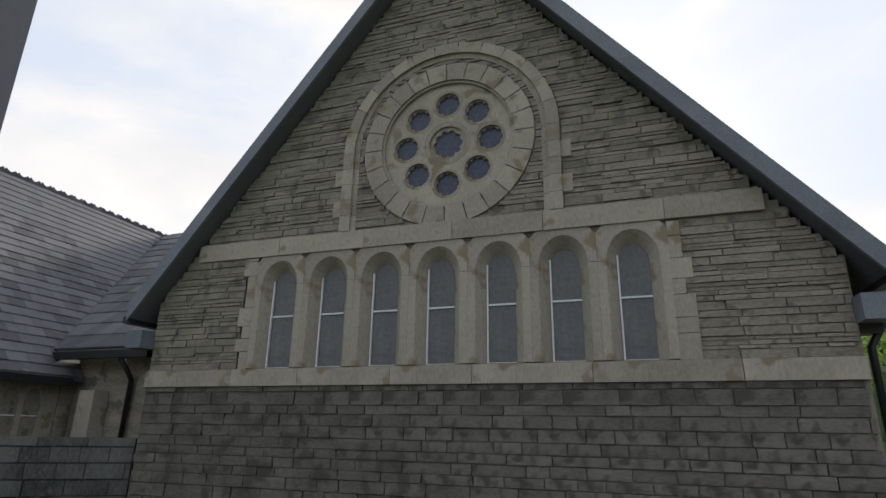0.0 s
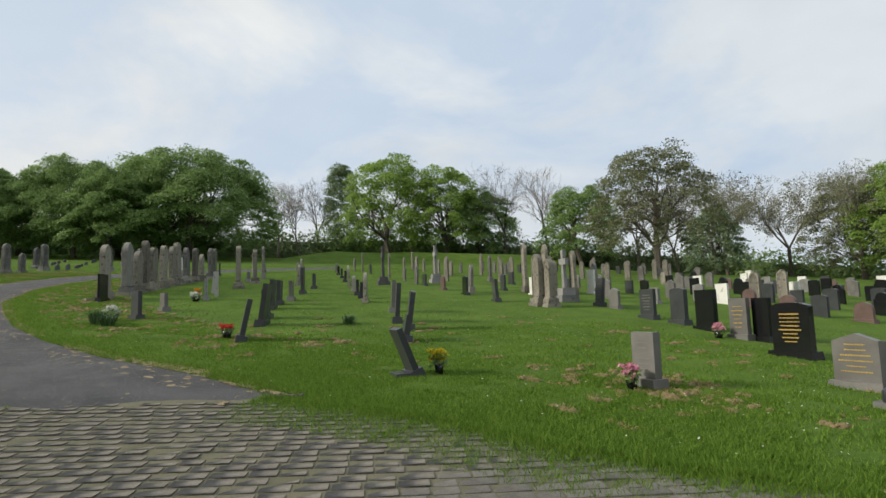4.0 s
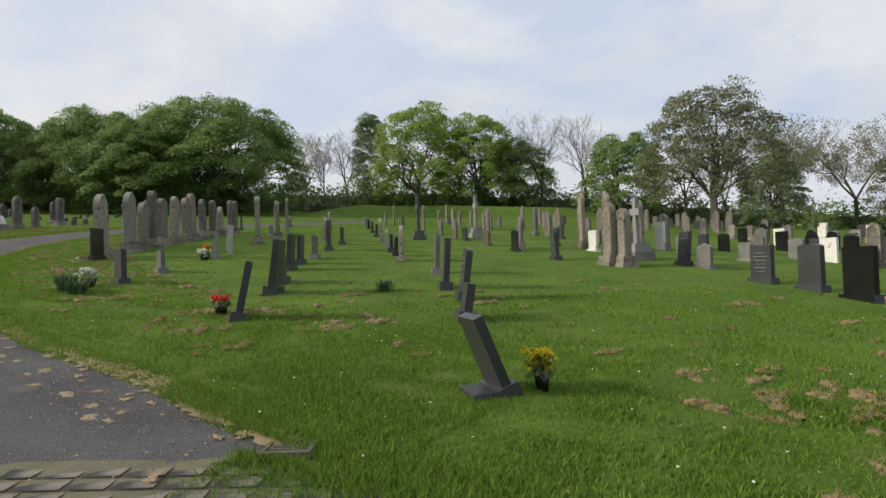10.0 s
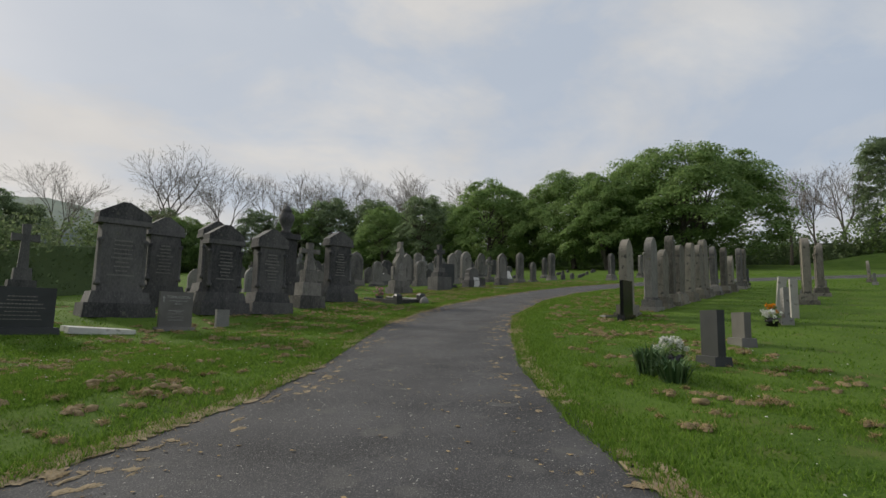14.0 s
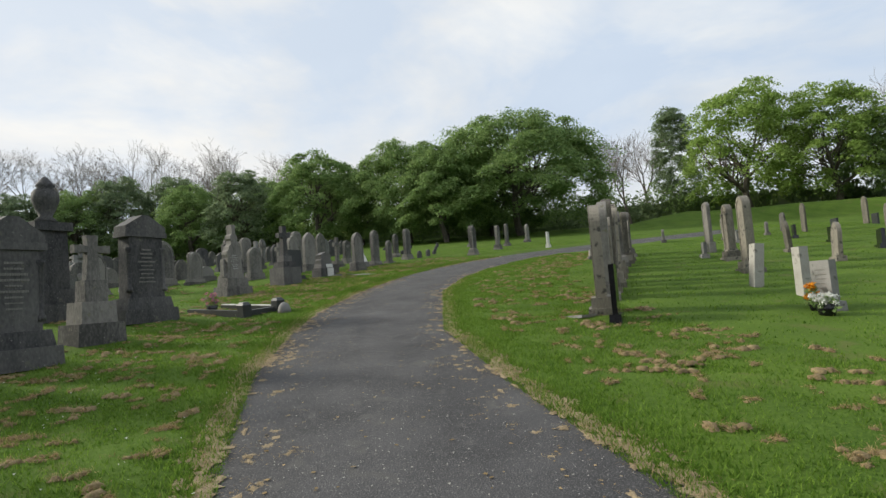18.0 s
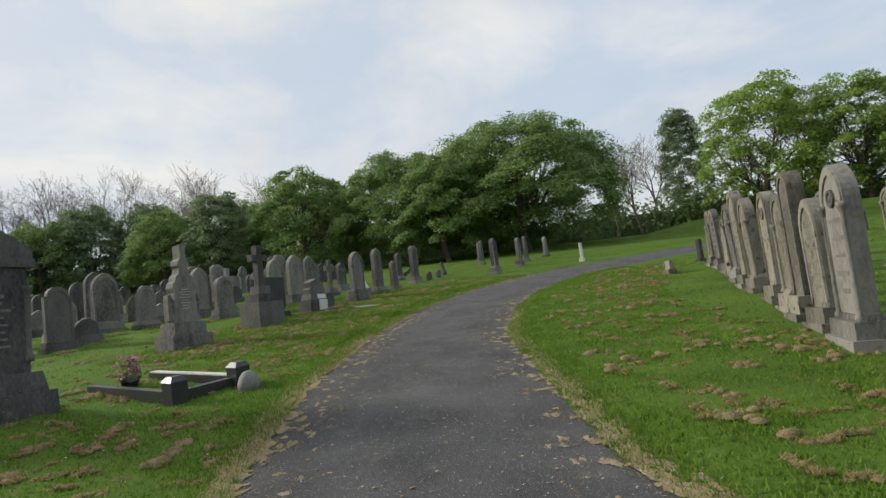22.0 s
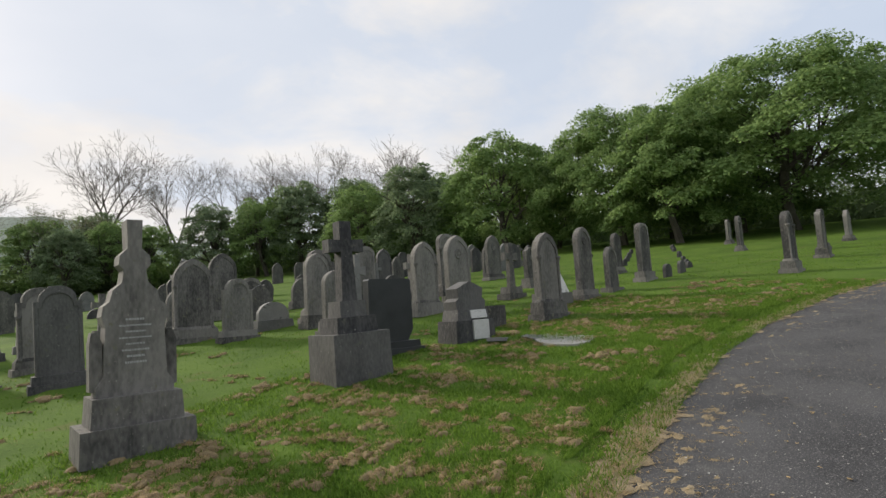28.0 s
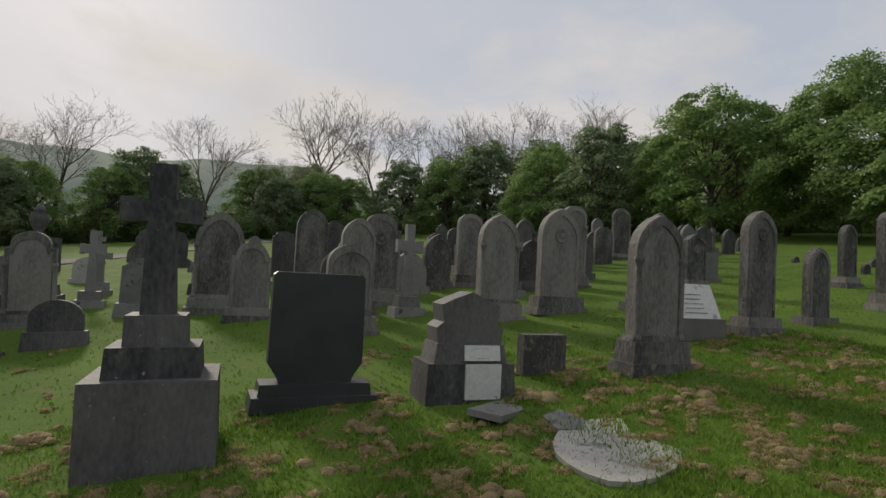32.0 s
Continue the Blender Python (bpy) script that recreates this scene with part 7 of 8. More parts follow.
def urn_stone(x, y, h, w, mat, label, face=-27.0, group="N"):
    """A stepped pedestal that carries a draped urn."""
    t = thing("urn_monument", pose(x, y, lawn_at(x, y) - 0.06, 0, 0, face), label, "monument", GROUPS[group])
    part("base", block(w * 1.3, w * 1.1, h * 0.12, mat, 0.96), t)
    part("base", block(w * 1.08, w * 0.9, h * 0.1, mat, 0.92), t, Matrix.Translation((0, 0, h * 0.12)))
    part("die", block(w * 0.8, w * 0.66, h * 0.4, mat, 0.93), t, Matrix.Translation((0, 0, h * 0.22)))
    part("cornice", block(w * 0.95, w * 0.8, h * 0.06, mat), t, Matrix.Translation((0, 0, h * 0.62)))
    k = h * 0.32
    part("urn", lathe_mesh("urn", [(0.12 * k, 0), (0.22 * k, 0.04 * k), (0.12 * k, 0.15 * k), (0.2 * k, 0.32 * k), (0.26 * k, 0.5 * k), (0.25 * k, 0.66 * k), (0.15 * k, 0.76 * k), (0.19 * k, 0.8 * k), (0.15 * k, 0.86 * k), (0.05 * k, 1.0 * k)], M[mat], 16), t, Matrix.Translation((0, 0, h * 0.68)))


urn_stone(41.4, 17.6, 3.5, 0.9, "soot_black", "tall blackened pedestal monument with a draped urn")
urn_stone(7.75, -2.45, 2.4, 0.58, "greystone", "grey stone pedestal with a carved draped urn", -20, "V")
urn_stone(53.4, 27.2, 2.6, 0.95, "soot_black", "blackened stepped pedestal with a covered urn")
headstone("round", 56.3, 32.5, 0.95, 0.95, "lichen", group="N", d=0.14)
headstone("flat", 66.45, 14.8, 0.9, 0.6, "granite_grey", group="N", d=0.14)
urn_stone(66.5, 33.0, 2.6, 1.1, "greystone", "pale pedestal tomb with a flat cornice")


def obelisk(x, y, h, w, label, face=0.0):
    t = thing("obelisk", pose(x, y, lawn_at(x, y) - 0.06, 0, 0, face), label, "monument", GROUPS["V"])
    part("base", block(w * 1.35, w * 1.35, 0.22, "granite_dull", 0.97), t)
    part("base", block(w, w, 0.3, "granite_dull", 0.93), t, Matrix.Translation((0, 0, 0.22)))
    part("die", block(w * 0.72, w * 0.72, 0.46, "granite_dull", 0.95), t, Matrix.Translation((0, 0, 0.52)))
    part("cornice", block(w * 0.82, w * 0.82, 0.07, "granite_dull", 0.9), t, Matrix.Translation((0, 0, 0.98)))
    k = h - 1.05
    part("shaft", block(w * 0.5, w * 0.5, k * 0.92, "granite", 0.62), t, Matrix.Translation((0, 0, 1.05)))
    part("point", block(w * 0.31, w * 0.31, k * 0.08, "granite", 0.03), t, Matrix.Translation((0, 0, 1.05 + k * 0.92)))
    inscribe(t, writing(w * 0.6, 0.3, "gold", 3, 3), Matrix.Translation((0, -w * 0.356 - 0.002, 0.6)))


obelisk(9.3, -2.05, 2.52, 0.72, "tall black granite obelisk on a stepped base", 160)
for hx, hy, hh, hw, hk, hm in ((8.6, -1.7, 1.55, 0.95, "shoulder", "soot_black"), (7.9, -1.1, 1.35, 0.85, "round", "granite_dull"), (7.4, -0.4, 1.7, 0.9, "gothic", "soot_black"), (8.9, 0.55, 1.25, 0.6, "flat", "granite_dull"), (6.6, -3.4, 1.25, 0.8, "gothic", "soot_black"), (6.2, -2.0, 1.5, 0.8, "shoulder", "soot")):
    headstone(hk, hx, hy, hh, hw, hm, face=-20, group="V", d=0.16, plinth=0.25)


def cross_panel(x, y):
    """A narrow black pillar with a pale inlaid cross beside the large slab."""
    t = thing("cross_pillar", pose(x, y, lawn_at(x, y) - 0.05, 0, 0, 160), "narrow black granite pillar with an inlaid silver cross", "memorial", GROUPS["V"])
    part("pillar", block(0.26, 0.14, 1.05, "granite", 0.97), t)
    part("cross", slab_mesh("cross", [(0.011, 0.05), (0.011, 0.62), (0.045, 0.62), (0.045, 0.642), (0.011, 0.642), (0.011, 0.72), (-0.011, 0.72), (-0.011, 0.642), (-0.045, 0.642), (-0.045, 0.62), (-0.011, 0.62), (-0.011, 0.05)], 0.01, M["letter"], 0), t, Matrix.Translation((0, -0.075, 0.08)), "silver inlaid cross")
    part("ring", ring_mesh("ring", 0.06, 0.072, -0.006, 0.006, M["letter"], n=20), t, Matrix.Translation((0, -0.075, 0.7)), "silver ring")


cross_panel(10.12, -0.27)
kerb_grave((10.85, -0.85), -20, 0.85, 1.5, "soot", "broken grey kerbed grave overgrown with weeds", 0.16)
kerb_grave((9.4, -0.15), -20, 0.95, 1.7, "granite", "black granite kerbed grave filled with green glass chippings", 0.18, False, "chips")
kerb_grave((8.5, -3.75), -20, 0.8, 1.2, "marble", "pale stone kerbed grave before a white headstone", 0.14)

# ---- the pole and its wires ----
pole = thing("telegraph_pole", pose(6.05, -12.4, lawn_at(6.05, -12.4) - 0.3, 0.6, 0.8), "weathered bare wooden telegraph pole at the lane's edge", "pole")
part("shaft", lathe_mesh("shaft", [(0.15, 0), (0.145, 2.0), (0.125, 5), (0.105, 8.1), (0.06, 8.15)], M["wood"], 14), pole)
part("number_plate", box_mesh("number_plate", 0.09, 0.02, 0.16, M["lead"], 0.003), pole, pose(0.0, 0.148, 2.0))
part("bracket", box_mesh("bracket", 0.42, 0.05, 0.06, M["iron"], 0.006), pole, Matrix.Translation((0, 0.06, 7.85)))
for s in (-1, 1):
    part("insulator", lathe_mesh("insulator", [(0.03, 0), (0.045, 0.05), (0.03, 0.1)], M["iron"], 10), pole, Matrix.Translation((s * 0.19, 0.06, 7.91)))
for i in range(5):
    part("step", tube_mesh("step", [(-0.17, 0, 0), (0.17, 0, 0)], 0.012, M["iron"], 6), pole, Matrix.Translation((0, 0.02, 3.2 + i * 0.7)))


def wire(a, b, sag, label):
    pts = [Vector(a).lerp(Vector(b), t / 14) - Vector((0, 0, sag * 4 * (t / 14) * (1 - t / 14))) for t in range(15)]
    w = new("overhead_wire", tube_mesh("overhead_wire", pts, 0.014, M["iron"], 4))
    tagged(w, label, "cable")


wire((6.3, -12.35, 8.75), (6.2, -72, 10.5), 0.3, "black overhead wire running down to the trees")
wire((6.1, -12.35, 8.75), (-15, -34, 19), 0.4, "black overhead wire running up from the pole")
wire((-30, -85, 15.6), (-14.5, -27.6, 17.3), 0.2, "thin overhead wire crossing behind the pole")

# ---- rows of stones farther off ----
rf = random.Random(77)
taken = [(o.location.x, o.location.y) for o in scene.objects if o.parent is None and "group" in o.keys() and "headstones" in o["group"]]


def free(x, y, gap=0.85):
    return all((x - a) ** 2 + (y - b) ** 2 > gap ** 2 for a, b in taken) and lawn_gap(x, y) > 0.6


def lawn_gap(x, y):
    return float(off_paving(np.array([x]), np.array([y]))[0])


def old_stone(kind, x, y, *rest, **more):
    """An old stone of the long rows; the row's near end stays open lawn."""
    return None if x < 53 and y < 19 else headstone(kind, x, y, *rest, **more)


OLD = (("gothic", 1.55), ("gothic", 1.9), ("round", 1.6), ("shoulder", 1.7), ("ogee", 1.4), ("gothic", 1.3), ("round", 0.9))
for yr in (18.0, 20.4, 22.9, 25.4, 28.0, 30.8, 33.6, 36.6, 40.0, 44.0):
    xr = (51.0 if yr < 19 else 43.0) + rf.uniform(0, 1) + (yr - 18) * 0.25
    while xr < 84:
        k, h = rf.choice(OLD)
        y2 = yr + rf.uniform(-0.3, 0.3)
        if rf.random() < (0.62 if yr < 27 else 0.42) and free(xr, y2):
            taken.append((xr, y2))
            if rf.random() < 0.09:
                cross_stone(xr, y2, rf.uniform(1.3, 2.0), 0.55, rf.uniform(-4, 4), rf.choice(("soot", "greystone")), "N", (0.65, 0.5, 0.22))
            else:
                old_stone(k, xr, y2, round(h * rf.uniform(0.85, 1.12) * (0.55 if yr > 27 and rf.random() < 0.7 else 1.0), 1), rf.choice((0.75, 0.85, 0.95)), rf.choice(("soot", "soot", "soot", "soot_black", "soot_black", "greystone")), rf.uniform(-4, 4), 0.15, 0.25, "", 0, round(rf.uniform(-2.5, 2.5)), round(rf.uniform(-2, 2)), "N", far=yr > 27 or xr > 70)
        xr += rf.uniform(1.15, 1.9)
for yr in (9.0, 11.5, 14.0):
    xr = 67.0 + rf.uniform(0, 1)
    while xr < 84:
        if rf.random() < 0.5 and free(xr, yr):
            taken.append((xr, yr))
            headstone("round", xr, yr, rf.choice((0.3, 0.35, 0.4)), 0.35, "soot_black", rf.uniform(-6, 6), 0.1, 0, "", 0, round(rf.uniform(-5, 5)), 0, "N", far=True)
        xr += rf.uniform(1.3, 2.4)
MODERN = (("flat", 0.85, "granite"), ("camber", 0.9, "granite"), ("peak", 0.8, "granite_grey"), ("flat", 0.75, "granite_dull"), ("shoulder", 0.9, "granite"), ("ogee", 0.95, "granite_grey"), ("camber", 0.8, "greystone"), ("flat", 0.9, "marble"), ("round", 0.75, "granite_red"), ("camber", 0.85, "granite_dull"))
for y0 in (1.4, -1.6, -4.4):
    xr = 33.5 + rf.uniform(0, 2)
    while xr < 62:
        y2 = y0 - 0.25 * (xr - 38)
        if rf.random() < 0.5 and free(xr, y2):
            taken.append((xr, y2))
            k, h, m = rf.choice((("flat", 0.8, "granite_dull"), ("flat", 0.7, "granite"), ("round", 0.8, "soot"), ("flat", 0.6, "greystone"), ("gothic", 1.2, "sandstone")))
            headstone(k, xr, y2, h, 0.6, m, -14 + rf.uniform(-4, 4), 0.12, 0.12, "", 0, round(rf.uniform(-4, 4)), round(rf.uniform(-4, 4)), "S")
        xr += rf.uniform(1.4, 2.8)
for r_i, y0 in enumerate((-7.4, -10.4, -13.4, -16.4, -19.5, -22.6, -25.8, -29, -32.5, -36)):
    xr = (30.0 if r_i < 3 else 13.5 - r_i * 0.6 + rf.uniform(0, 1))
    while xr < 66:
        y2 = y0 - 0.12 * (xr - 20) + rf.uniform(-0.25, 0.25)
        if rf.random() < (0.9 if xr < 40 and r_i > 2 else 0.62 if xr < 40 else 0.4) and free(xr, y2):
            taken.append((xr, y2))
            k, h, m = rf.choice(MODERN) if xr < 44 else rf.choice((("gothic", 1.4, "sandstone"), ("round", 1.1, "soot"), ("flat", 0.8, "granite_dull"), ("gothic", 1.7, "sandstone")))
            headstone(k, xr, y2, round(h * rf.uniform(0.9, 1.1), 1), 0.65, m, -6 + rf.uniform(-4, 4), 0.1, 0.1, "gold" if m in ("granite",) and xr < 36 else "", 5, 0, 0, "S", far=y2 < -17 or xr > 44)
        xr += rf.uniform(1.1, 2.0)
for y2 in (-12, -15.5, -19, -22.5, -26, -29.5):
    xr = -14.0 + rf.uniform(0, 1)
    while xr < 5:
        if rf.random() < 0.55 and free(xr, y2, 0.9):
            taken.append((xr, y2))
            k, h, m = rf.choice(MODERN)
            headstone(k, xr, y2, h, 0.65, m, -20 + rf.uniform(-4, 4), 0.1, 0.1, "gold" if m == "granite" else "", 5, 0, 0, "V", far=y2 < -16)
        xr += rf.uniform(1.2, 2.1)

# the farthest rows, joined
slots, fv, ff, fm = [], [], [], []
for me, m in FAR:
    if me.materials[0] not in slots:
        slots.append(me.materials[0])
    k0 = len(fv)
    fv += [m @ v.co for v in me.vertices]
    ff += [tuple(k0 + i for i in p.vertices) for p in me.polygons]
    fm += [slots.index(me.materials[0])] * len(me.polygons)
distant = mesh_of("distant_headstones", fv, ff, slots[0])
for s_ in slots[1:]:
    distant.materials.append(s_)
distant.polygons.foreach_set("material_index", fm)
tagged(new("distant_headstones", distant), "many small headstones in rows far across the cemetery", "headstones", kind="stuff")

# ---- the headstone whose words can be read ----
named = headstone("flat", 32.75, 14.4, 0.86, 0.68, "granite_grey", group="N", d=0.1, plinth=0.06)


def lettering(parent, words, size, x, y, z, mat="letter", turn=0):
    cu = bpy.data.curves.new("lettering", "FONT")
    cu.body, cu.size, cu.align_x, cu.extrude = words, size, "CENTER", 0.001
    cu.materials.append(M[mat])
    ob = new("lettering", cu)
    ob.parent = parent
    ob.matrix_basis = pose(x, y, z, 90, 0, turn)


for words, size, zz in (("TOMLINSON", 0.085, 0.72), ("In loving memory of", 0.045, 0.655), ("EDITH", 0.05, 0.59), ("MARY", 0.05, 0.42)):
    lettering(named, words, size, 0.03, -0.054, zz)
inscribe(named, writing(0.6, 0.3, "letter", 1, 4), Matrix.Translation((0, -0.052, 0.2)))
part("cross", slab_mesh("cross", [(0.008, 0), (0.008, 0.08), (0.03, 0.08), (0.03, 0.095), (0.008, 0.095), (0.008, 0.13), (-0.008, 0.13), (-0.008, 0.095), (-0.03, 0.095), (-0.03, 0.08), (-0.008, 0.08), (-0.008, 0)], 0.004, M["letter"], 0), named, Matrix.Translation((-0.27, -0.053, 0.64)))

for words, size, zz in (("HILL", 0.075, 0.95), ("TREASURED MEMORIES", 0.042, 0.87), ("OF", 0.036, 0.825), ("WILLIAM BARRIE HILL", 0.044, 0.38), ("DIED 7TH SEPT. 1963,", 0.034, 0.335), ("AGED 24 YEARS.", 0.034, 0.29), ("ALSO OF RHODA HILL,", 0.038, 0.225), ("DIED 14TH NOV. 1981,", 0.034, 0.18), ("AGED 81 YEARS.", 0.034, 0.135), ("RE-UNITED.", 0.038, 0.07)):
    lettering(slab_v, words, size, 0.06, -0.064, zz + 0.22)
inscribe(slab_v, writing(0.5, 0.42, "letter", 2, 7), Matrix.Translation((0.06, -0.062, 0.6)), "white cut lettering")
for words, size, zz in (("In Loving Memory", 0.095, 0.66), ("BERNARD THOMPSON", 0.072, 0.55), ("FLORENCE", 0.072, 0.33)):
    lettering(named_v, words, size, 0.03, -0.054, zz + 0.02, "gold")
inscribe(named_v, writing(0.55, 0.3, "gold", 1, 3), Matrix.Translation((0.03, -0.052, 0.32)))
inscribe(named_v, writing(0.55, 0.2, "gold", 2, 3), Matrix.Translation((0.03, -0.052, 0.18)))


def bench(x, y, turn):
    t = thing("bench", pose(x, y, lawn_at(x, y) - 0.02, 0, 0, turn), "brown slatted wooden memorial bench on the grass", "bench")
    for sx in (-0.68, 0.68):
        part("leg", box_mesh("leg", 0.07, 0.07, 0.62, M["teak"], 0.006), t, Matrix.Translation((sx, -0.24, 0)))
        part("leg", box_mesh("leg", 0.07, 0.07, 0.9, M["teak"], 0.006), t, pose(sx, 0.22, 0, -6))
        part("armrest", box_mesh("armrest", 0.08, 0.56, 0.04, M["teak"], 0.006), t, Matrix.Translation((sx, -0.02, 0.62)))
    for i in range(5):
        part("seat_slat", box_mesh("seat_slat", 1.42, 0.08, 0.025, M["teak"], 0.004), t, Matrix.Translation((0, -0.22 + i * 0.1, 0.42)))
    for i in range(4):
        part("back_slat", box_mesh("back_slat", 1.42, 0.025, 0.08, M["teak"], 0.004), t, pose(0, 0.24 + i * 0.012, 0.5 + i * 0.1, -6))


bench(16.1, -22.5, 150)

# ---- grass, clippings and dry verges ----
g = np.random.default_rng(12)


def blades(name, n, box, near_, far_, tall, width, mat, label, clump=1.0):
    """Upright blades sown on the lawn between two distances from the paving."""
    x, y = g.uniform(box[0], box[1], n), g.uniform(box[2], box[3], n)
    d = off_paving(x, y)
    ok = (d > near_) & (d < far_)
    ok &= g.random(n) < np.clip(1.3 - d / far_, 0.15, 1)
    x, y, d = x[ok], y[ok], d[ok]
    z = lawn_height(x, y) - 0.012
    m = len(x)
    az = g.uniform(0, 2 * math.pi, m)
    h = tall * g.uniform(0.5, 1.15, m) * np.where(d < 0.5, 1.3, 1.0)
    lean_ = g.normal(0, 0.35, (m, 2)) * h[:, None]
    s = np.stack([np.cos(az), np.sin(az)], 1) * width * g.uniform(0.6, 1.3, m)[:, None]
    p = np.stack([x, y], 1)
    v = np.stack([np.c_[p - s, z], np.c_[p + s, z], np.c_[p + lean_, z + h]], 1).reshape(-1, 3)
    f = np.arange(m * 3).reshape(-1, 3)
    return tagged(new(name, big_mesh(name, v, f, mat)), label, "grass", kind="stuff")


def turf(name, line, side, n, lo, hi, tall, width, mat, label, seed, ends=(5, 395), inset=-0.05):
    """Dense short blades beside one edge of a drive, thinning away from it."""
    r = np.random.default_rng(seed)
    p = resample(line, 400)
    k = r.integers(ends[0], ends[1], n)
    t_ = p[np.minimum(k + 3, 399)] - p[np.maximum(k - 3, 0)]
    nrm = np.stack([-t_[:, 1], t_[:, 0]], 1) / np.linalg.norm(t_, axis=1, keepdims=True)
    q = p[k] + (p[np.minimum(k + 1, 399)] - p[k]) * r.random(n)[:, None] + nrm * (side * (lo + (hi - lo) * r.random(n) ** 1.6))[:, None]
    d = off_paving(q[:, 0], q[:, 1])
    ok = d > inset
    q, d = q[ok], d[ok]
    m = len(q)
    z = lawn_height(q[:, 0], q[:, 1]) - 0.01
    patch = 0.85 + 0.14 * np.sin(q[:, 0] * 2.1 + 1.3 * np.sin(q[:, 1] * 1.7)) * np.sin(q[:, 1] * 2.7)
    h = tall * r.uniform(0.5, 1.2, m) * patch * np.where(d < 0.35, 1.5, 1.0)
    az = r.uniform(0, 2 * math.pi, m)
    lean_ = r.normal(0, 0.5, (m, 2)) * h[:, None]
    s = np.stack([np.cos(az), np.sin(az)], 1) * (width * r.uniform(0.6, 1.3, m))[:, None]
    v = np.stack([np.c_[q - s, z], np.c_[q + s, z], np.c_[q + lean_, z + h]], 1).reshape(-1, 3)
    return tagged(new(name, big_mesh(name, v, np.arange(m * 3).reshape(-1, 3), mat)), label, "grass", kind="stuff")


turf("grass", ROAD_L[:15], 1, 170000, -0.02, 3.6, 0.06, 0.008, M["blade"], "short green turf along the drive", 61)
turf("grass", ROAD_R[:13], -1, 170000, -0.02, 3.6, 0.06, 0.008, M["blade"], "short green turf along the drive", 62)
turf("grass", LANE_L[:8], 1, 70000, -0.02, 3.4, 0.06, 0.008, M["blade"], "short green turf along the lane", 63)
turf("grass", LANE_R[:8], -1, 60000, -0.02, 2.4, 0.07, 0.008, M["blade"], "rougher green turf along the lane", 64)
turf("grass", ((12.0, 0.9), (11, 1.0), (8, -1)), -1, 16000, -0.02, 1.6, 0.1, 0.008, M["blade"], "long grass beside the kerbed graves", 65)
turf("grass", ((15.2, -0.95), (16.6, -0.85), (17.4, -0.25), (18.53, 0.36), (19.8, 0.85), (20.8, 1.65), (23.4, 3.0)), -1, 90000, -0.02, 3.6, 0.06, 0.008, M["blade"], "short green turf by the yard", 66)
turf("grass", ((16.2, -0.9), (16.8, -0.7), (17.4, -0.25), (18.53, 0.36), (19.8, 0.85), (20.8, 1.65), (21.6, 2.4)), 1, 22000, 0.0, 1.1, 0.085, 0.007, M["blade"], "moss and grass creeping between the setts", 69, inset=-1.5)
turf("grass", ((22.3, 5.0), (22.8, 6.9), (23.1, 7.7), (23.6, 9.6), (23.0, 10.6), (23.1, 12.3)), 1, 3500, 0.0, 0.7, 0.07, 0.007, M["blade"], "short grass creeping between the setts", 70, inset=-1.5)
turf("grass", ((23.2, 9.6), (23.0, 10.6), (23.1, 12.3), (23.6, 15), (24.4, 19.5)), -1, 150000, -0.02, 7.5, 0.06, 0.011, M["blade"], "short turf beside the yard", 68)
turf("grass", ROAD_L[8:14], 1, 90000, 0.5, 6.0, 0.075, 0.009, M["blade"], "tufted turf among the old graves", 67)
blades("grass", 90000, (13, 27, -8, 2.5), 0.3, 14.0, 0.06, 0.009, M["blade"], "short turf of the south lawn")
blades("grass", 420000, (14, 74, -20, 34), 2.0, 16.0, 0.045, 0.014, M["blade"], "rougher grass among the graves")


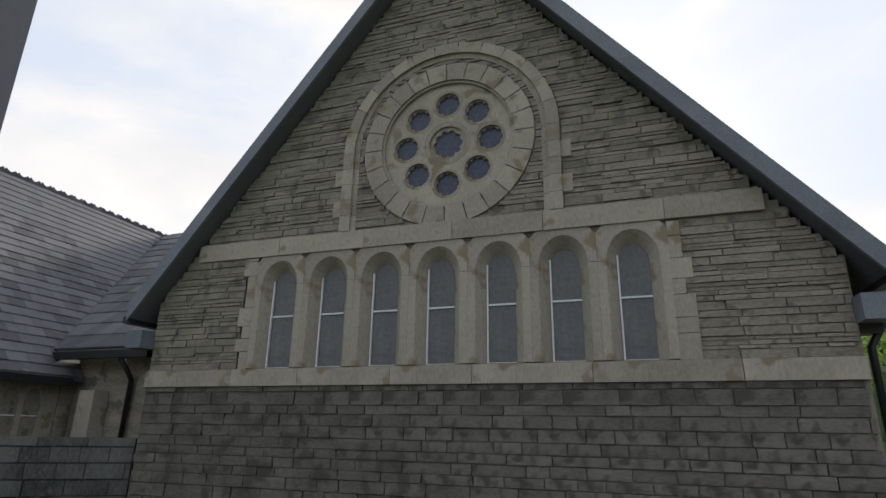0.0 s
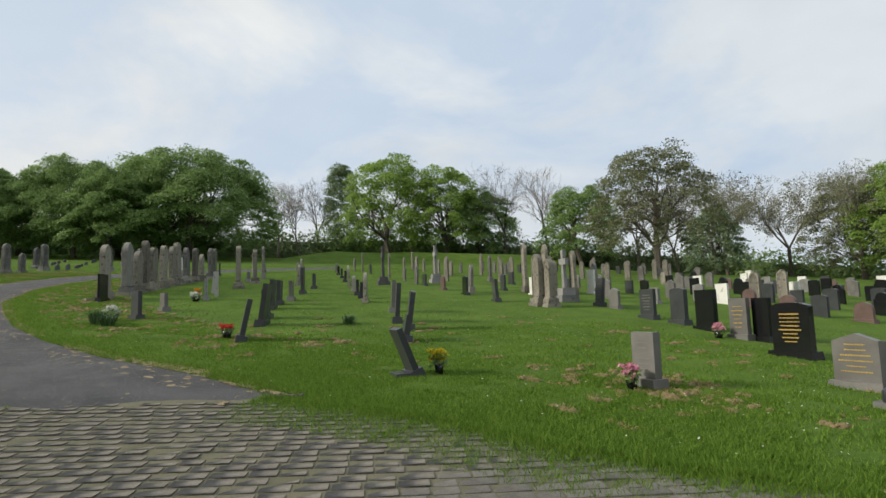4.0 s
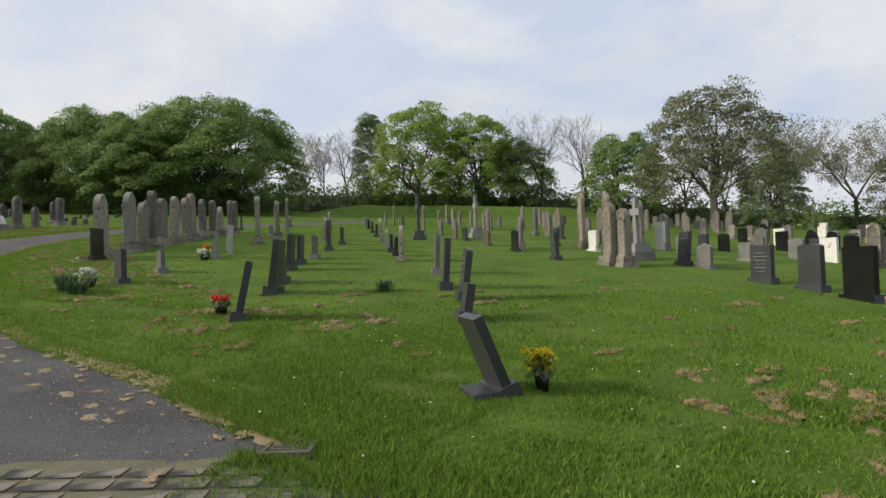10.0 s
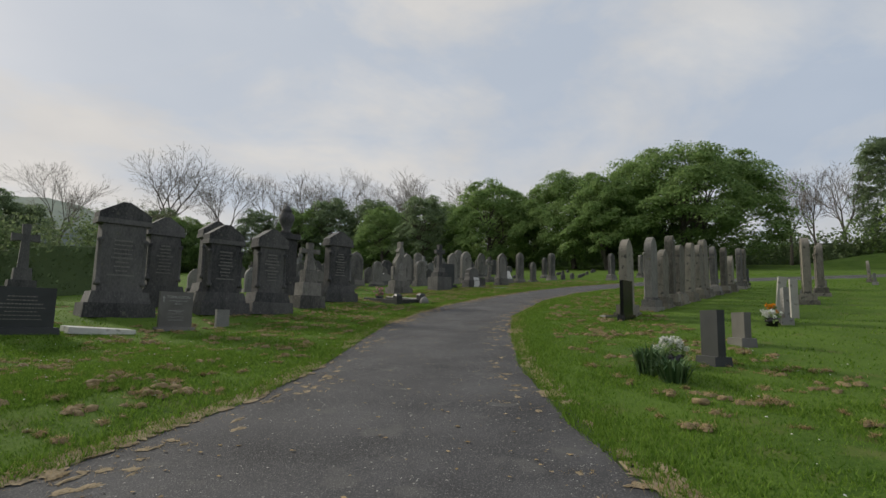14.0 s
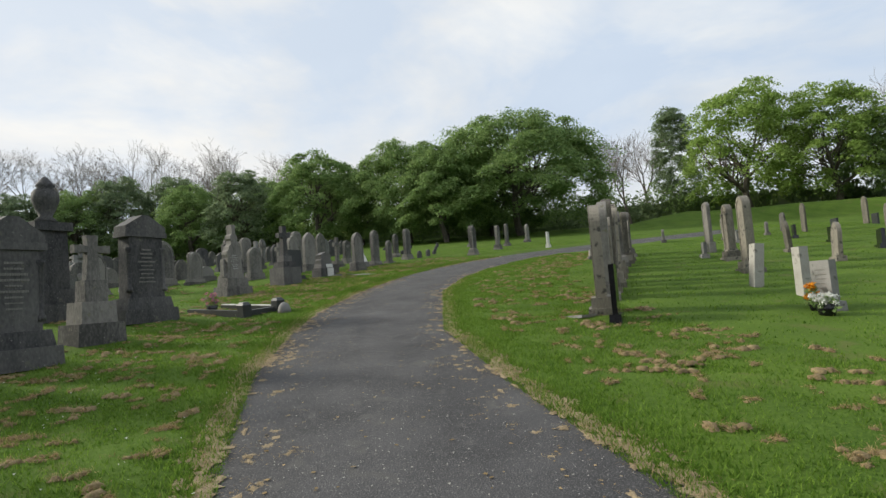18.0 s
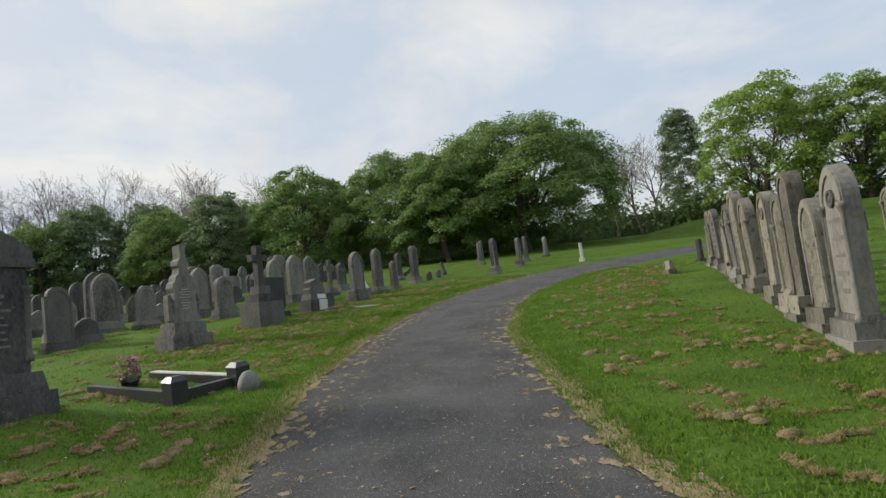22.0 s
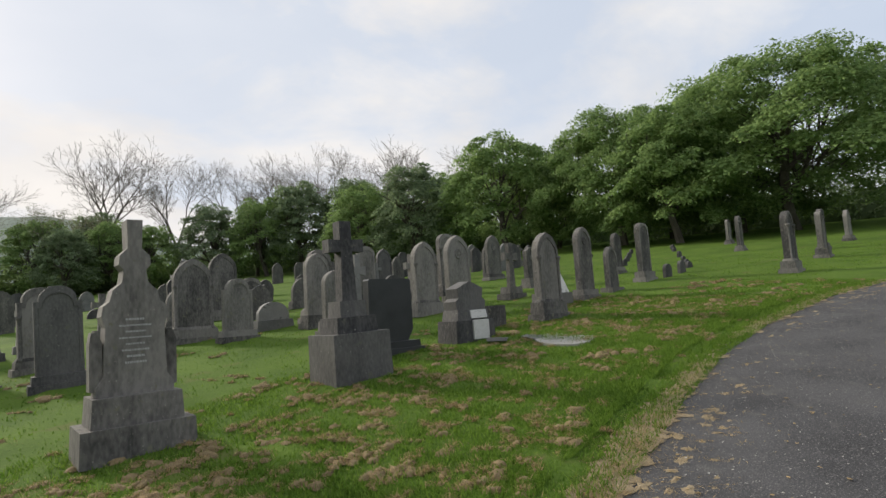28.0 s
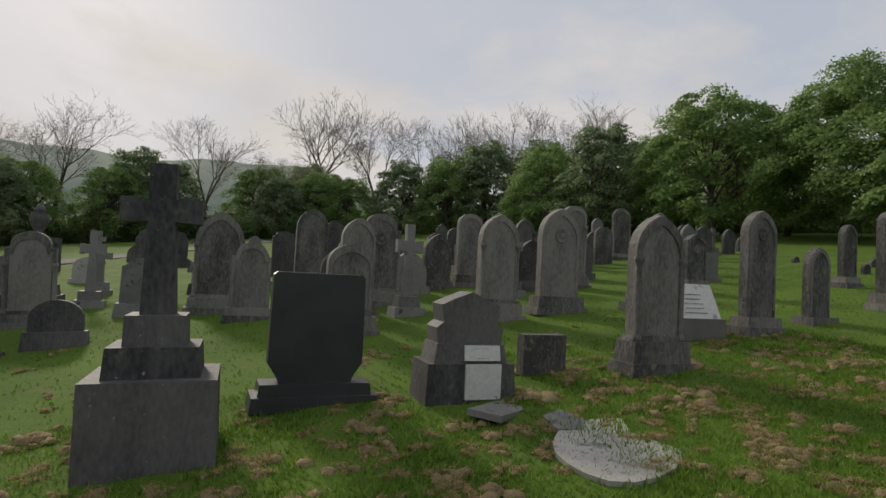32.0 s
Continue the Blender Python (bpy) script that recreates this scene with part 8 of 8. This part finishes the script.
def clippings(n, spots, label, seed):
    """Rolls of dry mown grass: crumbling lumps bristling with straws."""
    r = np.random.default_rng(seed)
    cx, cy = spots
    d = off_paving(cx, cy)
    ok = d > 0.15
    cx, cy = cx[ok][:n], cy[ok][:n]
    size = r.uniform(0.03, 0.09, len(cx)) * r.choice((0.7, 1.0, 1.25), len(cx))
    turn_ = r.uniform(0, 3.14, len(cx))
    m = 6
    lx = np.repeat(cx, m) + r.normal(0, 1.0, len(cx) * m) * np.repeat(size * np.cos(turn_), m) * 1.5 + r.normal(0, 0.35, len(cx) * m) * np.repeat(size, m)
    ly = np.repeat(cy, m) + r.normal(0, 1.0, len(cx) * m) * np.repeat(size * np.sin(turn_), m) * 1.5 + r.normal(0, 0.35, len(cx) * m) * np.repeat(size, m)
    ls = np.repeat(size, m) * r.uniform(0.35, 1.0, len(lx))
    lz = lawn_height(lx, ly)
    j = np.arange(7)[None] * 2 * math.pi / 7 + r.uniform(0, 1, (len(lx), 1))
    rings = []
    for k, hgt in ((1.0, -0.01), (0.7, 0.36)):
        rad = ls[:, None] * k * r.uniform(0.6, 1.3, (len(lx), 7))
        rings.append(np.stack([lx[:, None] + rad * np.cos(j), ly[:, None] + rad * np.sin(j), lz[:, None] + ls[:, None] * hgt * r.uniform(0.5, 1.5, (len(lx), 7))], -1))
    top = np.stack([lx, ly, lz + ls * r.uniform(0.38, 0.68, len(lx))], -1)[:, None]
    v = np.concatenate([*rings, top], 1).reshape(-1, 3)
    f = []
    for i in range(7):
        e = (i + 1) % 7
        f += [(i, e, 7 + e), (i, 7 + e, 7 + i), (7 + i, 7 + e, 14)]
    fs_ = (np.arange(len(lx))[:, None, None] * 15 + np.array(f)[None]).reshape(-1, 3)
    tagged(new("clipping_heaps", big_mesh("clipping_heaps", v, fs_, M["clump"])), label, "clippings", kind="stuff")
    per = 26
    c = np.repeat(np.stack([lx, ly, lz], 1), per, 0)
    sz = np.repeat(ls, per)
    o = r.normal(0, 0.7, (len(c), 3))
    p = c + np.c_[o[:, :2] * sz[:, None], np.abs(o[:, 2]) * sz * 0.45 + 0.008]
    az = r.uniform(0, 2 * math.pi, len(c))
    ln = r.uniform(0.02, 0.055, len(c))
    a = np.c_[np.cos(az) * ln, np.sin(az) * ln, r.normal(0, 0.4, len(c)) * ln]
    s = np.c_[-np.sin(az), np.cos(az), 0 * az] * 0.005
    v = np.stack([p - a, p + s, p + a], 1).reshape(-1, 3)
    return tagged(new("grass_clippings", big_mesh("grass_clippings", v, np.arange(len(c) * 3).reshape(-1, 3), M["straw"])), label, "clippings", kind="stuff")


def sow(n, x0, x1, y0, y1, r):
    return r.uniform(x0, x1, n), r.uniform(y0, y1, n)


def along(line, n, lo, hi, r, side):
    """Places at a distance to one side of a line."""
    p = resample(line, 400)
    k = r.integers(5, 395, n)
    t = p[k + 3] - p[k - 3]
    nrm = np.stack([-t[:, 1], t[:, 0]], 1) / np.linalg.norm(t, axis=1, keepdims=True)
    q = p[k] + nrm * (side * r.uniform(lo, hi, n))[:, None]
    return q[:, 0], q[:, 1]


rr_ = np.random.default_rng(31)
a1, a2, a3 = along(ROAD_L[1:15], 760, 0.4, 4.5, rr_, 1), along(ROAD_R[1:13], 460, 0.8, 3.8, rr_, -1), sow(90, 15, 30, -8, 1.5, rr_)
a4, a5 = sow(180, 27, 60, 12.5, 22, rr_), (rr_.normal(20.0, 0.9, 60), rr_.normal(-2.5, 0.8, 60))
a6 = along(ROAD_L[8:14], 420, 0.8, 6.0, rr_, 1)
clippings(4000, (np.concatenate([q[0] for q in (a1, a2, a3, a4, a5, a6)]), np.concatenate([q[1] for q in (a1, a2, a3, a4, a5, a6)])), "scattered brown heaps of dry mown grass", 5)


def verge(line, side, n, seed, label, spill=0.03):
    """Dry clippings blown along the tarmac's ragged edge: thin patches and loose straws."""
    r = np.random.default_rng(seed)
    p = resample(line, 600)
    verts, faces, straws = [], [], []
    for _ in range(n):
        k = int(r.integers(4, 596))
        if math.sin(k * 0.11 + seed) + math.sin(k * 0.037) + r.normal(0, 0.8) < -0.7:
            continue
        t = p[k + 3] - p[k - 3]
        t = t / np.linalg.norm(t)
        nrm = np.array([-t[1], t[0]]) * side
        loose = r.random() < 0.16
        off = r.uniform(0.15, 0.85) if loose else r.normal(0, 0.075)
        c = p[k] - nrm * (off - 0.13)
        la, lb = (r.uniform(0.03, 0.1), r.uniform(0.025, 0.06)) if loose else (r.uniform(0.04, 0.17), r.uniform(0.02, 0.06 + spill))
        k0, m = len(verts), 13
        rim = np.array([c + t * la * w * math.cos(q) + nrm * lb * w * math.sin(q) for q, w in zip(np.arange(m) * 2 * math.pi / m, r.uniform(0.4, 1.4, m))])
        zr = base_height(rim[:, 0], rim[:, 1])
        zc = float(base_height(c[0], c[1]))
        verts += [(q[0], q[1], zz + 0.029) for q, zz in zip(rim, zr)] + [(c[0], c[1], zc + 0.038)]
        faces += [(k0 + j, k0 + (j + 1) % m, k0 + m) for j in range(m)]
        for _ in range(16):
            q = c + t * la * r.normal(0, 1.0) + nrm * lb * r.normal(0, 1.5)
            straws.append((q[0], q[1], zc + 0.038))
    tagged(new("verge_clippings", mesh_of("verge_clippings", verts, faces, M["hay"])), label, "verge", kind="stuff")
    q = np.array(straws)
    az, ln = r.uniform(0, 2 * math.pi, len(q)), r.uniform(0.02, 0.05, len(q))
    a = np.c_[np.cos(az) * ln, np.sin(az) * ln, r.normal(0, 0.25, len(q)) * ln]
    s = np.c_[-np.sin(az), np.cos(az), 0 * az] * 0.004
    v = np.stack([q - a, q + s, q + a], 1).reshape(-1, 3)
    tagged(new("verge_straw", big_mesh("verge_straw", v, np.arange(len(q) * 3).reshape(-1, 3), M["straw"])), label, "verge", kind="stuff")


verge(ROAD_L[:15], 1, 2400, 41, "dry yellow grass along the drive's edge", 0.05)
verge(ROAD_L[5:11], 1, 1100, 47, "wide drift of dry yellow clippings beside the drive", 0.13)
verge(ROAD_R[5:10], -1, 500, 48, "dry yellow clippings spilt on the tarmac", 0.1)
verge(ROAD_R[:13], -1, 2000, 42, "dry yellow grass along the drive's edge")
verge(LANE_L[:8], 1, 160, 43, "dry yellow grass along the lane's edge")
verge(LANE_R[:8], -1, 140, 44, "dry yellow grass along the lane's edge")


def daisies(x0, x1, y0, y1, n, seed):
    """Small white flowers dotted in the turf."""
    r = np.random.default_rng(seed)
    x, y = r.uniform(x0, x1, n), r.uniform(y0, y1, n)
    ok = off_paving(x, y) > 0.1
    x, y = x[ok], y[ok]
    z = lawn_height(x, y) + r.uniform(0.03, 0.08, len(x))
    k = np.arange(5) * 2 * math.pi / 5
    rad = r.uniform(0.007, 0.014, len(x))[:, None]
    v = np.stack([x[:, None] + rad * np.cos(k), y[:, None] + rad * np.sin(k), z[:, None] + r.normal(0, 0.003, (len(x), 5))], -1).reshape(-1, 3)
    b0 = np.arange(len(x))[:, None] * 5
    f = np.concatenate([b0 + [0, 1, 2], b0 + [0, 2, 3], b0 + [0, 3, 4]])
    tagged(new("daisies", big_mesh("daisies", v, f, M["white_petal"])), "small white daisies dotted in the turf", "flowers", kind="stuff")


daisies(8, 13, -2, 3, 900, 71)
daisies(14, 34, -8, 4, 700, 72)
daisies(24, 44, 9, 15, 500, 73)


def litter(left, right, n, size, mat, seed, label):
    """Chips, stalks and leaf scraps lying loose on a drive."""
    r = np.random.default_rng(seed)
    a, b = resample(left, 300), resample(right, 300)
    k, f = r.integers(0, 299, n), np.clip(r.beta(0.8, 0.8, n), 0.02, 0.98)[:, None]
    p = a[k] * f + b[k] * (1 - f) + r.normal(0, 0.12, (n, 2))
    ok = off_paving(p[:, 0], p[:, 1]) < -0.08
    p, f = p[ok], f[ok, 0]
    z = base_height(p[:, 0], p[:, 1]) + 0.022 + 0.03 * (1 - (2 * f - 1) ** 2)
    az = r.uniform(0, 6.28, (len(p), 1)) + np.array([[0, 1.9, 3.3, 4.6]]) + r.uniform(-0.4, 0.4, (len(p), 4))
    rad = size * r.uniform(0.4, 1.3, (len(p), 1)) * r.uniform(0.5, 1.2, (len(p), 4))
    v = np.stack([p[:, :1] + rad * np.cos(az), p[:, 1:] + rad * np.sin(az), z[:, None] + r.uniform(0, 0.006, (len(p), 4))], -1).reshape(-1, 3)
    q = np.arange(len(p))[:, None] * 4
    tagged(new("road_litter", big_mesh("road_litter", v, np.concatenate([q + [0, 1, 2], q + [0, 2, 3]]), mat)), label, "litter", kind="stuff")


litter(ROAD_L[:14], ROAD_R[:12], 9000, 0.009, M["lichen"], 81, "pale stone chips loose on the tarmac")
litter(ROAD_L[:14], ROAD_R[:12], 1500, 0.022, M["straw"], 82, "dry leaf scraps scattered on the tarmac")
litter(LANE_L[:7], LANE_R[:7], 4000, 0.008, M["lichen"], 83, "pale stone chips loose on the lane")
